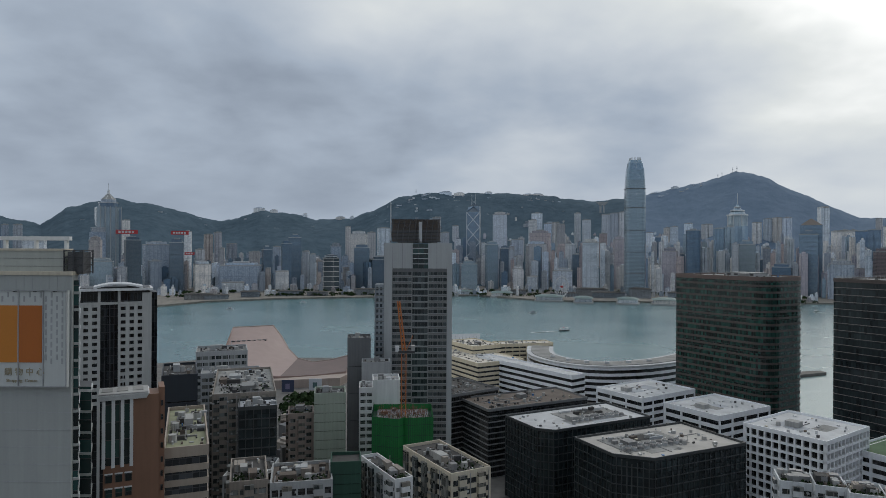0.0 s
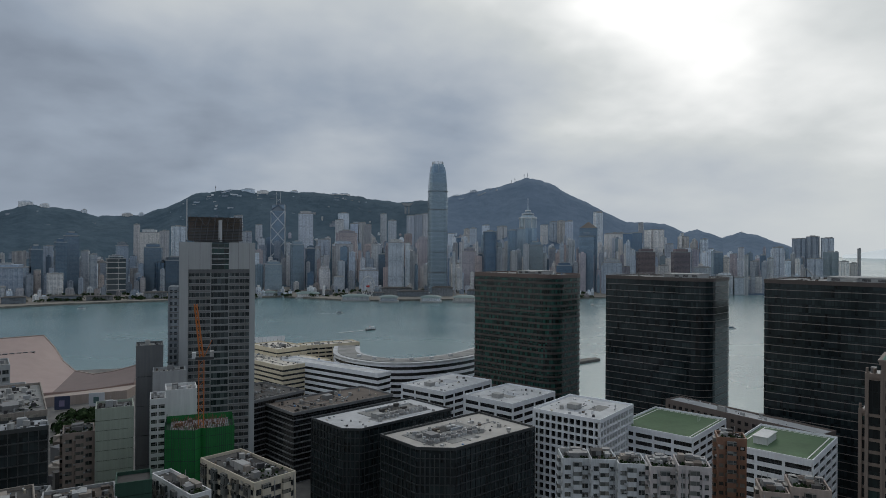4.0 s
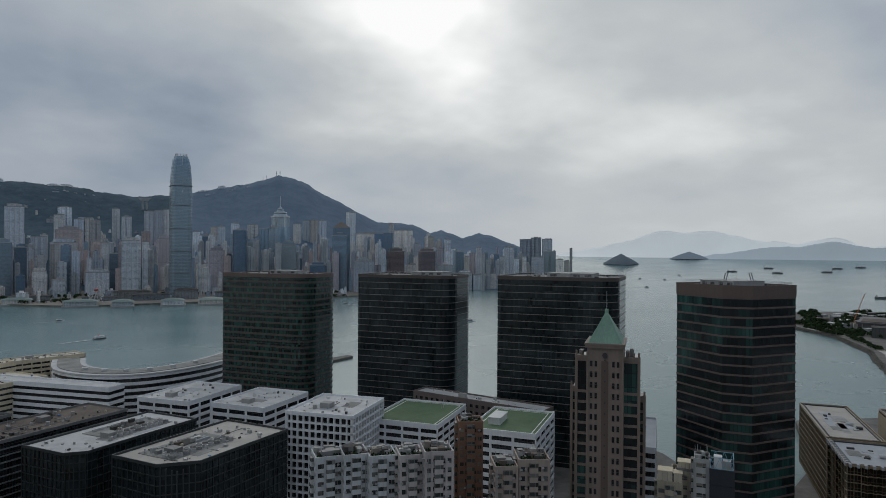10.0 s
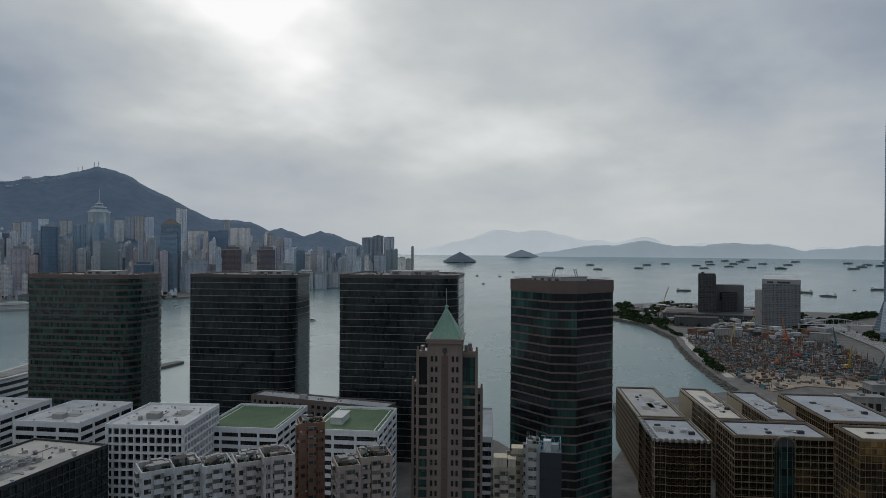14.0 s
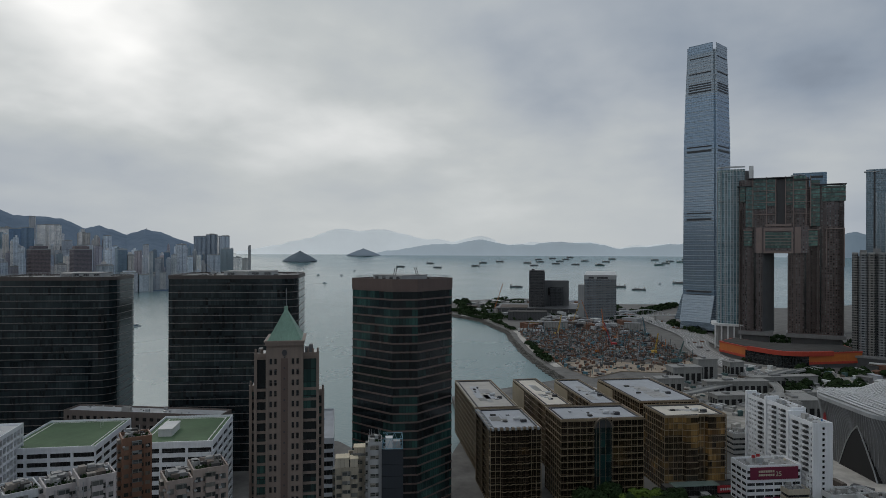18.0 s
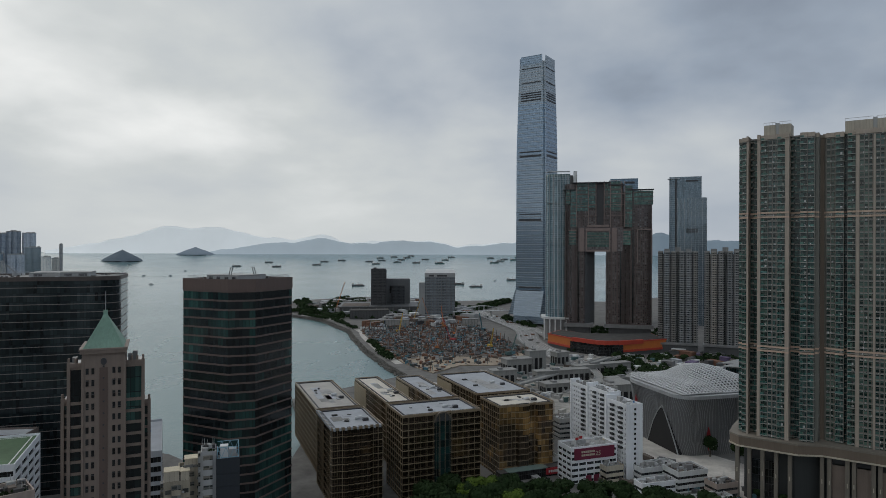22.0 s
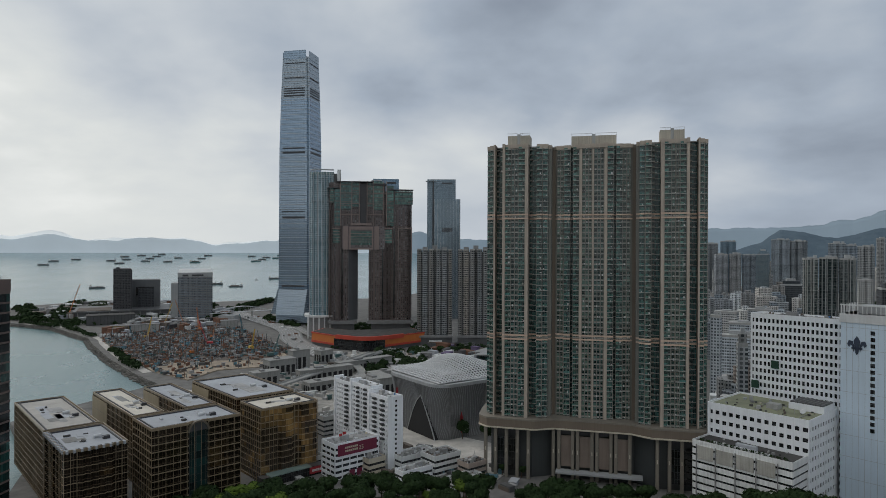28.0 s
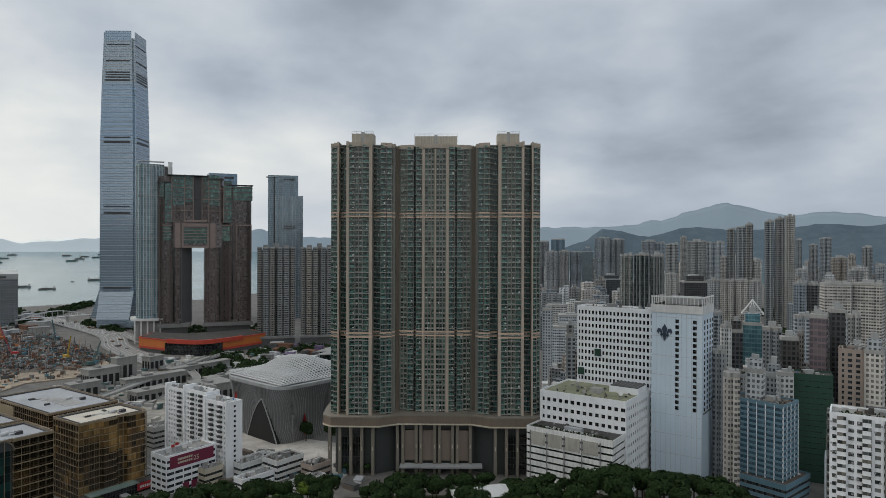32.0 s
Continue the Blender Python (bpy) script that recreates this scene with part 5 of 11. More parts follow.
crowned(tower_b, T2, 121, 1.2, "granite_dark")
tower_c = block("harbour_tower", "black glass office tower with thin brown bands", 328.5, 243.2, 30, 60, 77, 123, "g_night", "granite_line", "roof_grey", floor=4.6, band=0.36, depth=0.14, kit=0.3, pts=T3)
crowned(tower_c, T3, 123, 1.2, "granite_dark")
tower_d = block("harbour_tower", "brown banded office tower with teal glass", 285, 146, -15, 37, 38, 124, "g_teal_patch", "granite_red", "roof_brown", floor=4.4, band=0.85, depth=0.14, chamfer=9, kit=1.0)
crowned(tower_d, T4, 124, 4.4, "granite_red")
for rail_ob, rail_pts, rail_z in ((tower_b, T2, 122), (tower_c, T3, 124), (tower_d, T4, 125)):
    bm = bmesh.new()
    rail = inset(rail_pts, -1.4)
    for k in range(len(rail)):
        p, q = rail[k], rail[(k + 1) % len(rail)]
        beam(bm, (*p, rail_z + 1.3), (*q, rail_z + 1.3), 0.07)
        beam(bm, (*p, rail_z + 0.7), (*q, rail_z + 0.7), 0.05)
        n = max(1, int(math.dist(p, q) / 2.5))
        for j in range(n):
            c = Vector(p).lerp(Vector(q), j / n)
            beam(bm, (*c, rail_z - 1), (*c, rail_z + 1.3), 0.06)
    part("roof_railing", bm, M["metal"], rail_ob)
# gold-glazed office blocks by the bay
M["teal_glass"] = plain("pale_green_glass_canopy", (0.20, 0.27, 0.25), 0.25, dirt=0.2)
M["shop_red"] = plain("dull_red_sign", (0.36, 0.02, 0.03), 0.5, dirt=0.15)
M["end_tan"] = plain("tan_metal_end_wall", (0.32, 0.265, 0.18), 0.6, dirt=0.25)
M["bronze_dark"] = plain("dark_bronze_frame", (0.165, 0.138, 0.107), 0.42, 0.3, dirt=0.35)
GOLD = ((373, 143, 27, 83, 42.3, "roof_pale"), (320.6, 114.4, 27.5, 42, 45.8, "roof_slate"), (398.3, 106.2, 18, 83, 41.9, "roof_cream"), (338.2, 81.4, 46, 29, 49.8, "roof_slate"),
        (430.4, 83.6, 19.5, 79, 38.3, "roof_slate"), (433.7, 53.3, 41, 73, 41.9, "roof_slate"), (383.1, 33.6, 37.5, 27, 46.4, "roof_cream"))


def gold_office(k, x, y, w, d, z, roof):
    """Bronze frames over gold glass with painted reflections; the front blocks have folded bays, a round-arched glass
    bay or a stepped corner.
    """
    folded, arched, stepped = k == 1, k == 3, k == 6
    pts = None
    if folded:
        n, pts = 9, []
        for i in range(n):
            u = w * i / n
            pts += [(u, 0.0), (u + w / n * 0.5, -0.9)] if 2 <= i <= 6 else [(u, 0.6), (u + w / n * 0.5, 0.6)]
        pts += [(w, 0.6), (w, d), (0.9, d)]
        for i in range(13, 0, -1):
            v = d * i / 14
            pts += [(0.9, v + d / 28), (-0.5, v)]
    elif stepped:
        pts = [(0, 0), (w * 0.3, 0), (w * 0.33, -1.6), (w * 0.52, -1.6), (w * 0.55, 0.8), (w * 0.66, 0.8), (w * 0.69, -1.2), (w * 0.95, -1.2), (w, 0.6), (w, d), (0, d)]
    elif arched:
        pts = [(0, 0), (w * 0.40, 0), (w * 0.40, 1.2), (w * 0.62, 1.2), (w * 0.62, 0), (w, 0), (w, d), (0, d)]
    ob = block("gold_office", "office block with bronze frames and gold-tinted glazing", x, y, -58.5, w, d, z, "g_gold_bright" if stepped else "g_gold", "bronze", roof, floor=3.6, band=0.5 if arched else 0.34,
               bay=3.6 if arched else 2.7, pier=0.16, depth=0.25, kit=0, pts=pts)
    for a in ((1.5, 1.9, w - 1.5, 2.4), (1.5, d - 2.1, w - 1.5, d - 1.5), (1.9, 2.4, 2.4, d - 2.1), (w - 2.1, 2.4, w - 1.5, d - 2.1)):
        box_part("roof_track", a[0], a[1], z, a[2], a[3], z + 0.7, "dark_metal", ob)
    bm = bmesh.new()
    beam(bm, (w * 0.6, d * 0.42, z + 0.9), (w * 0.6 + 3.6, d * 0.42, z + 1.2), 0.9, 10)
    part("roof_tank", bm, M["white_metal"], ob)
    box_part("cleaning_cradle", w * 0.72, d * 0.3, z, w * 0.72 + 3.0, d * 0.3 + 2.2, z + 1.6, "dark_metal", ob)
    beam_part("cradle_arm", (w * 0.72, d * 0.3, z + 1.4), (w * 0.72 - 4, d * 0.3 - 1, z + 2.3), 0.2, "metal", ob)
    if k in (2, 4, 5):
        box_part("end_panel", -0.3, 0.6 * d, 5, 0.1, d + 0.1, z - 1.4, "end_tan", ob)
        for j in range(int((z - 8) / 7.2)):
            box_part("panel_joint", -0.34, 0.6 * d, z - 8.6 - 7.2 * j, -0.25, d + 0.1, z - 8.4 - 7.2 * j, "bronze_dark", ob)
    r = random.Random(40 + k)
    for _ in range(5):
        px, py = r.uniform(0.2, 0.7) * w, r.uniform(0.2, 0.75) * d
        box_part("roof_unit", px, py, z, px + r.uniform(1, 3.5), py + r.uniform(0.8, 3), z + r.uniform(0.3, 1.1), r.choice(("metal", "mid_grey", "roof_dark")), ob)
    for j in range(3):
        px, py = r.uniform(0.15, 0.55) * w, r.uniform(0.15, 0.6) * d
        box_part("roof_patch", px, py, z + 0.05, px + r.uniform(0.15, 0.3) * w, py + r.uniform(0.1, 0.25) * d, z + 0.12 + 0.03 * j, r.choice(("roof_grey", "roof_light", "roof_slate")), ob)
    if arched:
        a, b = w * 0.40, w * 0.62
        box_part("glass_bay", a + 0.4, 0.5, 5, b - 0.4, 2.0, z - 4.2, "g_teal", ob, "dark round-arched glass bay")
        bm = bmesh.new()
        c, rad = (a + b) / 2, (b - a) / 2
        ins = [(c + (rad - 0.3) * math.cos(math.pi * i / 12), z - 4.4 + (rad - 0.3) * math.sin(math.pi * i / 12)) for i in range(13)]
        out = [(c + (rad + 0.5) * math.cos(math.pi * i / 12), z - 4.4 + (rad + 0.5) * math.sin(math.pi * i / 12)) for i in range(13)]
        rows = [[bm.verts.new(p) for p in ((ix, -0.5, iz), (qx, -0.5, qz), (qx, 1.6, qz), (ix, 1.6, iz))] for (ix, iz), (qx, qz) in zip(ins, out)]
        for p, q in zip(rows, rows[1:]):
            for j in range(4):
                bm.faces.new((p[j], p[(j + 1) % 4], q[(j + 1) % 4], q[j]))
        bm.faces.new(rows[0])
        bm.faces.new(rows[-1][::-1])
        bmesh.ops.recalc_face_normals(bm, faces=bm.faces)
        part("arch_hood", bm, M["bronze_dark"], ob)
        bm = bmesh.new()
        disc = [bm.verts.new((px, 0.5, pz)) for px, pz in ins]
        bm.faces.new(disc)
        part("arch_glass", bm, M["g_teal"], ob)
        for i in range(4):
            beam_part("bay_mullion", (a + (b - a) * (i + 0.5) / 4, 0.4, 5), (a + (b - a) * (i + 0.5) / 4, 0.4, z - 2), 0.09, "bronze_dark", ob)
    if stepped:
        box_part("shop_podium", -3, -8, 5, w + 3, -1.8, 10.2, "g_black", ob, "dark glazed shop podium")
        box_part("glass_canopy", 2, -8.6, 10.2, w * 0.75, -1.8, 10.7, "teal_glass", ob)
        sign_board = box_part("sign_board", w * 0.72, -8.6, 6.2, w * 0.98, -8.1, 10.0, "shop_red", ob, "red shop sign with pale bars")
        for i in range(5):
            box_part("pale_bar", w * 0.76 + 1.3 * i, -8.75, 7.4, w * 0.76 + 0.9 + 1.3 * i, -8.55, 8.7, "white_paint", sign_board)
    if folded:
        for i in range(14):
            v = d * (i + 0.5) / 14
            box_part("roof_tooth", -0.7, v - 0.5, z - 0.3, 1.6, v + 0.5, z + 1.1, "roof_slate", ob)
        for i in range(9):
            u = w * (i + 0.4) / 9
            box_part("roof_tooth", u - 0.5, -1.0, z - 0.3, u + 0.5, 1.3, z + 1.1, "roof_slate", ob)


for gold_k, gold_row in enumerate(GOLD):
    gold_office(gold_k, *gold_row)


def plant_deck(x, y, rot, z, x0, y0, x1, y1, seed):
    """A deck of cooling fans, ducts and cabinets on an office roof."""
    r = random.Random(seed)
    ob = thing("roof_plant_deck", "grey roof deck with cooling fans, ducts and cabinets", "roof plant", x, y, z, rot, "office roof plant")
    box_part("deck", x0, y0, 0.1, x1, y1, 0.3, "roof_grey", ob)
    n = int((x1 - x0) / 3.6)
    for k in range(n):
        for j in range(2):
            cx, cy = x0 + 2 + 3.5 * k, y0 + 2 + 3.6 * j
            bm = bmesh.new()
            prism(bm, ring(cx, cy, 1.4, n=12), 0.3, 1.5, ring(cx, cy, 1.25, n=12))
            fan = part("cooling_fan", bm, M[r.choice(("mid_grey", "metal", "grey_paint"))], ob)
            bm = bmesh.new()
            prism(bm, ring(cx, cy, 1.0, n=10), 1.5, 1.56)
            part("fan_grille", bm, M["dark_metal"], fan)
    for k in range(7):
        px, py = r.uniform(x0, x1 - 9), r.uniform(y0 + 8, y1 - 2)
        if k % 2:
            box_part("duct", px, py, 0.3, px + r.uniform(5, 9), py + 1.0, 1.3, r.choice(("roof_slate", "white_metal", "metal")), ob)
        else:
            box_part("cabinet", px, py, 0.3, px + r.uniform(1.5, 4), py + r.uniform(1.2, 2.6), r.uniform(1.2, 2.4), r.choice(("roof_dark", "mid_grey", "grey_paint", "roof_brown")), ob)
    box_part("dark_well", x0 + 0.4 * (x1 - x0), y0 + 0.55 * (y1 - y0), 0.3, x0 + 0.7 * (x1 - x0), y0 + 0.9 * (y1 - y0), 0.5, "roof_dark", ob)


plant_deck(51, 324.5, 27, 48, 26, 8, 62, 30, 81)
plant_deck(78, 266.5, 25, 52, 8, 12, 44, 33, 82)


def white_flats():
    """A long slab of flats in three stepped sections, with stacks of dark balconies and a plain end wall."""
    for y0, y1, x0, top in ((0, 21, 0, 48), (21.2, 44, 1.4, 51), (44.2, 66, 2.6, 49.5)):
        c, s = math.cos(radians(-60)), math.sin(radians(-60))
        ox, oy = 393 + c * x0 - s * y0, -40 + s * x0 + c * y0
        ob = block("white_flats", "white apartment slab with stacks of dark balconies", ox, oy, -60, 11 - x0, y1 - y0, top, "g_black", "hotel_white", "roof_white", floor=2.9, band=1.45, bay=2.8, pier=1.2, depth=0.7, kit=0.8)
        bm = bmesh.new()
        box(bm, -0.7, y1 - y0 - 1.5, 5, 9 - x0, y1 - y0, top + 2.6)
        part("party_wall", bm, M["hotel_white"], ob)
        for yc in ((5.2, 13.5) if y0 < 30 else (6.0,)):
            bm = bmesh.new()
            box(bm, -1.3, -1.3, 0, 0.2, 1.3, 1.35)
            rail = mesh(bm, M["black_frame"], "balcony")
            z = top - 2.5
            while z > 20:
                part("balcony", rail, None, ob, at=(0, yc, z))
                z -= 2.9
        if y0 == 0:
            bm = bmesh.new()
            box(bm, -0.2, -0.3, 5, 11.2, 0.2, top + 1.0)
            wall = part("end_wall", bm, M["hotel_white"], ob, "plain white end wall")
            bm = bmesh.new()
            box(bm, 5.2, -0.45, 0, 6.4, 0.0, 1.3)
            pane = mesh(bm, M["g_black"], "window")
            for k in range(13):
                part("window", pane, None, wall, at=(0, 0, top - 2.6 - 2.9 * k))


white_flats()
block("banner_block", "low white block with a maroon banner", 380, -8, -60, 31, 15, 25, "g_dark", "hotel_white", "roof_light", floor=3.3, band=1.7, bay=5.2, pier=0.5, kit=0.8)
# hotel group
block("hotel_slab", "white hotel slab with a grid of dark windows", 296, -269, -60, 14, 48, 102, "g_black", "hotel_white", floor=4.1, band=1.8, bay=2.3, pier=0.95)
block("hotel_wing", "white hotel wing with strips of windows and a mossy roof", 276, -232, -60, 38, 51, 56, "g_black", "hotel_white", "roof_moss", floor=5.0, band=2.9, bay=3.6, pier=1.5)
block("hotel_car_park", "rain-stained white car park building", 268, -217, -60, 40, 50, 39, "g_black", "hotel_stained", "roof_dark", floor=3.6, band=2.5)
def terrace_planting():
    """Pots and hedges on the terrace roof of the car park."""
    r = random.Random(71)
    ob = thing("terrace_planting", "dark potted hedges along a hotel terrace", "plants", 268, -217, 39, -60)
    for k in range(14):
        bm = bmesh.new()
        box(bm, 1.5, 3 + 3.2 * k, 0.06, 2.6, 5.2 + 3.2 * k, 0.7)
        pot = part("planter", bm, M["roof_brown"], ob)
        bm = bmesh.new()
        for _ in range(40):
            p = Vector((2 + r.uniform(-0.6, 0.6), 4.1 + 3.2 * k + r.uniform(-1.2, 1.2), r.uniform(0.6, 1.8)))
            q = Vector((r.gauss(0, 1), r.gauss(0, 1), r.gauss(0, 1))).to_track_quat("Z", "Y")
            bm.faces.new([bm.verts.new(p + q @ Vector((0.4 * a, 0.4 * b, 0))) for a, b in ((-0.9, -0.4), (0.2, -0.8), (0.9, 0.2), (-0.2, 0.9))])
        part("hedge", bm, M["leaf"], pot)


terrace_planting()


def hotel_extras():
    """Netted window repairs on the slab; a dark service roof and a dish on the wing; louvres and pipes on the car park."""
    c, s = math.cos(radians(-60)), math.sin(radians(-60))

    def on(x, y, u, v):
        return x + c * u - s * v, y + s * u + c * v

    for v, z in ((32, 72.5), (43, 60), (18, 52)):
        ob = thing("repair_net", "small green net hung over hotel windows", "netting", *on(296, -269, -0.3, v), z, -60, "green repair nets")
        bm = bmesh.new()
        prism(bm, [(-0.5, 0), (0, 0), (0, 4.2), (-0.5, 4.2)], 0, 4.4, [(-1.3, 0.3), (0, 0.2), (0, 4.0), (-1.3, 3.9)])
        part("net", bm, M["net_dark"], ob)
    ob = thing("service_roof", "dark louvred service roof on the hotel wing", "roof plant", *on(276, -232, 22, 1), 56, -60)
    box_part("base", 0, 0, 0.1, 15, 17, 3.6, "hotel_white", ob)
    box_part("louvre_deck", 0.5, 0.5, 3.6, 14.5, 16.5, 4.1, "charcoal", ob)
    for k in range(7):
        box_part("louvre_rib", 0.8, 1.2 + 2.2 * k, 4.1, 14.2, 1.6 + 2.2 * k, 4.4, "mid_grey", ob)
    ob = thing("satellite_dish", "white satellite dish on a roof edge", "dish", *on(276, -232, 14, 8), 56.1, -60)
    bm = bmesh.new()
    prism(bm, ring(0, 0, 0.3, n=10), 0, 0.3, ring(0, 0, 1.5, n=10))
    dish = part("bowl", bm, M["white_metal"], ob)
    dish.matrix_basis = Matrix.Translation((0, 0, 1.6)) @ Matrix.Rotation(radians(-55), 4, "Y")
    beam_part("post", (0, 0, 0), (0, 0, 1.6), 0.12, "metal", ob)
    ob = thing("car_park_cladding", "stained grey louvre panels on a car park wall", "cladding", 268, -217, 0, -60)
    for k in range(4):
        box_part("louvre_panel", -0.45, 8 + 10.2 * k, 30.5, 0.1, 16.5 + 10.2 * k, 37.5, "stained_panel", ob)
    for k in range(5):
        box_part("pipe", -0.6, 6.6 + 10.2 * k, 5, -0.2, 7.0 + 10.2 * k, 38, "mid_grey", ob)
    box_part("roof_duct", 2, 12, 39.1, 3.6, 40, 40.4, "white_metal", ob)
    box_part("roof_duct", 6, 20, 39.1, 8.5, 30, 41.2, "roof_slate", ob)


M["stained_panel"] = plain("rain_stained_grey_louvre", (0.36, 0.35, 0.32), 0.8, dirt=0.5)
hotel_extras()
block("blue_office", "blue glass office block with white frames", 237, -303, -75, 19, 28, 56, "g_blue", "office_blue", "roof_brown", floor=2.9, band=1.2, bay=4.6, pier=0.4, pier_mat="hotel_white", kit=3)
block("blue_annex", "low blue panelled annex with strip windows", 232, -299, -75, 30, 34, 16, "g_dark", "office_blue", "roof_brown", floor=3.6, band=2.0)
block("netted_shed", "small building wrapped in dark green netting", -33.8, 197.2, 8.5, 9.3, 10, 74, "g_dark", "net_dark", "roof_dark", floor=3.0, band=2.8, kit=0)
block("white_tower_flats", "white apartment tower with window hoods", 160.4, -229.7, -146.8, 30, 14, 78, "g_resid", "hotel_white", floor=2.9, band=1.4, bay=2.8, pier=0.9, old=0.8)
block("beige_hotel", "beige stone tower with dark windows", 254.2, -371.4, -146.9, 20, 16, 79, "g_dark", "pinkish", "roof_brown", floor=3.2, band=1.4, bay=4, pier=1.9)
block("netted_block", "concrete block wrapped in green scaffold netting", 261, -338.5, -140, 22, 14, 66, "g_dark", "net_dark", "roof_dark", floor=3.2, band=2.9)
block("grey_back_block", "plain grey concrete apartment block", 283, -327, -75, 14, 20, 62, "g_resid", "grey_paint", "roof_brown", floor=3.0, band=1.5, bay=3.0, pier=1.0, old=0.5)


def arched_sills(x, y, rot, w, d, top, floor, band, bay, pier):
    """Rounded lower corners of the deep window openings of the white office block."""
    ob = thing("arched_sills", "rounded white sills of deep office windows", "window sills", x, y, 0, rot)
    for along, length in (("x", w), ("y", d)):
        n = max(1, round(length / bay))
        bm = bmesh.new()
        for k in range(n):
            for c, sgn in ((k * length / n + pier / 2, 1), ((k + 1) * length / n - pier / 2, -1)):
                tri = [(0, 0), (0.9 * sgn, 0), (0.35 * sgn, 0.25), (0.12 * sgn, 0.6), (0, 1.1)]
                lo, hi = [], []
                for u, v in tri:
                    p = (c + u, 0.1, v) if along == "x" else (0.1, c + u, v)
                    q = (c + u, 0.9, v) if along == "x" else (0.9, c + u, v)
                    lo.append(bm.verts.new(p))
                    hi.append(bm.verts.new(q))
                bm.faces.new(lo)
                for i in range(5):
                    bm.faces.new((lo[i], lo[(i + 1) % 5], hi[(i + 1) % 5], hi[i]))
        bmesh.ops.recalc_face_normals(bm, faces=bm.faces)
        row = mesh(bm, M["white_paint"], "sill_row")
        for k in range(1, 12):
            o = part("sill_row", row, None, ob, at=(0, 0, top - k * floor))


arched_sills(163.4, 276, 35.5, 42, 37, 58, 3.9, 0.95, 3.5, 0.65)


# ---- landmarks of the west shore ----
def facing(name, label, category, bearing, dist, group="", z=0.0):
    """A thing whose own x runs across the view from the origin and whose own y runs away from it."""
    x, y = polar(bearing, dist)
    return thing(name, label, category, x, y, z, -bearing, group)


M["arch_stone"] = plain("pinkish_grey_stone_frame", (0.235, 0.18, 0.165), 0.7, dirt=0.25)
M["arch_rib"] = plain("dull_brown_rib", (0.13, 0.106, 0.098), 0.7, dirt=0.25)
M["vict_tan"] = plain("tan_tile_wall", (0.20, 0.178, 0.148), 0.7, dirt=0.22)
M["vict_brown"] = plain("brown_transfer_beam", (0.165, 0.13, 0.10), 0.7, dirt=0.2)
VX, VY, VROT, VS = 353.0, -149.0, -115.2, 1.08
M["vict_stone"] = plain("pale_tan_tile_pier", (0.42, 0.36, 0.30), 0.7, dirt=0.3)
M["vict_wall"] = plain("grey_tan_tile_wall", (0.20, 0.20, 0.18), 0.7, dirt=0.25)
M["vict_sill"] = plain("pale_grey_balcony_edge", (0.325, 0.335, 0.31), 0.7, dirt=0.3)
M["vict_line"] = plain("orange_tan_service_band", (0.60, 0.45, 0.35), 0.7, dirt=0.25)
M["roof_house_wall"] = plain("rain_streaked_cream_render", (0.43, 0.395, 0.33), 0.75, dirt=0.4)
M["g_flat_green"] = glazing("pale_green_flat_glazing", (0.010, 0.028, 0.026), (0.115, 0.215, 0.19), 1.15, 3.08, 0.14, (0.10, 0.115, 0.105), 0.12)
M["g_flat_teal"] = glazing("dark_teal_flat_glazing", (0.008, 0.028, 0.028), (0.06, 0.16, 0.145), 0.9, 3.08, 0.16, (0.05, 0.07, 0.068), 0.16)
M["flat_rail"] = glazing("green_glass_balcony_rail", (0.03, 0.10, 0.086), (0.105, 0.25, 0.212), 1.3, 1.6, 0.15, (0.2, 0.21, 0.19), 0.06)
# strips of each tower's front, from one end to the other: kind, width in metres, set-back in metres
SIDE_TOWER = (("glass", 2.2, 8.0), ("glass", 2.4, 4.8), ("pier", 0.9, 3.4), ("dark", 4.6, 9.5), ("pier", 1.5, 2.0), ("balcony", 3.6, 3.0), ("window", 4.4, 2.4), ("balcony", 3.9, 2.6), ("pier", 1.8, 1.4),
              ("dark", 4.8, 9.0), ("balcony", 3.4, 4.2), ("glass", 3.2, 5.2), ("wall", 1.6, 9.0))
MID_TOWER = (("wall", 1.7, 6.0), ("window", 4.2, 4.2), ("balcony", 3.9, 3.2), ("dark", 1.5, 7.0), ("balcony", 3.7, 1.6), ("pier", 1.5, 0.0), ("window", 5.9, 0.9), ("pier", 0.9, 0.3), ("window", 5.9, 0.9), ("pier", 1.7, 0.0),
             ("balcony", 3.6, 1.6), ("dark", 1.4, 7.0), ("balcony", 3.8, 3.2), ("window", 4.4, 4.2), ("wall", 1.8, 6.0))
STOREY = 3.08


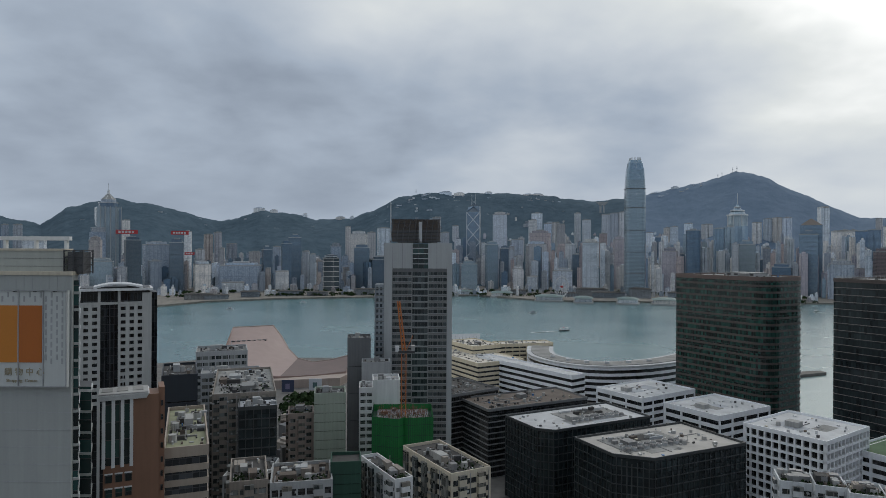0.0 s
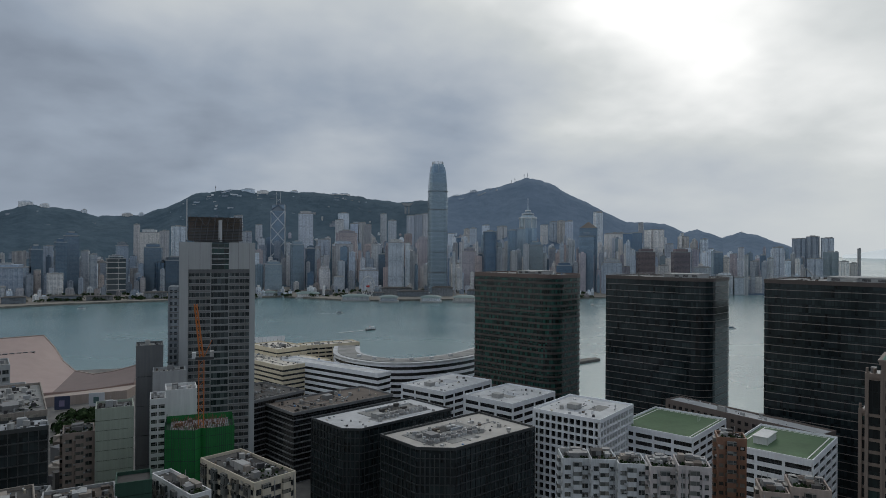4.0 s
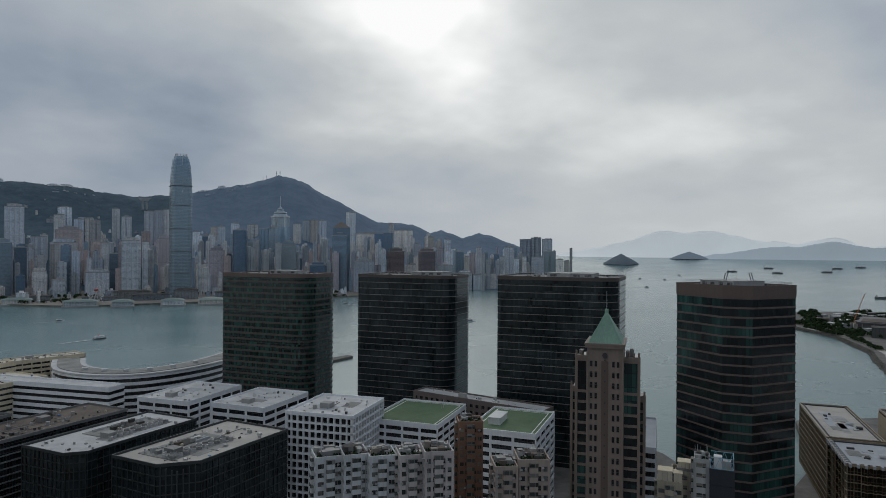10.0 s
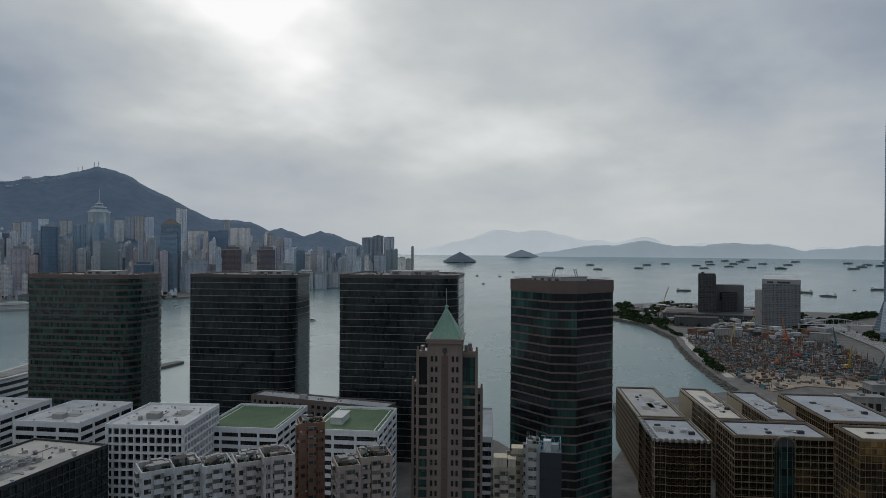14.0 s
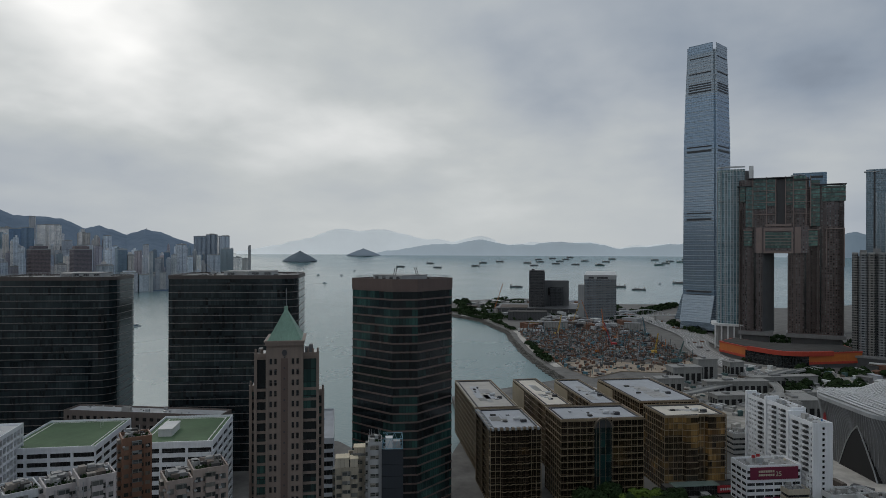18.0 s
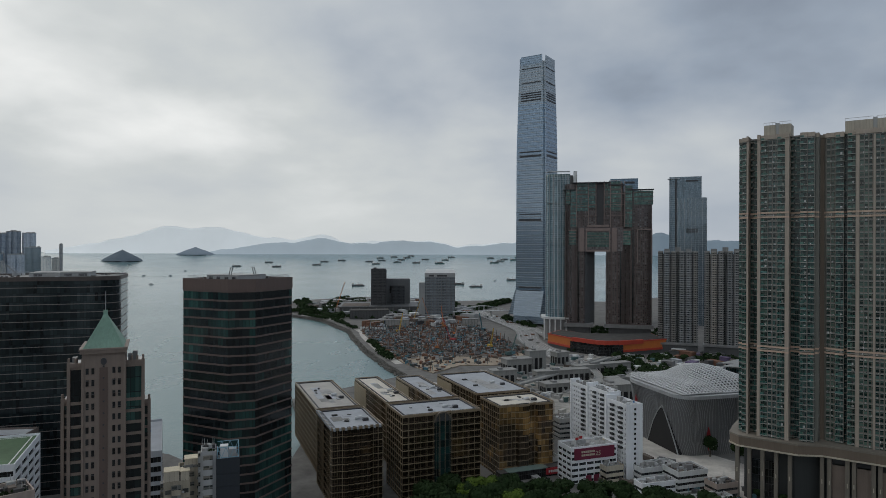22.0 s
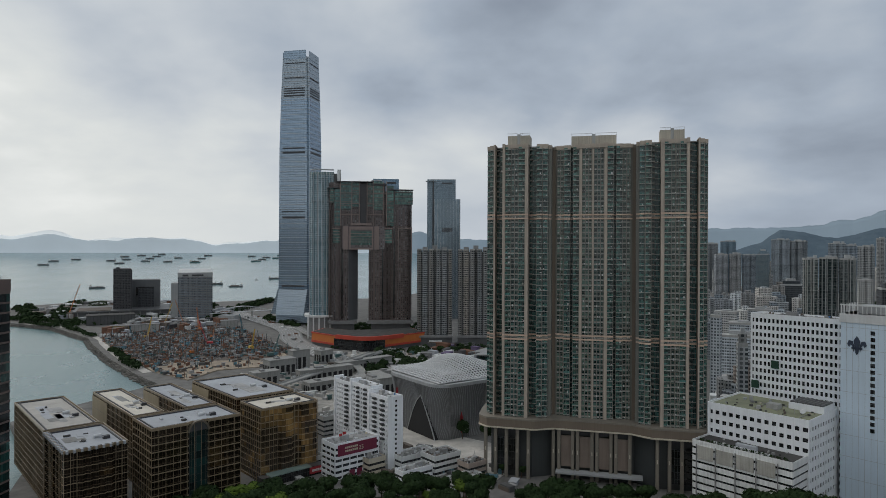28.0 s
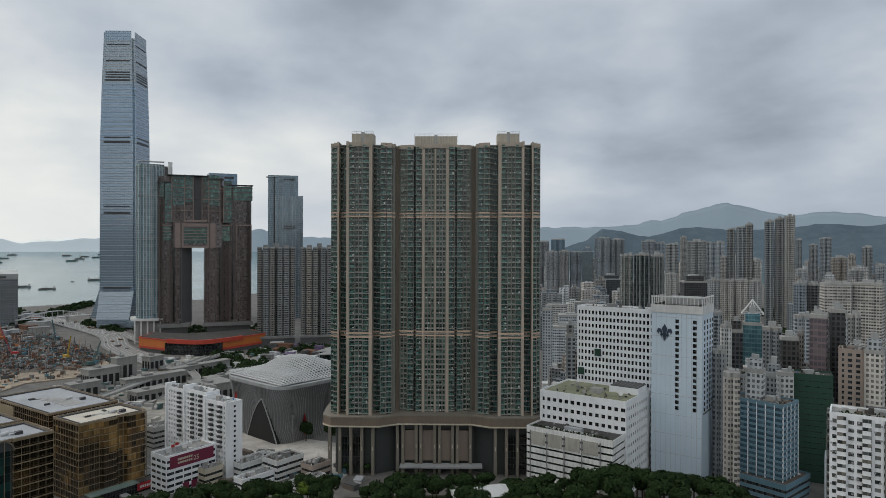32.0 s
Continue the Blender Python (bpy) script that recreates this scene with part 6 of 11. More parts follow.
def apartment_tower(cx, cy, strips, room):
    """Flats seen as upright strips: glazed corner bays, balconies, windowed walls, dark light wells and pale piers, with a ledge at every floor."""
    root = Matrix.Translation((VX, VY, 0)) @ Matrix.Rotation(radians(VROT), 4, "Z") @ Matrix.Translation((cx, cy, 0))
    p = root.translation
    ob = thing("apartment_tower", "tall green-glazed apartment tower with tan piers", "apartment tower", p.x, p.y, 0, VROT, "three joined apartment towers")
    r = random.Random(int(cx) + 90)
    x = -sum(w for _, w, _ in strips) / 2
    frames, fittings, rails, edge, line = bmesh.new(), bmesh.new(), bmesh.new(), [], []
    kinds = (M["white_paint"], M["black_frame"], M["vict_wall"], M["vict_sill"], M["metal"])

    def fit(x0, y0, z0, x1, y1, z1, m):
        n0 = len(fittings.faces)
        box(fittings, x0, y0, z0, x1, y1, z1)
        fittings.faces.ensure_lookup_table()
        for i in range(n0, len(fittings.faces)):
            fittings.faces[i].material_index = m

    for kind, w, y in strips:
        x0, x1 = x, x + w
        x = x1
        out = {"glass": -0.35, "balcony": -0.75, "window": 0.1, "dark": 0.25, "pier": 0.1, "wall": 0.1}[kind]
        edge += [(x0, y + out), (x1, y + out)]
        line += [(x0, y + out - 0.35), (x1, y + out - 0.35)]
        if kind == "pier":
            box_part("pier", x0, y, 38, x1, 20, 200.8, "vict_stone", ob, "pale tan tiled pier")
            continue
        if kind == "wall":
            box_part("side_wall", x0, y, 38, x1, 22, 200.2, "vict_wall", ob, "grey-tan side wall")
            continue
        glass = {"glass": "g_flat_green", "balcony": "g_flat_green", "window": "g_vict", "dark": "g_flat_teal"}[kind]
        box_part("glazed_bay", x0, y + 0.5, 38, x1, 22, 200, glass, ob)
        uprights = {"glass": (x1 - 0.15,), "balcony": (x0 + 0.15, x1 - 0.15), "dark": ()}.get(kind)
        if uprights is None:
            n = max(2, round(w / 1.9))
            uprights = [x0 + w * k / n for k in range(n + 1)]
        for c in uprights:
            box(frames, max(x0, c - 0.2), y - 0.02, 38, min(x1, c + 0.2), y + 1, 200)
        for k in range(52):
            z = 40.9 + STOREY * k
            if kind == "window":
                box(frames, x0, y + 0.15, z + 0.3, x1, y + 1, z + 0.95)
            elif kind == "dark" and w > 2:
                box(frames, x0, y - 1.6, z + 0.1, x0 + 1.7, y + 1, z + 0.9)
        # rails, air conditioners, hoods and drying racks
        for k in range(52):
            z = 40.0 + STOREY * k
            if kind == "balcony":
                cut = x0 + w * (0.52 if r.random() < 0.85 else 0.95)
                box(rails, x0 + 0.1, y - 0.72, z + 1.3, cut, y - 0.62, z + 2.35)
                if r.random() < 0.6:
                    fit(cut + 0.1, y - 0.3, z + 1.4 + r.uniform(0, 0.9), min(x1 - 0.1, cut + r.uniform(0.6, 1.2)), y + 0.6, z + 2.5, r.choice((0, 1, 1, 3)))
            elif kind == "glass":
                if r.random() < 0.75:
                    box(rails, x0 + 0.1, y - 0.3, z + 1.4, x1 - 0.4, y - 0.22, z + 2.3)
            for _ in range(2 if kind == "window" else 1):
                if r.random() < 0.62:
                    c, s = r.uniform(x0 + 0.3, x1 - 0.7), r.uniform(0.3, 0.6)
                    fit(c, y - 0.35, z + r.uniform(0.7, 1.5), c + s, y + 0.6, z + r.uniform(1.6, 1.95), r.choice((0, 0, 1, 2, 4)))
    def clean(points):
        return [p for k, p in enumerate(points) if k == 0 or math.dist(p, points[k - 1]) > 1e-6]

    bm = bmesh.new()
    prism(bm, clean(edge) + [(edge[-1][0], 20), (edge[0][0], 20)], 0, 0.4)
    floor = mesh(bm, M["vict_sill"], "floor_ledge")
    z = 40.9
    while z < 198:
        part("floor_ledge", floor, None, ob, at=(0, 0, z))
        z += STOREY
    bm = bmesh.new()
    prism(bm, clean(line) + [(line[-1][0], 20), (line[0][0], 20)], 0, 0.9)
    band = mesh(bm, M["vict_line"], "service_floor")
    for z in (85.8, 88.1, 156.8, 159.1):
        part("service_floor", band, None, ob, "orange-tan service floor band", at=(0, 0, z))
    tagged(part("window_frame", frames, M["vict_wall"], ob), kind="stuff")
    tagged(part("balcony_rail", rails, M["flat_rail"], ob, "green glass balcony rails"), kind="stuff")
    tagged(part("window_fitting", fittings, kinds, ob), kind="stuff")
    x = -sum(w for _, w, _ in strips) / 2
    bm = bmesh.new()
    for kind, w, y in strips:
        if kind != "dark":
            box(bm, x, y - 0.5, 198.6, x + w, y + 9, 200.9 if kind != "pier" else 201.3)
        x += w
    part("roof_edge", bm, M["vict_stone"], ob)
    box_part("roof_deck", -18, 9, 199.6, 18, 21, 200.4, "roof_grey", ob)
    for sx in (-1, 1):
        a, b = sorted((sx * 0.9, sx * room / 2))
        box_part("roof_house", a, 6, 200, b, 16, 206.6, "roof_house_wall", ob, "rain-streaked cream roof house")
        beam_part("roof_rail", (a, 6.1, 208.0), (b, 6.1, 208.0), 0.14, "white_metal", ob)
        for k in range(5):
            px = a + (b - a) * k / 4
            beam_part("rail_post", (px, 6.1, 206.6), (px, 6.1, 208.0), 0.09, "white_metal", ob)
    box_part("riser_duct", -0.9, 6.6, 200, 0.9, 15, 207.6, "tower_grey", ob)
    return ob


apartment_tower(-38.6, -3.5, SIDE_TOWER, 13)
apartment_tower(4.6, 6, MID_TOWER, 26)
apartment_tower(47.8, -3.5, SIDE_TOWER[::-1], 13)


def apartment_podium():
    ob = thing("podium", "columned stone podium under the apartment towers", "podium", VX + 4.6 * math.cos(radians(VROT)), VY + 4.6 * math.sin(radians(VROT)), 0, VROT)
    ob.scale = (VS, 1, 1)
    front = [(-62, 14), (-61, 0), (-56, -5), (-30, -5.5), (-20, 0.5), (20, 0.5), (30, -5.5), (55, -5), (60, 0), (61, 14)]
    deck = front + [(61, 30), (-62, 30)]
    slab_part("transfer_beam", deck, 35.0, 39.4, "vict_brown", ob)
    slab_part("beam_lip", inset(deck, 0.4), 34.2, 35.0, "cream", ob)
    slab_part("deck_parapet", inset(deck, 0.25), 39.4, 40.3, "vict_tan", ob)
    slab_part("inner_wall", inset(deck, -6.5), 5, 34.3, "black_frame", ob)
    for x in (-57, -51.5, -45.5, -39.5, -33.5, -20.5, -17.5, -10.2, -7.6, 0.0, 2.6, 9.8, 12.4, 19.5, 33, 39, 45, 51, 57):
        y = -3.2 if abs(x) > 30 else 2.0
        box_part("column", x - 0.85, y, 4, x + 0.85, y + 2.2, 34.4, "vict_tan", ob)
        box_part("column_light", x - 0.2, y - 0.25, 20, x + 0.2, y, 22.2, "cream", ob)
    for x0, x1 in ((-16.5, -11.2), (-6.6, -1.0), (3.6, 8.8), (13.4, 18.5)):
        box_part("wall_panel", x0, 4.2, 12, x1, 4.8, 30, "beige", ob)
        box_part("vent_grille", x0, 4.1, 31, x1, 4.7, 33.6, "dark_metal", ob)
    for x0, x1 in ((-50.6, -46.4), (-44.6, -40.4), (40, 44.1), (46, 50.1)):
        box_part("dark_window", x0, -1.0, 9, x1, -0.4, 28, "g_black", ob)
        box_part("vent_grille", x0, -1.2, 30, x1, -0.5, 33.4, "dark_metal", ob)
    box_part("terrace", -19, -3, 9.6, 26, 4, 10.6, "grey_paint", ob)


apartment_podium()
for lx in (-18.9, 28.1):
    p = Matrix.Translation((VX, VY, 0)) @ Matrix.Rotation(radians(VROT), 4, "Z") @ Vector((lx, 3, 0))
    ob = thing("tower_link", "narrow wall between apartment towers, coloured brown for shade", "apartment tower", p.x, p.y, 0, VROT, "links between the towers")
    # brown puts the shade on this tan wall into its colour
    box_part("shaft", -1.3, 8.6, 38, 1.3, 22, 199, "vict_brown", ob)
    box_part("roof_edge", -1.4, 8.4, 198.6, 1.4, 22.2, 200.4, "vict_tan", ob)


def glass_giant():
    """The tallest tower, tapering, with notched corners and screens that rise past the roof."""
    rot = -22.8
    ob = thing("glass_skyscraper", "very tall silver-blue glass skyscraper with tapering faces", "skyscraper", 1193, 37, 0, rot)

    def plan(s, n=3.6):
        h = s / 2
        return [(-h + n, -h), (h - n, -h), (h - n, -h + n), (h, -h + n), (h, h - n), (h - n, h - n), (h - n, h), (-h + n, h), (-h + n, h - n), (-h, h - n), (-h, -h + n), (-h + n, -h + n)]

    sizes = ((8, 66), (40, 60), (75, 58.5), (310, 57.5), (400, 54.0), (474, 49.5))
    for (z0, s0), (z1, s1) in zip(sizes, sizes[1:]):
        slab_part("shaft", plan(s0), z0, z1, "icc", ob, top=plan(s1))

    def width(z):
        for (z0, s0), (z1, s1) in zip(sizes, sizes[1:]):
            if z0 <= z <= z1:
                return s0 + (s1 - s0) * (z - z0) / (z1 - z0)
        return 49.5

    bm = bmesh.new()
    prism(bm, inset(plan(50.0), 0.35), 0, 0.7)
    ledge = mesh(bm, M["metal"], "glass_ledge")
    z = 48.0
    while z < 472:
        o = part("glass_ledge", ledge, None, ob, at=(0, 0, z))
        k = width(z) / 50.0
        o.scale = (k, k, 1)
        z += 8.3
    for z0, z1 in ((52, 55), (58, 61), (64, 67), (70, 73), (190, 193.5), (201, 203), (304, 307), (312, 314), (404, 406.5), (409, 411), (413, 415), (417, 419), (436, 437.5), (462, 463.5)):
        h = width(z0) / 2
        box_part("louvre", -h - 0.7, -h * 0.72, z0, -h + 1.5, h * 0.72, z1, "dark_metal", ob)
        box_part("louvre", -h * 0.72, -h - 0.7, z0, h * 0.72, -h + 1.5, z1, "dark_metal", ob)
    for x0, y0, x1, y1, z1 in ((-25.2, -20.5, -24.2, 20.5, 485), (-20.5, -25.2, 20.5, -24.2, 484), (24.2, -20.5, 25.2, 20.5, 484), (-20.5, 24.2, 20.5, 25.2, 484)):
        box_part("crown_screen", x0, y0, 470, x1, y1, z1, "icc", ob)
    for k in range(4):
        a = Matrix.Rotation(radians(90 * k), 2)
        lo = [tuple(a @ Vector(p)) for p in ((-26, -44), (26, -44), (28, -32), (-28, -32))]
        hi = [tuple(a @ Vector(p)) for p in ((-27, -30), (27, -30), (27, -29), (-27, -29))]
        slab_part("base_canopy", lo, 22, 66, "icc", ob, top=hi)


glass_giant()


M["teal_mid"] = facade("green_teal_glazing", (0.08, 0.10, 0.095), (0.02, 0.075, 0.07), (0.11, 0.25, 0.225), 2.4, 3.4, 0.1, 0.2, 0.4)


def arch_tower():
    ob = facing("arch_building", "brown twin apartment towers joined above a tall opening", "apartment tower", 94.1, 975)
    left = [(-60, 6), (-56, 1), (-50, 1), (-50, -1), (-44, -1), (-44, 0.5), (-38, 0.5), (-38, -1), (-31, -1), (-30, 1), (-17, 26), (-17, 32), (-60, 32)]
    right = [(0, 0), (8, 0), (8, -1.5), (15, -1.5), (15, 0), (24, 0), (24, 3), (33, 3), (33, 0), (40, -1), (52, -1), (58, 1), (64, 5), (64, 34), (0, 34)]
    slab_part("tower_leg", left, 30, 172, "arch", ob)
    slab_part("tower_leg", right, 30, 172, "arch", ob)
    slab_part("upper_tower", [(-60, 6), (-56, 1), (-44, -1), (-31, -1), (-14, -1), (-14, 8), (-3, 8), (-3, -1), (15, -1.5), (24, 0), (24, 33), (-42, 33), (-42, 20), (-60, 20)], 172, 236, "arch", ob)
    slab_part("upper_tower", [(24, 3), (33, 3), (33, 0), (40, -1), (52, -1), (58, 1), (64, 5), (64, 34), (24, 34)], 172, 224, "arch", ob)
    slab_part("inner_wall", [(-30.3, 0.7), (-29.6, 0.5), (-16.7, 25.7), (-17.3, 26.2)], 30, 137, "slab_grey", ob, "plain grey inner wall of the opening")
    box_part("bridge", -40, -2.4, 137, 24, 30, 172, "arch", ob)
    for x0, x1, z0, z1 in ((-27, 4, 143.5, 164.5), (-53, -43, 146, 166), (24, 34, 146, 166)):
        win = box_part("sky_window", x0, -3.0, z0, x1, -0.5, z1, "teal_mid", ob, "green-tinted sky lobby glazing")
        z = z0 + 4
        while z < z1 - 1:
            box_part("window_rail", x0, -3.3, z, x1, -2.8, z + 0.7, "arch_stone", win)
            z += 4.2
    for x0, x1, z0, z1 in ((-29, 6, 136.5, 139), (-29, 6, 166, 170.5), (-29, -27, 139, 166), (4, 6, 139, 166), (-38, -31, 136.5, 171), (8, 15, 136.5, 171), (-54.5, -42, 167, 168.4), (23, 35, 167, 168.4), (43, 64, 168, 169.4), (43, 44.2, 120, 169), (62.8, 64, 120, 169),
                           (-27, 4, 172.5, 175.5)):
        box_part("stone_trim", x0, -3.4, z0, x1, -0.6, z1, "arch_stone", ob)
    # green glass corner bays and the framed storeys under the roof
    for x0, x1, z0, z1 in ((-51, -42.5, 172, 226), (26.5, 36.5, 172, 232), (-41.5, -26, 196, 238), (-25, -15.2, 200, 236), (-2.2, 5.4, 200, 236), (6.5, 20.5, 196, 238), (38.5, 65, 204, 224), (-58, -52, 206, 228)):
        bay = box_part("crown_glazing", x0, -1.9, z0, x1, 0.5, z1, "teal_mid", ob)
        z = z0 + 5
        while z < z1 - 2:
            box_part("crown_ledge", x0 - 0.3, -2.4, z, x1 + 0.3, 0.5, z + 0.9, "arch_rib", bay)
            z += 6.2
    for x in (-42, -25.5, -14.5, -3.0, 6, 20.8, 26):
        box_part("stone_frame", x - 0.55, -2.9, 172, x + 0.55, 1, 238.5, "arch_stone", ob)
    for z in (188, 204, 220):
        box_part("stone_frame", -42, -2.7, z, -14.5, 1, z + 0.8, "arch_stone", ob)
        box_part("stone_frame", -3, -2.7, z, 26, 1, z + 0.8, "arch_stone", ob)
    # stacks of balconies: thin ledges in front of dark strips
    bm = bmesh.new()
    for x in (-55.5, -46.5, -36, 0.5, 23, 30, 41, 60):
        z = 36.0
        while z < (232 if -42 < x < 26 else 208):
            if not (134 < z < 174 and -32 < x < 10) and not (z < 138 and -30 < x < 0):
                box(bm, x - 1.5, -2.3, z, x + 1.5, 1.5, z + 0.9)
            z += 3.1
    tagged(part("balcony", bm, M["arch_rib"], ob), kind="stuff")
    for x in (-58, -42, -33, 9, 25, 34, 51, 63):
        box_part("wall_rib", x - 0.35, -1.8, 32, x + 0.35, 3, 196, "arch_rib", ob)
    # flat black strips take the place of shade in recesses
    for x in (-39.5, 20, 37.5):
        box_part("window_strip", x - 0.9, -1.6, 34, x + 0.9, 3, 168, "g_black", ob, "black strip between the ribs standing in for a shaded recess")
    box_part("roof_canopy", -48, -6, 236.5, 6, 10, 237.6, "dark_metal", ob)
    box_part("roof_canopy", 2, -4, 233, 26, 10, 234, "dark_metal", ob)
    box_part("roof_canopy", 30, -4, 225.5, 66, 12, 226.5, "dark_metal", ob)
    box_part("roof_canopy", -62, -4, 227, -44, 10, 228, "dark_metal", ob)
    box_part("dark_shaft", -14, 0.6, 174, -3, 8, 236, "dark_metal", ob)
    for x0, x1 in ((-60, -18), (-2, 66)):
        box_part("base_skirt", x0, -4, 26, x1, 34, 31, "mid_grey", ob)
        # charcoal here puts the dark gap under the skirt into the block's colour
        box_part("base_block", x0 + 6, 0, 5, x1 - 4, 30, 26, "charcoal", ob)


arch_tower()


def curved_flats():
    ob = facing("curved_apartment_tower", "white and blue apartment tower with a curved front", "apartment tower", 90.35, 985)
    front = [(-24, 14), (-23, 6), (-20, 1), (-14, -2), (-6, -3), (4, -2), (12, 0), (12, 4), (17, 4), (17, 0), (22, 0), (22, 30), (-24, 30)]
    slab_part("shaft", front, 25, 248, "harbour_f", ob)
    for x, y in ((-23, 6), (-18.5, 0), (-12, -2.6), (-4, -3), (2, -2.4), (8, -1), (12, 0), (22, 0)):
        box_part("white_fin", x - 0.4, y - 0.9, 25, x + 0.4, y + 1.5, 250, "grey_paint", ob)
    box_part("end_wall", 17, -0.6, 25, 22.6, 2, 256, "white_paint", ob)
    # charcoal box set into the step-back as its painted shade
    box_part("core_recess", 12.4, 2.2, 25, 16.6, 3.6, 250, "charcoal", ob)
    slab_part("crown", inset(front[:8], 0.2), 248, 252, "harbour_f", ob)
    for k in range(5):
        slab_part("roof_rib", [(-24 + 2 * k, 6 + 2 * k), (-20, -1 + 2 * k), (-6, -5 + 2 * k), (12, -3 + 2 * k), (12, -2 + 2 * k), (-6, -4 + 2 * k), (-19, 0 + 2 * k), (-23 + 2 * k, 7 + 2 * k)], 255, 256, "metal", ob)
    for z in (92, 150, 208):
        box_part("floor_line", -21, -3.2, z, 12, 3, z + 1.0, "grey_paint", ob)
    slab_part("podium_edge", inset(front, 7), 36, 39, "white_paint", ob)
    for k in range(7):
        box_part("podium_column", -26 + 8 * k, -7, 5, -24 + 8 * k, -5, 36, "white_paint", ob)
    slab_part("podium_wall", inset(front, 2), 5, 36, "mid_grey", ob)


curved_flats()


M["slate_glass"] = facade("slate_blue_glass", (0.15, 0.19, 0.23), (0.125, 0.19, 0.245), (0.21, 0.285, 0.36), 2.0, 3.8, 0.10, 0.2, 0.4, 0.14, 0.05, 0.6, 0.5, 0.0, 0.06)


def blue_tower(bearing, dist, w, z, step):
    ob = facing("blue_glass_tower", "blue-grey glass tower with a stepped top", "tower", bearing, dist, "blue-grey glass towers")
    slab_part("shaft", rect(-w / 2, 0, w * 0.36, 40), 5, z, "slate_glass", ob)
    slab_part("front_shaft", rect(-w * 0.3, -4, w / 2, 40), 5, step, "slate_glass", ob)
    # dark strip on the face, in place of a recess and its shade
    box_part("recess", -w * 0.34, -0.6, 5, -w * 0.3, 1, z - 2, "dark_metal", ob)
    for z0 in (z - 9, step - 62, step - 58):
        box_part("louvre", -w * 0.05, -4.6 if z0 < step else -0.6, z0, w * 0.26, 1, z0 + 3, "dark_metal", ob)
    box_part("roof_plate", -w / 2 - 3, -3, z - 4, -w * 0.2, 12, z - 3, "metal", ob)
    for k in range(9):
        x = -w * 0.28 + k * w * 0.095
        box_part("glass_fin", x - 0.2, -4.8, 5, x + 0.2, -3.9, step, "metal", ob)


blue_tower(100.65, 1240, 63, 270, 232)
blue_tower(95.75, 1260, 58, 272, 240)


M["rail_flats"] = facade("weathered_grey_flats", (0.27, 0.265, 0.255), (0.02, 0.024, 0.026), (0.13, 0.135, 0.13), 2.6, 2.95, 0.14, 0.45)


def bay_flats(bearing, w):
    """A broad block of flats with forward bays, black-filled gaps between them and a parapet with plant rooms."""
    ob = facing("block_of_flats", "weathered grey block of flats with projecting bays", "apartment tower", bearing, 900, "grey blocks of flats by the railway")
    slab_part("rear_body", rect(-w / 2, 8, w / 2, 30), 18, 134, "rail_flats", ob)
    for a, b, y in ((-0.5, -0.37, 6.5), (-0.35, -0.19, 1.5), (-0.17, -0.03, 0), (0.03, 0.17, 0), (0.19, 0.35, 1.5), (0.37, 0.5, 6.5)):
        slab_part("bay", [(a * w, y + 1), (a * w + 1, y), (b * w - 1, y), (b * w, y + 1), (b * w, 12), (a * w, 12)], 18, 137, "rail_flats", ob)
        for x in (a * w + 1, b * w - 1.6):
            box_part("wall_rib", x, y - 0.5, 18, x + 0.6, y + 0.5, 137.6, "mid_grey", ob)
        box_part("parapet", a * w, y - 0.4, 136.4, b * w, y + 6, 138.2, "concrete", ob)
    # black boxes in the gaps paint the shade of light wells
    for x in (-0.36, -0.18, 0.0, 0.18, 0.36):
        box_part("light_well", x * w - 0.5, 2.6, 18, x * w + 0.5, 8.4, 134, "black_frame", ob, "black fill standing in for the shade of a light well")
    for x, h in ((-0.27, 141), (0.0, 143), (0.27, 141)):
        box_part("plant_room", x * w - 3.5, 6, 134, x * w + 3.5, 15, h, "mid_grey", ob)
    box_part("podium_deck", -w * 0.52, -6, 16, w * 0.52, 34, 18.4, "mid_grey", ob)
    box_part("podium_wall", -w * 0.5, -4, 5, w * 0.5, 32, 16, "charcoal", ob)


bay_flats(99.87, 49)
bay_flats(103.5, 50)


M["mall_red"] = plain("red_orange_cladding", (0.44, 0.055, 0.03), 0.5, dirt=0.2)


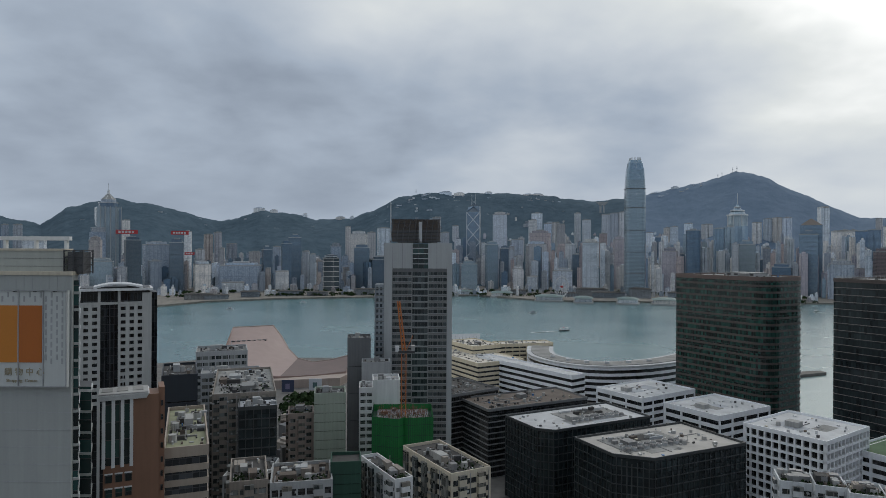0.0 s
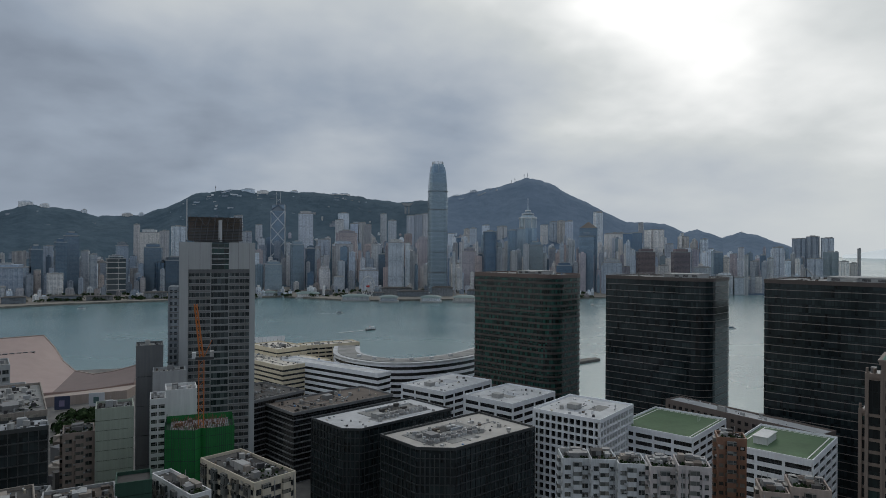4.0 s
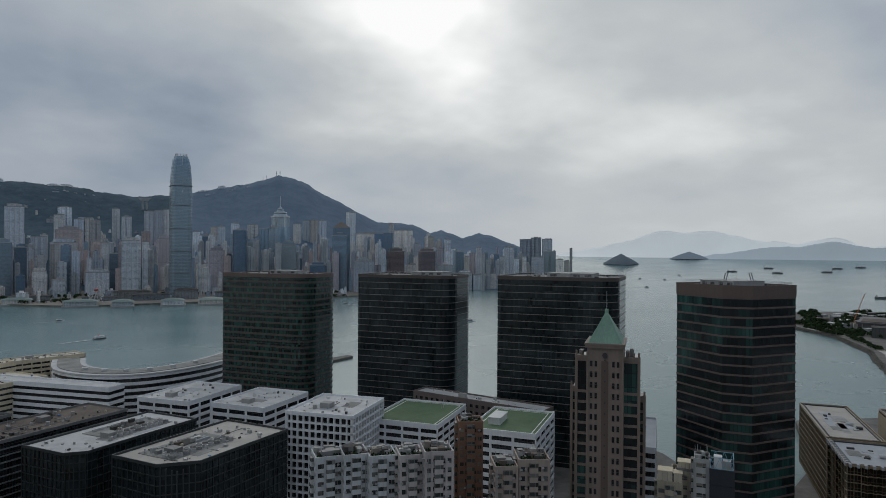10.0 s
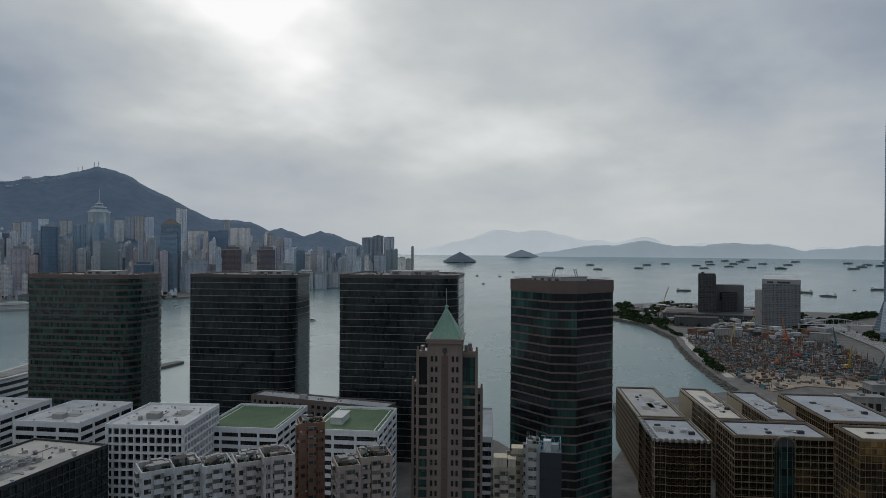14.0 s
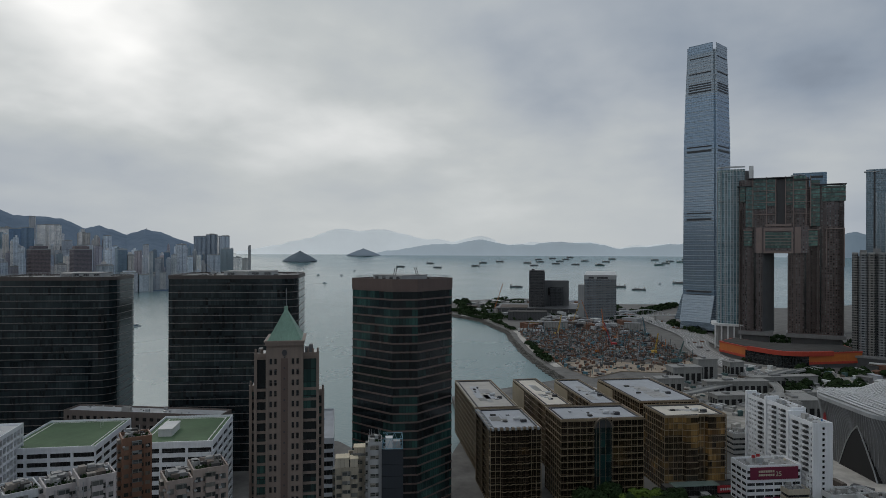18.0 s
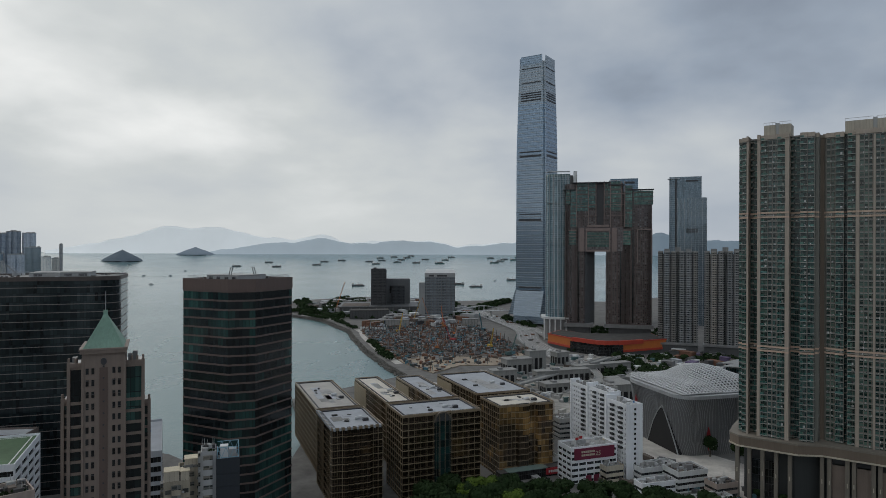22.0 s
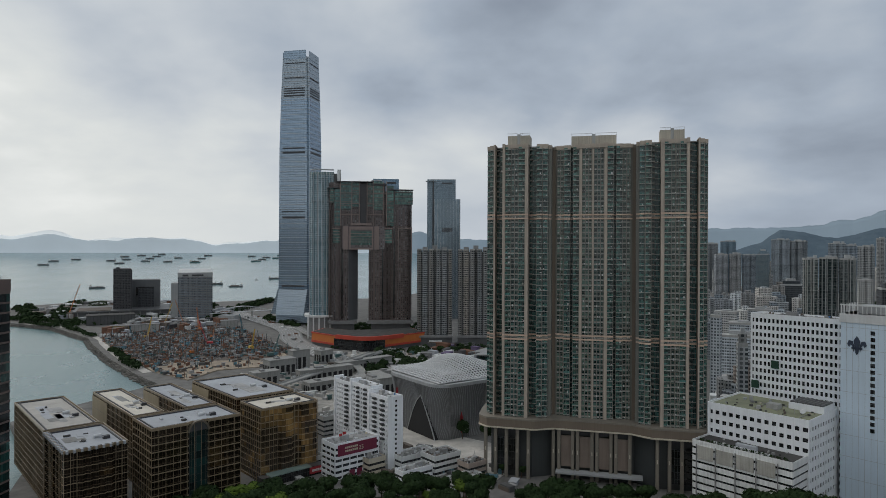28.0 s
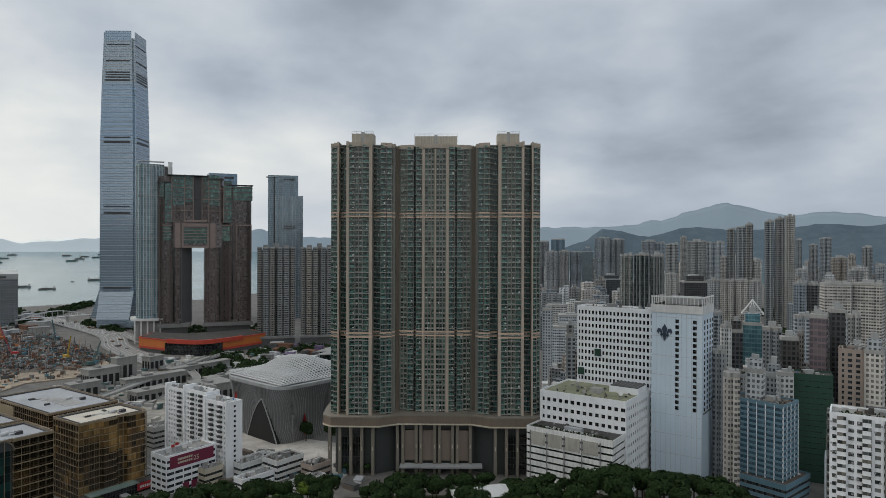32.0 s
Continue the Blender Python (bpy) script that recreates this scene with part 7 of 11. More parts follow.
def orange_podium():
    ob = thing("orange_mall", "long low shopping centre in orange and red cladding", "shopping centre", 0, 0)
    run = [(915, 12), (872, -20), (846, -52), (850, -80), (868, -108), (890, -140)]
    back = [(940, -128), (930, -90), (925, -40), (955, -5)]
    slab_part("lower_wall", run + back, 5, 10, "charcoal", ob)
    slab_part("orange_wall", inset(run + back, 0.6), 10, 22.6, "orange", ob)
    slab_part("red_skirt", inset(run + back, 1.0), 9.6, 12.4, "mall_red", ob)
    slab_part("red_eave", inset(run + back, 1.2), 21.6, 23.0, "mall_red", ob)
    bm = bmesh.new()
    ribbon(bm, smooth_path(run[1:5], 4), 4.0, 24.2, 5.0)
    part("red_band", bm, M["mall_red"], ob)
    slab_part("dark_shopfront", inset(run[1:4] + [(880, -60)], 1.4), 5, 19.4, "g_black", ob)
    slab_part("roof", inset(run + back, -1), 23.0, 23.3, "roof_dark", ob)
    for (x0, y0), (x1, y1) in zip(run, run[1:]):
        d = Vector((x1 - x0, y1 - y0))
        m = int(d.length / 6)
        nrm = Vector((d.y, -d.x)).normalized()
        for k in range(m):
            p = Vector((x0, y0)) + d * ((k + 0.5) / m) - nrm * 0.9
            q = d.normalized() * 2.1
            slab_part("window_bay", [tuple(p - q - nrm * 0.2), tuple(p - q + nrm * 1.0), tuple(p + q + nrm * 1.0), tuple(p + q - nrm * 0.2)][::-1], 17.6, 20.4, "g_dark", ob)
            slab_part("window_bay", [tuple(p - q - nrm * 0.2), tuple(p - q + nrm * 1.0), tuple(p + q + nrm * 1.0), tuple(p + q - nrm * 0.2)][::-1], 13.6, 15.8, "g_dark", ob)


M["theatre_grey"] = plain("dull_grey_metal_strips", (0.16, 0.163, 0.168), 0.5, 0.2, dirt=0.2)
M["theatre_strip"] = plain("grey_metal_strip", (0.29, 0.295, 0.3), 0.45, 0.4, dirt=0.2)


def opera_house():
    """A curved theatre clad in grey strips, with a waving lattice roof and a curtain-like entrance."""
    ox, oy, rot = 441.0, -80.0, -65.2
    ob = thing("theatre", "curved grey theatre with a waving lattice roof", "theatre", ox, oy, 0, rot)
    W, D = 84.0, 80.0
    base = round_rect(W, D, (12, 26, 26, 26), 10)
    levels = ((5, -1.2), (14, -1.8), (24, -1.6), (34, -0.4), (42.5, 1.2))
    bm = bmesh.new()
    rows = []
    for z, e in levels:
        rows.append([bm.verts.new((x, y, z)) for x, y in inset(base, e)])
    n = len(base)
    for a, b in zip(rows, rows[1:]):
        for k in range(n):
            bm.faces.new((a[k], a[(k + 1) % n], b[(k + 1) % n], b[k]))
    part("curved_wall", bm, M["theatre_grey"], ob, "grey wall of thin curved metal strips", smooth=True)
    # thin upright strips that lean and wave round the wall
    bm = bmesh.new()
    per = []
    for z, e in levels:
        ring_pts = inset(base, e + 0.25)
        lengths = [0.0]
        for k in range(n):
            lengths.append(lengths[-1] + math.dist(ring_pts[k], ring_pts[(k + 1) % n]))
        per.append((z, ring_pts, lengths))

    def along(level, u):
        z, p, l = per[level]
        s = (u % 1.0) * l[-1]
        for k in range(n):
            if l[k] <= s <= l[k + 1]:
                f = (s - l[k]) / max(1e-6, l[k + 1] - l[k])
                a, b = p[k], p[(k + 1) % n]
                return Vector((a[0] + (b[0] - a[0]) * f, a[1] + (b[1] - a[1]) * f, z))
        return Vector((*p[0], z))

    for k in range(190):
        u = k / 190
        wave = 0.006 * math.sin(u * 2 * math.pi * 9)
        pts = [along(i, u + wave * math.sin(math.pi * i / 4) * 2.2) for i in range(len(levels))]
        for a, b in zip(pts, pts[1:]):
            beam(bm, a, b, 0.22, 3)
    tagged(part("wall_strip_cladding", bm, M["theatre_strip"], ob), kind="stuff")
    rim = inset(base, 1.6)
    slab_part("roof_rim", rim, 42.3, 44.6, "metal", ob)

    def roof_z(x, y):
        u, v = x / W, y / D
        edge = min(1.0, 6 * min(u, 1 - u), 6 * min(v, 1 - v))
        return 44.4 + max(0.0, edge) * (1.5 + 10.5 * math.exp(-((u - 0.52) ** 2 / 0.045 + (v - 0.5) ** 2 / 0.16)) + 2.2 * math.sin(u * 9 + v * 2))

    bm = bmesh.new()
    m = 30
    grid = [[bm.verts.new((W * (0.03 + 0.94 * i / m), D * (0.03 + 0.94 * j / m), roof_z(W * (0.03 + 0.94 * i / m), D * (0.03 + 0.94 * j / m)))) for j in range(m + 1)] for i in range(m + 1)]
    for i in range(m):
        for j in range(m):
            if inside(W * (0.03 + 0.94 * (i + 0.5) / m), D * (0.03 + 0.94 * (j + 0.5) / m), base):
                bm.faces.new((grid[i][j], grid[i + 1][j], grid[i + 1][j + 1], grid[i][j + 1]))
    part("roof_skin", bm, M["charcoal"], ob, smooth=True)
    bm = bmesh.new()
    for i in range(m + 1):
        for j in range(m + 1):
            if not inside(W * (0.03 + 0.94 * (i + 0.5) / m), D * (0.03 + 0.94 * (j + 0.5) / m), inset(base, 0.6)):
                continue
            p = [Vector((W * (0.03 + 0.94 * a / m), D * (0.03 + 0.94 * b / m), 0)) for a, b in ((i, j), (i + 1, j), (i, j + 1))]
            for q in p:
                q.z = roof_z(q.x, q.y) + 0.5
            beam(bm, p[0], p[1], 0.5, 4)
            beam(bm, p[0], p[2], 0.5, 4)
    tagged(part("roof_lattice", bm, M["white_metal"], ob, "white lattice of roof ribs"), kind="stuff")
    # the entrance: a closed black shape, the dark inside put into its colour, between two curtains of strips, in the
    # wall that faces the square
    opening = [(0.0, 0.0), (0.1, 8), (0.2, 16), (0.35, 24), (0.5, 29), (0.62, 23), (0.78, 14), (0.9, 7), (1.0, 0.0)]
    bm = bmesh.new()
    front, rear = [], []
    for s, h in opening:
        y = 5 + 36 * (1 - s)
        x = 0.6
        front.append(bm.verts.new((x - 0.3, y, 5 + h)))
        rear.append(bm.verts.new((x + 7, y, 5 + h)))
    k = len(opening)
    bm.faces.new(front)
    for i in range(k):
        bm.faces.new((front[i], front[(i + 1) % k], rear[(i + 1) % k], rear[i]))
    bmesh.ops.recalc_face_normals(bm, faces=bm.faces)
    part("entrance_opening", bm, M["shadow_black"], ob, "matte black pointed shape standing in for the dark entrance")
    for i in range(k - 1):
        (s0, h0), (s1, h1) = opening[i], opening[i + 1]
        beam_part("entrance_trim", (0.3, 5 + 36 * (1 - s0), 5 + h0), (0.3, 5 + 36 * (1 - s1), 5 + h1), 0.45, "metal", ob)
    for x, y, z0, z1, face in ((20, 4.0, 8, 24, "y"), (52, 2.6, 22, 40, "y"), (0.8, 56, 22, 38, "x")):
        bm = bmesh.new()
        zs = [z0 + (z1 - z0) * i / 8 for i in range(9)]
        half = [1.7 * math.sin(math.pi * i / 8) for i in range(9)]
        rim_v = []
        for sgn, order in ((-1, range(9)), (1, range(7, 0, -1))):
            for i in order:
                off = 0.5
                rim_v.append(bm.verts.new((x + sgn * half[i], off, zs[i]) if face == "y" else (off, y + sgn * half[i], zs[i])))
        f = bm.faces.new(rim_v)
        bmesh.ops.solidify(bm, geom=[f], thickness=0.5)
        part("red_window", bm, M["red"], ob, "tall red lens-shaped window")


opera_house()


# ---- the reclaimed point: museum, offices, building site, roads ----
def museum():
    ob = facing("museum", "dark slab museum on a wide low podium", "museum", 75.0, 1370)
    box_part("tall_slab", -31, 0, 20, -0.5, 60, 97, "charcoal_f", ob)
    box_part("slab_end", -0.5, 1, 20, 1.2, 58, 95, "dark_metal", ob)
    for k in range(14):
        box_part("screen_ledge", -31.2, -0.5, 26 + 5 * k, -0.4, 0.4, 26.7 + 5 * k, "dark_metal", ob)
    box_part("roof_plant", -26, 8, 97, -20, 20, 100, "dark_metal", ob)
    box_part("rear_block", 1.2, 40, 20, 52, 80, 74, "slab_grey", ob)
    box_part("rear_recess", 8, 39.4, 44, 40, 41, 60, "g_black", ob)
    box_part("rear_wing", 12, 30, 20, 40, 44, 58, "charcoal_f", ob)
    box_part("podium", -92, -30, 5, 64, 90, 20, "slab_grey", ob)
    box_part("podium_eave", -96, -34, 19, 68, 92, 21.4, "charcoal", ob)
    box_part("podium_roof", -90, -26, 21.4, -34, 40, 22.4, "roof_brown", ob)
    for k in range(9):
        box_part("podium_column", -88 + 17 * k, -31.5, 5, -86.5 + 17 * k, -30, 19, "concrete", ob)


museum()


def waterside_office():
    ob = facing("grey_office", "grey gridded office block with a white slanted roof", "office block", 79.75, 1285)
    slab_part("body", rect(-30, 0, 30, 45), 5, 92, "town_grey", ob)
    slab_part("side_wing", rect(-42, 14, -30, 45), 5, 72, "grey_paint", ob)
    slab_part("roof", inset(rect(-30, 0, 30, 45), 0.6), 92, 98, "white_paint", ob, top=rect(-28, 14, 28, 40))
    slab_part("top_band", inset(rect(-30, 0, 30, 45), 0.4), 84, 92, "grey_paint", ob)
    for x0, x1 in ((-22, -12), (-6, 14)):
        box_part("dark_strip", x0, -0.8, 85, x1, 0.5, 88.4, "dark_metal", ob)
    for k in range(19):
        box_part("fin", -30 + 3.28 * k, -0.6, 12, -29.3 + 3.28 * k, 0.4, 84, "mid_grey", ob)
    for k in range(18):
        box_part("spandrel", -30, -0.4, 14 + 4 * k, 30, 0.4, 15 + 4 * k, "mid_grey", ob)


waterside_office()

SITE = [(690, 132), (740, 110), (760, 40), (830, 20), (960, 80), (1140, 140), (1180, 200), (1110, 300), (1030, 318), (975, 296), (850, 235), (740, 175)]
bm = bmesh.new()
prism(bm, SITE, 4.6, 6.0)
solid("ground_site", "bare orange-brown earth of a large building site", "ground", bm, M["earth"])
M["mud"] = plain("dark_churned_mud", (0.125, 0.105, 0.09), 0.95, dirt=0.5, grain=0.4, streak=False)
bm = bmesh.new()
prism(bm, [(800, 190), (800, 60), (860, 44), (960, 86), (1130, 146), (1168, 200), (1104, 290), (1030, 306), (975, 284), (870, 232)], 5.9, 6.04)
solid("ground_mud", "dark churned mud between the piling rigs", "ground", bm, M["mud"])


def in_site(r, margin=None):
    while True:
        x, y = r.uniform(690, 1180), r.uniform(10, 318)
        if inside(x, y, SITE) and (margin is None or margin(x, y)):
            return x, y


site_random = random.Random(21)
M["rust"] = plain("rusty_steel", (0.17, 0.085, 0.055), 0.9, dirt=0.35)
M["teal_dull"] = plain("dull_teal_steel", (0.06, 0.12, 0.12), 0.6, dirt=0.3)
RIG_COLOURS = ("crane_orange", "rust", "teal_dull", "mid_grey", "dark_metal", "teal_paint")


def piling_rig(colour):
    ob = thing("piling_rig", "tracked piling rig with a tall mast on bare earth", "piling rig", 0, 0, group="piling rigs on the site")
    box_part("track", -2.4, -3, 0, -1.3, 3, 1.1, "dark_metal", ob)
    box_part("track", 1.3, -3, 0, 2.4, 3, 1.1, "dark_metal", ob)
    slab_part("cab", rect(-2, -2.4, 2, 2.6), 1.1, 3.8, colour, ob, top=rect(-1.8, -1.6, 1.8, 2.6))
    beam_part("mast", (0, -3, 0.6), (0, -3.4, 13), 0.4, colour, ob)
    beam_part("stay", (0, 1.6, 3.6), (0, -3.2, 9), 0.18, "dark_metal", ob)
    beam_part("drill_rod", (0, -4, 0.2), (0, -4.4, 11), 0.25, "metal", ob)
    return ob


for colour in RIG_COLOURS:
    first = piling_rig(colour)
    spots = [in_site(site_random, lambda x, y: x > 770) for _ in range(6)]
    first.matrix_basis = pose(*spots[0], 6, 0, 0, site_random.uniform(0, 360))
    for x, y in spots[1:]:
        copy_thing(first, pose(x, y, 6, 0, 0, site_random.uniform(0, 360)))


def site_clutter():
    """Stacks of steel, casings, skips and small plant: too many to count."""
    r = site_random
    names = ("roof_brown", "rust", "mid_grey", "charcoal", "mid_grey", "brown_tile", "teal_paint", "concrete", "rust", "dark_metal", "grey_paint", "teal_dull", "roof_brown", "charcoal", "rust", "dark_metal")
    bm = bmesh.new()
    for _ in range(5200):
        x, y = in_site(r)
        near = inside(x, y, [(690, 132), (740, 110), (760, 40), (830, 20), (840, 60), (780, 190)])
        if near and r.random() < 0.8:
            continue
        a, l, w, h = r.uniform(0, math.pi), r.uniform(1.2, 7.5), r.uniform(0.4, 2.6), r.uniform(0.4, 3.4)
        c, s = math.cos(a), math.sin(a)
        n0 = len(bm.faces)
        if r.random() < 0.22:
            beam(bm, (x, y, 5.5), (x + r.uniform(-1, 1), y + r.uniform(-1, 1), 6 + r.uniform(1.5, 9)), r.uniform(0.15, 0.4), 5)
        else:
            prism(bm, [(x + c * u - s * v, y + s * u + c * v) for u, v in ((-l / 2, -w / 2), (l / 2, -w / 2), (l / 2, w / 2), (-l / 2, w / 2))], 5.8, 6 + h)
        k = r.randrange(len(names))
        bm.faces.ensure_lookup_table()
        for f in range(n0, len(bm.faces)):
            bm.faces[f].material_index = k
    tagged(new("site_clutter", mesh(bm, [M[n] for n in names], "site_clutter")), "scattered steel, casings, skips and spoil of the building site", "building materials", kind="stuff")


site_clutter()


def site_sheds():
    """Tall grey and yellow enclosures, a dark hall and a row of white tanks along the far side of the site."""
    for name, label, x, y, rot, w, d, h, wall in (("acoustic_wall", "tall grey acoustic enclosure on a building site", 1085, 250, 100, 40, 9, 13, "concrete"), ("site_shed", "long mustard yellow shed on a building site", 1098, 291, 100, 34, 12, 10, "mustard"),
                                                  ("site_hall", "dark flat-roofed hall beside a building site", 1215, 320, 108, 74, 34, 16, "charcoal"), ("concrete_stub", "unfinished concrete block among piling rigs", 1117, 136, 98, 26, 14, 13, "concrete")):
        ob = thing(name, label, "site building", x, y, 5, rot)
        box_part("wall", 0, -d, 0, w, 0, h, wall, ob)
        box_part("roof", -0.6, -d - 0.6, h, w + 0.6, 0.6, h + 0.7, "roof_dark" if wall == "charcoal" else "mid_grey", ob)
        n = int(w / 5)
        for k in range(n + 1):
            box_part("buttress", k * w / n - 0.3, 0, 0, k * w / n + 0.3, 0.8, h, "mid_grey" if wall != "charcoal" else "dark_metal", ob)
    first = None
    for k in range(9):
        m = pose(1041 - 0.8 * k, 321 - 5.2 * k, 5.4)
        if first is None:
            first = thing("settling_tank", "white round settling tank on a building site", "tank", 0, 0, group="white site tanks")
            slab_part("drum", ring(0, 0, 1.9, n=14), 0, 4.6, "white_paint", first)
            slab_part("lid", ring(0, 0, 2.0, n=14), 4.6, 5.2, "grey_paint", first, top=ring(0, 0, 0.6, n=14))
            first.matrix_basis = m
        else:
            copy_thing(first, m)


M["mustard"] = plain("mustard_sheet_cladding", (0.30, 0.21, 0.075), 0.7, dirt=0.35)
site_sheds()


def crawler_crane(x, y, turn, h, colour):
    ob = thing("crawler_crane", "crawler crane with a raised lattice boom", "crane", x, y, 6, turn, "cranes on the site")
    box_part("track", -3.4, -4, 0, -2, 4, 1.3, "dark_metal", ob)
    box_part("track", 2, -4, 0, 3.4, 4, 1.3, "dark_metal", ob)
    slab_part("cab", rect(-2.6, -3, 2.6, 4.5), 1.3, 4.6, colour, ob)
    bm = bmesh.new()
    for sx in (-0.8, 0.8):
        for sy in (0, 1.4):
            beam(bm, (sx, -3 + sy, 2), (sx * 0.5, -3 - h * 0.32 + sy * 0.4, h), 0.2)
    for k in range(int(h / 3)):
        f, g = k * 3 / h, (k * 3 + 3) / h
        beam(bm, (-0.8 + 0.4 * f, -3 - h * 0.32 * f, 2 + (h - 2) * f), (0.8 - 0.4 * g, -3 - h * 0.32 * g, 2 + (h - 2) * g), 0.12)
        beam(bm, (0.8 - 0.4 * f, -3 - h * 0.32 * f + 1, 2 + (h - 2) * f), (-0.8 + 0.4 * g, -3 - h * 0.32 * g + 1, 2 + (h - 2) * g), 0.12)
    part("boom", bm, M[colour], ob)
    beam_part("pendant", (0, 4, 4.6), (0, -3 - h * 0.32, h), 0.1, "dark_metal", ob)


for cx, cy, ct, ch, cc in ((1330, 470, 30, 62, "crane_orange"), (1010, 250, 70, 30, "crane_yellow"), (930, 150, 200, 34, "red"), (1090, 190, 120, 36, "crane_orange"), (880, 90, 300, 28, "crane_yellow"),
                           (1150, 260, 20, 40, "crane_yellow"), (1180, 230, 200, 44, "crane_orange"), (820, 60, 30, 26, "teal_dull"), (1060, 120, 250, 30, "teal_paint")):
    crawler_crane(cx, cy, ct, ch, cc)


def ribbon(bm, path, width, z, thick=0.8):
    """A strip of road along the path."""
    left, right = [], []
    for k, p in enumerate(path):
        a, b = Vector(path[max(0, k - 1)]), Vector(path[min(len(path) - 1, k + 1)])
        d = (b - a).normalized()
        nrm = Vector((-d.y, d.x))
        left.append(tuple(Vector(p) + nrm * width / 2))
        right.append(tuple(Vector(p) - nrm * width / 2))
    rows = [[bm.verts.new(c) for c in ((*r, z - thick), (*l, z - thick), (*l, z), (*r, z))] for r, l in zip(right, left)]
    uv = bm.loops.layers.uv.verify()
    u = 0.0
    for k in range(len(rows) - 1):
        du = math.dist(path[k], path[k + 1])
        for i in range(4):
            f = bm.faces.new((rows[k][i], rows[k][(i + 1) % 4], rows[k + 1][(i + 1) % 4], rows[k + 1][i]))
            for loop in f.loops:
                loop[uv].uv = (u if loop.vert in rows[k] else u + du, loop.vert.co.z)
        u += du
    bm.faces.new(rows[0][::-1])
    bm.faces.new(rows[-1])
    bmesh.ops.recalc_face_normals(bm, faces=bm.faces)


def smooth_path(points, n=8):
    out = []
    for k in range(len(points) - 1):
        p = [Vector(points[min(max(k + j, 0), len(points) - 1)]) for j in (-1, 0, 1, 2)]
        for i in range(n):
            t = i / n
            out.append(tuple(0.5 * ((2 * p[1]) + (p[2] - p[0]) * t + (2 * p[0] - 5 * p[1] + 4 * p[2] - p[3]) * t * t + (3 * p[1] - p[0] - 3 * p[2] + p[3]) * t ** 3)))
    return out + [tuple(points[-1])]


M["road"] = plain("worn_grey_asphalt", (0.24, 0.24, 0.238), 0.9, dirt=0.25, streak=False)
M["deck_grey"] = plain("worn_grey_deck", (0.36, 0.345, 0.315), 0.9, dirt=0.5, grain=0.15, streak=False)
M["paving"] = plain("pale_paving", (0.50, 0.475, 0.44), 0.9, dirt=0.35, grain=0.5, streak=False)


def road(name, label, points, width, z, mat="road", lanes=3, walls=False):
    path = smooth_path(points)
    bm = bmesh.new()
    ribbon(bm, path, width, z)
    ob = solid(name, label, "road", bm, M[mat])
    for k in range(1, lanes):
        off = -width / 2 + width * k / lanes
        bm = bmesh.new()
        side = []
        for i, p in enumerate(path):
            a, b = Vector(path[max(0, i - 1)]), Vector(path[min(len(path) - 1, i + 1)])
            d = (b - a).normalized()
            side.append(tuple(Vector(p) + Vector((-d.y, d.x)) * off))
        ribbon(bm, side, 0.35, z + 0.05, 0.04)
        part("lane_line", bm, M["line_white"], ob)
    if walls:
        for sgn in (-1, 1):
            bm = bmesh.new()
            side = []
            for i, p in enumerate(path):
                a, b = Vector(path[max(0, i - 1)]), Vector(path[min(len(path) - 1, i + 1)])
                d = (b - a).normalized()
                side.append(tuple(Vector(p) + Vector((-d.y, d.x)) * sgn * (width / 2 - 0.3)))
            ribbon(bm, side, 0.5, z + 1.1, 1.9)
            part("barrier", bm, M["concrete"], ob)
    return ob


road("road_highway", "grey multi-lane highway beside the building site", [(1700, 330), (1420, 190), (1250, 120), (1080, 55), (960, 40), (860, 10), (760, -40), (700, -140), (690, -300)], 34, 6.6, lanes=8)
road("road_slip", "curving slip road", [(1330, 60), (1230, 75), (1140, 50), (1040, 25), (960, 0), (900, -40)], 14, 7.2, lanes=3, walls=True)
road("road_square", "pale paved road in front of the theatre", [(640, 130), (600, 60), (560, -10), (480, -30), (420, -40), (395, -75), (370, -105)], 16, 5.3, "paving", 2)
forecourt = bmesh.new()
prism(forecourt, [(540, -20), (440, -40), (395, -40), (372, -100), (410, -140), (440, -110)], 4.6, 5.35)
bm = bmesh.new()
prism(bm, [(640, 110), (700, 90), (740, 20), (840, -20), (820, -120), (640, -160), (560, -120), (520, -20), (560, 60)], 4.6, 5.8)
solid("ground_forecourt", "pale paved forecourt of the theatre", "ground", forecourt, M["paving"])
solid("ground_station", "worn grey deck and bare earth by the station", "ground", bm, M["deck_grey"])


M["station_grey"] = plain("damp_grey_concrete", (0.26, 0.26, 0.25), 0.85, dirt=0.4)


def station_block(x, y, rot, w, d, h, roof="station_grey"):
    ob = thing("station_block", "grey concrete station entrance block", "station building", x, y, 5, rot, "concrete station blocks")
    box_part("body", 0, 0, 0, w, d, h, "station_grey", ob)
    box_part("roof_slab", -0.6, -0.6, h, w + 0.6, d + 0.6, h + 0.8, roof, ob)
    # black boxes on solid walls imitate the shade in openings
    for k in range(max(1, int(d / 4))):
        box_part("dark_opening", -0.3, 0.8 + 4 * k, 1.0, 0.5, 3.2 + 4 * k, h * 0.7, "g_black", ob)
    for k in range(max(1, int(w / 6))):
        box_part("dark_opening", 0.9 + 6 * k, -0.3, 1.0, 4.6 + 6 * k, 0.5, h * 0.66, "shadow_black", ob)
    box_part("roof_plant", w * 0.3, d * 0.25, h + 0.8, w * 0.45, d * 0.7, h + 2.4, "mid_grey", ob)
    return ob


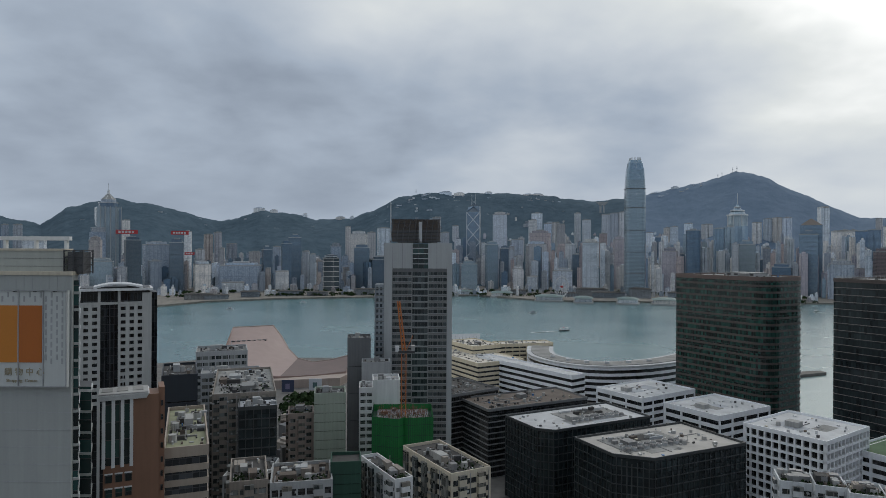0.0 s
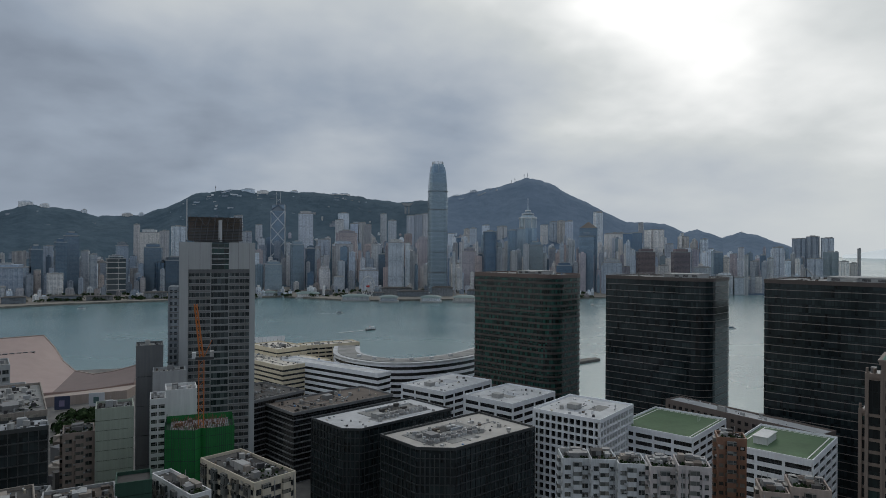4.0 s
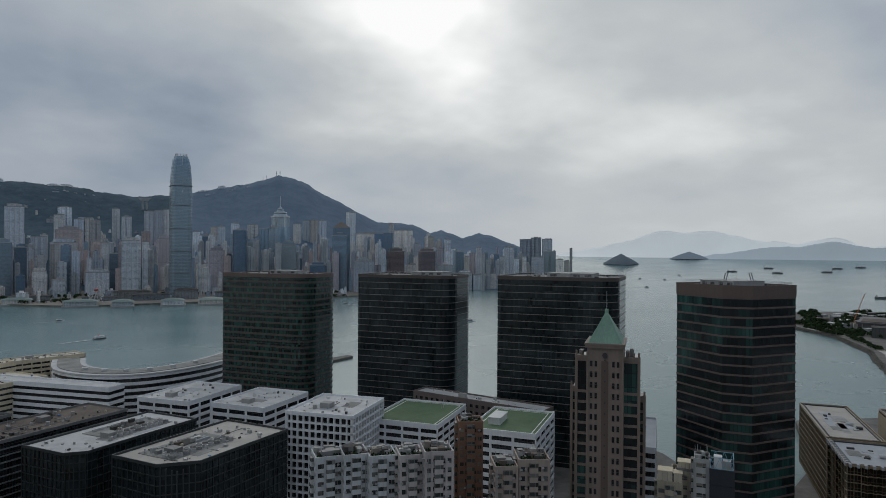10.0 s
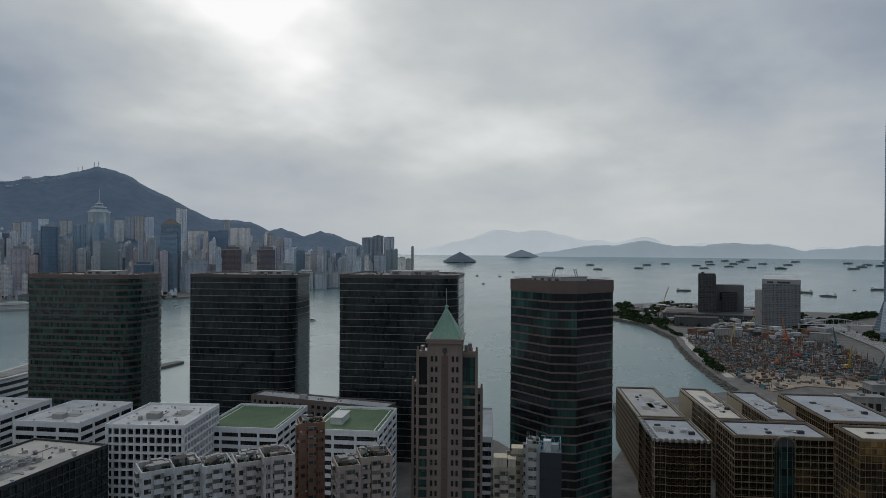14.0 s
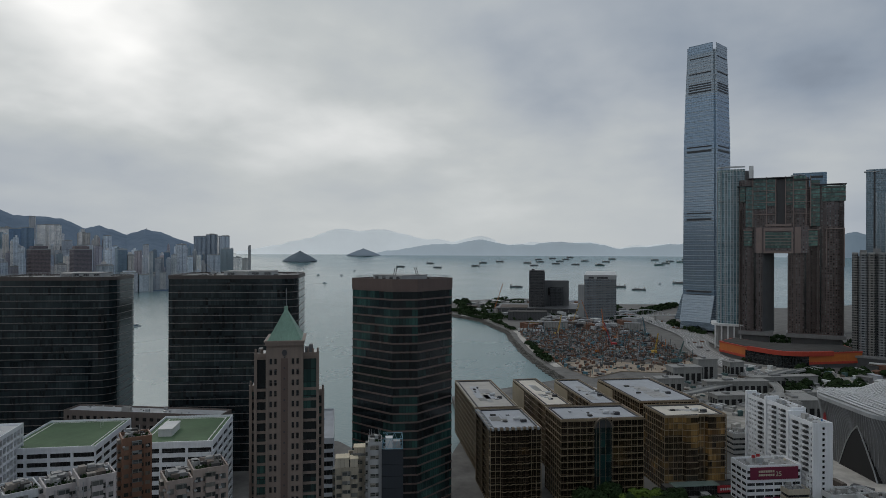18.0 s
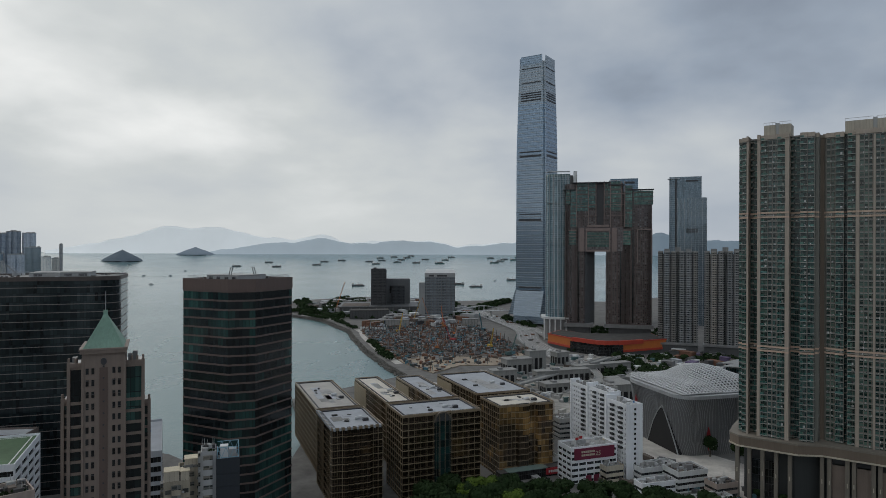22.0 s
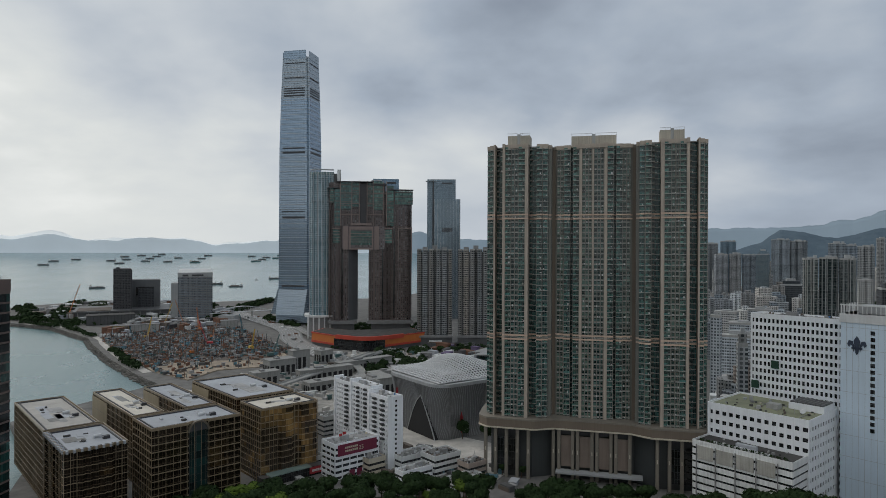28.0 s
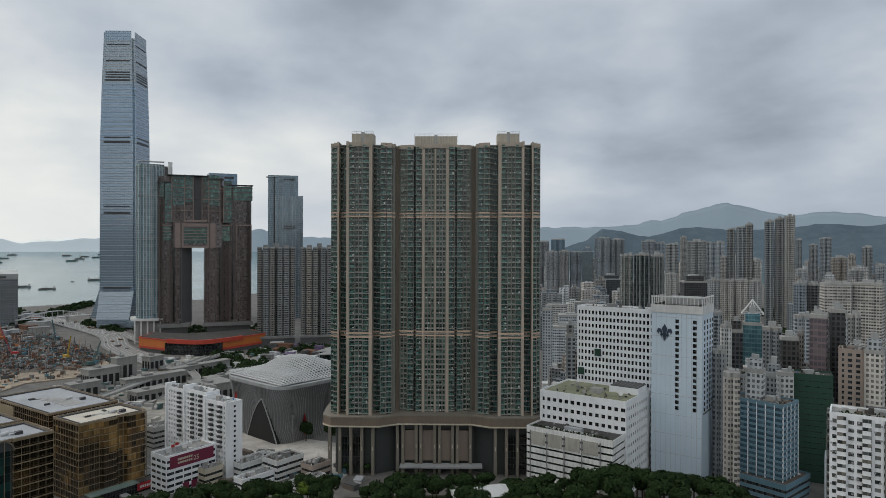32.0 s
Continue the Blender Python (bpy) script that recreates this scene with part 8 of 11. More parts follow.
for sx, sy, sr, sw, sd, sh in ((640, 62, -60, 26, 12, 14), (690, 52, -60, 30, 16, 17), (655, 20, -62, 60, 10, 12), (720, 30, -55, 22, 10, 22), (610, 10, -60, 30, 14, 9), (700, -20, -58, 70, 10, 11), (760, 0, -50, 18, 12, 15),
                               (650, -50, -62, 44, 9, 9), (600, 50, -60, 22, 10, 8), (575, -40, -65, 30, 26, 17)):
    station_block(sx, sy, sr, sw, sd, sh)
road("road_viaduct", "raised concrete walkway deck", [(560, 70), (620, 30), (690, -10), (780, -60)], 9, 14.0, "station_grey", 1, True)
road("road_viaduct_2", "raised concrete walkway deck", [(590, -10), (660, -40), (740, -40), (820, -90)], 8, 12.0, "station_grey", 1, True)


def white_bridge():
    ob = thing("footbridge", "white arched footbridge across the highway", "bridge", 1285, 148, 0, -62)
    box_part("deck", -60, -3, 16, 60, 3, 17, "white_metal", ob)
    for y in (-3, 3):
        bm = bmesh.new()
        for k in range(20):
            a, b = -50 + 5 * k, -45 + 5 * k
            beam(bm, (a, y, 18 + 9 * math.cos(a / 50 * math.pi / 2)), (b, y, 18 + 9 * math.cos(b / 50 * math.pi / 2)), 0.7)
        part("arch", bm, M["white_metal"], ob)
        for k in range(10):
            a = -45 + 10 * k
            beam_part("hanger", (a, y, 17), (a, y, 18 + 9 * math.cos(a / 50 * math.pi / 2)), 0.25, "white_metal", ob)
    for x in (-58, -20, 20, 58):
        box_part("support", x - 1.2, -2, 5, x + 1.2, 2, 16, "concrete", ob)


white_bridge()
orange_podium()


def station_roof():
    ob = thing("station_roof", "long curving pale metal station roof", "station building", 640, -170, 5, -60)
    for k, (x, y, w, d, h) in enumerate(((0, 0, 150, 26, 15), (30, 34, 160, 24, 19), (60, 66, 150, 26, 15))):
        bm = bmesh.new()
        top, low = [], []
        for i in range(13):
            f = i / 12
            z = h + 5 * math.sin(math.pi * f)
            top.append((x + w * f, z))
        for (xa, za), (xb, zb) in zip(top, top[1:]):
            v = [bm.verts.new(c) for c in ((xa, y, za), (xb, y, zb), (xb, y + d, zb - 3), (xa, y + d, za - 3))]
            w0 = [bm.verts.new(c) for c in ((xa, y, za - 1), (xb, y, zb - 1), (xb, y + d, zb - 4), (xa, y + d, za - 4))]
            bm.faces.new(v)
            bm.faces.new(w0[::-1])
            for i in range(4):
                bm.faces.new((w0[i], w0[(i + 1) % 4], v[(i + 1) % 4], v[i]))
        part("curved_roof", bm, M["metal"], ob)
        box_part("wall", x + 4, y + 3, 0, x + w - 4, y + d - 3, h - 4, "g_teal", ob)


station_roof()


# ---- the shopping street: mall, hotel, towers ----
def text_part(name, words, size, mat, parent, at, rot_z=0.0, label=""):
    c = bpy.data.curves.new(name, "FONT")
    c.body, c.size, c.extrude = words, size, 0.05
    tmp = bpy.data.objects.new(name, c)
    scene.collection.objects.link(tmp)
    me = bpy.data.meshes.new_from_object(tmp.evaluated_get(bpy.context.evaluated_depsgraph_get()))
    bpy.data.objects.remove(tmp)
    bpy.data.curves.remove(c)
    me.materials.clear()
    me.materials.append(M[mat])
    ob = part(name, me, None, parent, label)
    ob.matrix_basis = Matrix.Translation(at) @ Matrix.Rotation(radians(rot_z), 4, "Z") @ Matrix.Rotation(radians(90), 4, "X")
    return ob


M["panel_grey"] = plain("pale_grey_panel", (0.325, 0.342, 0.33), 0.6, dirt=0.12)
M["poster_orange"] = plain("orange_poster", (0.50, 0.18, 0.02), 0.5, dirt=0.1, streak=False)
M["poster_deep"] = plain("deep_orange_poster", (0.40, 0.11, 0.012), 0.5, dirt=0.1, streak=False)
M["text_tan"] = plain("tan_lettering", (0.30, 0.26, 0.18), 0.6, dirt=0.1)
M["mall_cream"] = plain("pale_grey_green_cladding", (0.37, 0.385, 0.35), 0.6, dirt=0.15)
M["board_white"] = plain("white_advertising_board", (0.48, 0.50, 0.49), 0.55, dirt=0.1)


def mall():
    ob = thing("mall_tower", "grey panelled shopping centre with a large orange poster", "shopping centre", -69.6, 122, 0, 0)
    slab_part("body", [(-40, 0), (0, 0), (-1.1, 4), (-21.5, 40), (-40, 40)], 5, 134.8, "panel_grey", ob)
    box_part("upper_wall", -40, 2, 134.8, -2.6, 4.4, 139.2, "mall_cream", ob)
    for z in (136.2, 137.7):
        box_part("wall_groove", -40, 1.95, z, -2.6, 2.2, z + 0.09, "mid_grey", ob)
    slab_part("wall_cap", [(-40.2, -0.2), (0.2, -0.2), (-0.8, 4), (-21.2, 40), (-40.2, 40)], 134.6, 135.3, "cream", ob)
    box_part("upper_cap", -40.2, 1.8, 139.2, -2.4, 4.6, 139.6, "cream", ob)
    box_part("roof_beam", -18, 6, 141.2, -4, 7, 142, "white_paint", ob)
    for x in (-17, -11, -5):
        box_part("roof_post", x, 6, 139.6, x + 0.5, 6.8, 141.3, "white_paint", ob)
    bm = bmesh.new()
    x0, x1, y0, y1 = -2.4, 1.2, 1.5, 5
    for x in (x0, (x0 + x1) / 2, x1):
        for y in (y0, y1):
            beam(bm, (x, y, 134.8), (x, y, 139.4), 0.14)
    for k in range(4):
        z = 135.2 + 1.35 * k
        beam(bm, (x0, y0, z), (x1, y0, z), 0.1)
        beam(bm, (x1, y0, z), (x1, y1, z), 0.1)
        if k < 3:
            beam(bm, (x0, y0, z), (x1, y0, z + 1.35), 0.08)
            beam(bm, (x1, y0, z), (x1, y1, z + 1.35), 0.08)
    part("roof_lattice", bm, M["dark_metal"], ob)
    box_part("lattice_core", x0 + 0.4, y0 + 0.5, 134.8, x1 - 0.4, y1, 139, "charcoal", ob)
    for k in range(34):
        z = 112.0 - 3.25 * k
        if z > 78:
            box_part("panel_seam", -40, -0.06, z, 0, 0.3, z + 0.16, "grey_paint", ob)
    for k in range(26):
        x = -40 + 1.55 * k
        box_part("panel_joint", x, -0.05, 131.9, x + 0.07, 0.3, 134.6, "grey_paint", ob)
    board = box_part("advertising_board", -34, -0.9, 113.8, -0.3, -0.2, 131.8, "board_white", ob, "white advertising board with an orange poster")
    box_part("poster", -18, -1.05, 118.4, -9.5, -0.85, 129.0, "poster_orange", board)
    box_part("poster", -9.4, -1.05, 118.4, -5.0, -0.85, 129.0, "poster_deep", board)
    for x in (-18.1, -9.45, -4.85, -0.55):
        box_part("board_frame", x, -1.15, 113.9, x + 0.18, -0.85, 131.9, "grey_paint", board)
    for z in (113.8, 131.7):
        box_part("board_frame", -34, -1.15, z, -0.3, -0.85, z + 0.2, "grey_paint", board)
    for col in range(17):
        x = -17.7 + 1.02 * col
        for row in range(11):
            z = 115.0 + 1.55 * row + (0.75 if col % 2 else 0.0)
            if x < -4.9 and z < 129.4 or z > 130.6 or z < 117.6:
                continue
            box_part("printed_bar", x, -0.98, z, x + 0.3, -0.88, z + 1.05, "grey_paint", board)
    text_part("lettering", "Shopping  Centre", 0.82, "text_tan", board, (-11.6, -1.0, 114.75))
    text_part("lettering", "\u8cfc \u7269 \u4e2d \u5fc3", 1.55, "text_tan", board, (-12.0, -1.0, 116.1))
    for k in range(9):
        box_part("lamp_arm", -32 + 3.7 * k, -2.0, 131.6, -31.9 + 3.7 * k, -0.3, 131.75, "dark_metal", ob)
    # side wall: glazed bays with slanting white fins
    slab_part("side_glazing", [(-2, 0.8), (0.5, 1.4), (-0.6, 3.2), (-11.5, 20), (-13, 18)], 5, 133.6, "g_teal", ob)
    for k in range(40):
        z = 131.0 - 3.2 * k
        if z < 70:
            break
        slab_part("side_ledge", [(-2, 0.3), (0.75, 1.2), (-0.4, 3.4), (-11.3, 20), (-13, 18)], z, z + 0.5, "panel_grey", ob)
        if z > 60:
            bm = bmesh.new()
            beam(bm, (0.8, 1.2, z - 1.4), (-0.2, 3.2, z + 0.3), 0.1)
            part("slanting_fin", bm, M["white_paint"], ob)
    slab_part("corner_bay", [(-6, 7.9), (-0.6, 8), (-3.8, 14), (-8, 14)], 5, 112, "g_teal", ob)
    for k in range(9):
        slab_part("bay_ledge", [(-6, 7.7), (-0.4, 7.8), (-3.6, 14.2), (-8, 14.2)], 111 - 4.2 * k, 111.5 - 4.2 * k, "white_paint" if k == 0 else "panel_grey", ob)


mall()


def strip_tower():
    """A brown tower with white piers round dark glass strips and a white roof slab."""
    ob = facing("brown_tower", "brown tiled tower with dark glass strips and a white cap", "tower", -25.4, 160)
    box_part("shaft", -6.0, 0, 5, 5.2, 6.5, 107, "brown_tile", ob)
    box_part("end_wall", 5.2, 1.0, 5, 6.4, 7.5, 108.2, "brown_tile", ob)
    z = 104.0
    while z > 76:
        box_part("end_window", 5.6, 0.8, z, 6.1, 1.3, z + 1.2, "g_black", ob)
        z -= 3.2
    box_part("glass_strip", -5.8, -0.15, 92, -0.2, 1, 106.4, "g_teal", ob)
    for x in (-5.9, -4.0, -2.2, -0.4):
        box_part("white_pier", x - 0.35, -0.5, 91.5, x + 0.35, 0.6, 106.6, "white_paint", ob)
    z = 88.2
    while z > 76:
        for x in (-4.9, -2.9, -1.0):
            box_part("window", x - 0.7, -0.12, z, x + 0.7, 0.5, z + 1.8, "g_teal", ob)
            box_part("window_head", x - 0.8, -0.3, z + 1.8, x + 0.8, 0.3, z + 2.05, "white_paint", ob)
        z -= 3.2
    slab_part("roof_cap", rect(-6.6, -0.9, 2.6, 6), 106.4, 107.6, "white_paint", ob, top=rect(-7.0, -1.4, 3.2, 6.5))
    box_part("roof", -6.9, -1.2, 107.6, 3.0, 6.3, 107.9, "roof_light", ob)
    for k in range(3):
        box_part("roof_frame", -6.4 + 3.1 * k, 1, 107.9, -4.2 + 3.1 * k, 5, 108.05, "roof_grey", ob)
    beam_part("antenna", (-3, 5, 108), (-3, 5, 111.5), 0.12, "metal", ob)
    beam_part("antenna", (-2.2, 5, 108), (-2.2, 5, 111), 0.12, "metal", ob)


strip_tower()


M["hotel_stone"] = plain("pale_grey_stone_tile", (0.41, 0.415, 0.40), 0.65, dirt=0.2)


def grid_hotel():
    """The white hotel with a dark glass strip and a low curved roof."""
    ob = facing("grand_hotel", "white gridded hotel tower with a curved roof canopy", "hotel", -26.75, 362)
    w0, w1 = -16.5, 16.6
    box_part("dark_core", w0 + 1, 0.8, 5, w1 - 0.6, 22, 119.6, "g_black", ob)
    for x0, x1 in ((-14.9, -13.8), (-11.8, -10.0), (-7.8, -6.5), (1.3, 2.5), (4.7, 6.5), (8.5, 10.2)):
        box_part("white_pier", x0, -0.4, 5, x1, 1.4, 112, "hotel_stone", ob)
    box_part("corner_wall", 12.2, -0.6, 5, w1, 2, 117, "hotel_stone", ob)
    box_part("left_wall", w0, -0.6, 5, w0 + 1.6, 2, 112, "hotel_stone", ob)
    z = 110.2
    while z > 60:
        for a, b in ((w0, -6.6), (1.4, 12.6)):
            box_part("spandrel", a, -0.2, z, b, 1.2, z + 1.65, "hotel_stone", ob)
        z -= 3.45
    for x in (-4.6, -2.6, -0.6):
        box_part("glass_mullion", x, 0.3, 5, x + 0.3, 1.0, 112, "dark_metal", ob)
    box_part("sky_lobby_band", w0 - 0.4, -0.5, 111.4, w1, 1.2, 112.6, "hotel_stone", ob)
    for x in (-7.0, 1.8, w0 + 0.7):
        box_part("lobby_pier", x - 0.6, -0.5, 112, x + 0.6, 1.2, 118, "hotel_stone", ob)
    box_part("roof_slab", w0 - 1.5, -2, 118.2, w1 + 0.6, 22, 119.4, "white_paint", ob)
    bm = bmesh.new()
    for i in range(14):
        a, b = -11 + 22 * i / 14, -11 + 22 * (i + 1) / 14
        za, zb = 119.6 + 2.2 * math.cos(a / 12 * math.pi / 2), 119.6 + 2.2 * math.cos(b / 12 * math.pi / 2)
        prism(bm, [(a + 1.5, -1), (b + 1.5, -1), (b + 1.5, 16), (a + 1.5, 16)], min(za, zb) - 0.5, max(za, zb))
    part("curved_canopy", bm, M["white_metal"], ob)
    for x in (-4, 2):
        box_part("canopy_mast", x, 4, 122, x + 0.5, 5, 126, "white_metal", ob)
    box_part("side_block", w1 + 0.02, 6, 5, w1 + 2.9, 24, 116.8, "g_black", ob)


grid_hotel()


M["g_grey"] = glazing("grey_green_glazing", (0.022, 0.028, 0.03), (0.105, 0.12, 0.12), 1.75, 3.45, 0.12, (0.10, 0.105, 0.105), 0.08)
M["tower_line"] = plain("pale_aluminium_ledge", (0.27, 0.285, 0.285), 0.55, dirt=0.2)


def grey_tower():
    """The tall grey tower with three columns of windows and a slanting screen on its roof."""
    ob = facing("grey_tower", "tall grey panelled tower with a slanting roof screen", "tower", -1.95, 352)
    box_part("glazed_core", -15.6, 0.9, 5, 14.3, 26, 132, "g_grey", ob)
    box_part("side_wall", -19.8, 0, 5, -15.4, 27, 143, "tower_grey", ob)
    box_part("side_wall", 14.2, 0, 5, 17.0, 27, 143, "tower_grey", ob)
    box_part("top_wall", -15.4, 0, 129.2, -4.4, 27, 143, "tower_grey", ob)
    box_part("top_wall", 4.0, 0, 129.2, 14.2, 27, 143, "tower_grey", ob)
    for x in (-19.9, -15.3, -10, -4.9, 8.6, 14.1):
        box_part("panel_joint", x, -0.06, 5 if abs(x) > 13 else 129.2, x + 0.14, 0.1, 143, "mid_grey", ob)
    box_part("top_window", -4.4, 0.6, 129, 4.0, 20, 142.6, "g_teal", ob)
    for k in range(4):
        box_part("window_rail", -4.4, 0.3, 131.5 + 2.8 * k, 4.0, 0.7, 131.9 + 2.8 * k, "metal", ob)
    box_part("loggia_head", -15.4, 0.2, 127.2, 14.2, 1.4, 129.2, "slab_grey", ob)
    lines = bmesh.new()
    z = 124.4
    while z > 34:
        for a, b in ((-15.4, -4.8), (4.2, 14.2)):
            box_part("spandrel", a, 0.35, z, b, 1.6, z + 0.95, "mid_grey", ob)
            box(lines, a, 0.1, z + 0.95, b, 1.5, z + 1.2)
            box(lines, a, 0.2, z - 0.2, b, 1.5, z)
        box_part("balcony_edge", -4.4, 0.1, z + 0.1, 4.0, 2.0, z + 0.85, "tower_line", ob)
        z -= 3.45
    tagged(part("floor_line", lines, M["tower_line"], ob), kind="stuff")
    for x in (-4.9, 3.9):
        box_part("window_pier", x, 0.1, 5, x + 0.4, 1.8, 127.5, "tower_line", ob)
    for x in (-12.8, -10.2, -7.4, 6.6, 9.2, 11.8):
        box_part("mullion", x, 0.45, 5, x + 0.2, 1.2, 127.5, "mid_grey", ob)
    box_part("glass_side", -25.2, 6, 5, -19.8, 24, 120, "town_grey", ob)
    bm = bmesh.new()
    for k in range(32):
        box(bm, -25.4, 5.8, 6 + 3.6 * k, -19.8, 24, 6.4 + 3.6 * k)
    tagged(part("side_line", bm, M["mid_grey"], ob), kind="stuff")
    for k in range(9):
        x = -15 + 25 * k / 8
        beam_part("screen_post", (x - 1.6, 1.5, 143.2), (x, 7.5, 156.5), 0.22, "dark_metal", ob)
    for k in range(6):
        z = 144 + 2.4 * k
        y = 1.5 + 6 * (z - 143.5) / 13
        beam_part("screen_rail", (-17, y, z), (11, y, z), 0.18, "dark_metal", ob)
    for k in range(4):
        x = -14 + 6.4 * k
        beam_part("screen_brace", (x, 5.2, 151), (x + 3.2, 7.4, 156), 0.16, "dark_metal", ob)
        beam_part("screen_brace", (x + 3.2, 7.4, 156), (x + 6.4, 5.2, 151), 0.16, "dark_metal", ob)
    box_part("plant_house", -13, 9, 143, 9, 20, 150.5, "mid_grey", ob)
    slab_part("screen_panel", rect(-16, 7.9, 10.4, 8.2), 144, 156, "roof_brown", ob)
    for k in range(9):
        box_part("louvre", -15.5, 3.2 + 0.3 * k, 143.6 + 0.78 * k, 10, 3.7 + 0.3 * k, 144.0 + 0.78 * k, "slab_grey", ob)
    box_part("screen_duct", -1.2, 2.2, 143.2, 0.6, 4.0, 154.5, "metal", ob)
    beam_part("mast", (-16.4, 2, 143), (-16.4, 2, 165), 0.3, "white_metal", ob)


grey_tower()


def scaffolded_building():
    ob = facing("scaffolded_building", "building under construction wrapped in green netting", "building site", -3.5, 252)
    pts = [(-11.8, 4), (-1.6, 0), (0.6, 3.2), (2.4, 1.5), (12, 3), (12, 24), (-11.8, 24)]
    bm = bmesh.new()
    prism(bm, pts, 5, 74, inset(pts, 0.2), cap=False)
    part("scaffold_net", bm, M["net_green"], ob, "bright green scaffold netting")
    slab_part("concrete_core", inset(pts, -1.5), 5, 72.2, "brown", ob)
    for k in range(16):
        slab_part("scaffold_lift", inset(pts, 0.22), 8 + 4.2 * k, 8.18 + 4.2 * k, "net_dark", ob)
    r = random.Random(8)
    bm = bmesh.new()
    for _ in range(260):
        x, y = r.uniform(-10, 10.5), r.uniform(4, 22)
        beam(bm, (x, y, 72), (x + r.uniform(-0.6, 0.6), y + r.uniform(-0.6, 0.6), 72 + r.uniform(0.8, 3.0)), 0.08)
    tagged(part("rebar", bm, M["rust"], ob), kind="stuff")
    for _ in range(16):
        x, y = r.uniform(-10, 8), r.uniform(5, 19)
        box_part("timber_stack", x, y, 72.1, x + r.uniform(0.8, 3), y + r.uniform(0.4, 2), 72.4 + r.random(), r.choice(("roof_brown", "cream", "brown_tile", "concrete")), ob)
    bm = bmesh.new()
    for k in range(14):
        f = k / 13
        beam(bm, (-11.9 + 10.2 * f, 3.7 - 4 * f, 8), (-11.9 + 10.2 * f, 3.7 - 4 * f, 75), 0.1)
        beam(bm, (-11.95, 4 + 19 * f, 8), (-11.95, 4 + 19 * f, 75.2), 0.1)
        beam(bm, (2.4 + 9.6 * f, 1.2 + 1.5 * f, 8), (2.4 + 9.6 * f, 1.2 + 1.5 * f, 75), 0.1)
    tagged(part("net_seam", bm, M["net_dark"], ob), kind="stuff")
    for k in range(30):
        x = -11.6 + 0.8 * k
        y = 4 - 4 * (x + 11.8) / 10.2 if x < -1.6 else 2.2
        beam_part("scaffold_pole", (x, y - 0.2, 70), (x, y - 0.2, 75.4), 0.06, "net_green", ob)
    return ob


scaffolded_building()


def luffing_crane():
    ob = facing("tower_crane", "orange luffing tower crane on a building site", "crane", -3.4, 262)
    bm = bmesh.new()
    for sx in (-0.9, 0.9):
        for sy in (-0.9, 0.9):
            beam(bm, (sx, sy, 70), (sx, sy, 98), 0.26)
    for k in range(14):
        z = 70 + 2 * k
        s = 1 if k % 2 else -1
        beam(bm, (-0.9 * s, -0.9, z), (0.9 * s, -0.9, z + 2), 0.1)
        beam(bm, (-0.9, 0.9 * s, z), (-0.9, -0.9 * s, z + 2), 0.1)
        beam(bm, (0.9, 0.9 * s, z), (0.9, -0.9 * s, z + 2), 0.1)
    part("mast", bm, M["crane_orange"], ob)
    box_part("slewing_deck", -2.2, -1.6, 98, 4.4, 1.6, 99, "dark_metal", ob)
    box_part("counterweight", 3.0, -1.4, 99, 4.4, 1.4, 101, "concrete", ob)
    box_part("cab", -3.4, -1.2, 98.6, -1.9, 0.8, 100.8, "white_metal", ob)
    bm = bmesh.new()
    for sx in (-0.6, 0.6):
        beam(bm, (sx, -0.8, 99), (-2.2 + sx * 0.7, -3, 119), 0.26)
        beam(bm, (sx, 0.6, 99.5), (-2.2 + sx * 0.7, -2.2, 119), 0.26)
    for k in range(12):
        f, g = k / 12, (k + 1) / 12
        s = 1 if k % 2 else -1
        beam(bm, (-2.2 * f + 0.6 * s, -0.8 - 2.2 * f, 99 + 20 * f), (-2.2 * g - 0.6 * s, -0.8 - 2.2 * g, 99 + 20 * g), 0.18)
    part("jib", bm, M["crane_orange"], ob)
    beam_part("frame_leg", (1.0, 0, 99), (3.6, 0, 105), 0.18, "crane_orange", ob)
    beam_part("luffing_rope", (3.6, 0, 105), (-2.2, -2.6, 119), 0.05, "dark_metal", ob)


luffing_crane()


M["hotel_recess"] = plain("brown_stone_panel", (0.115, 0.082, 0.07), 0.7, dirt=0.2)


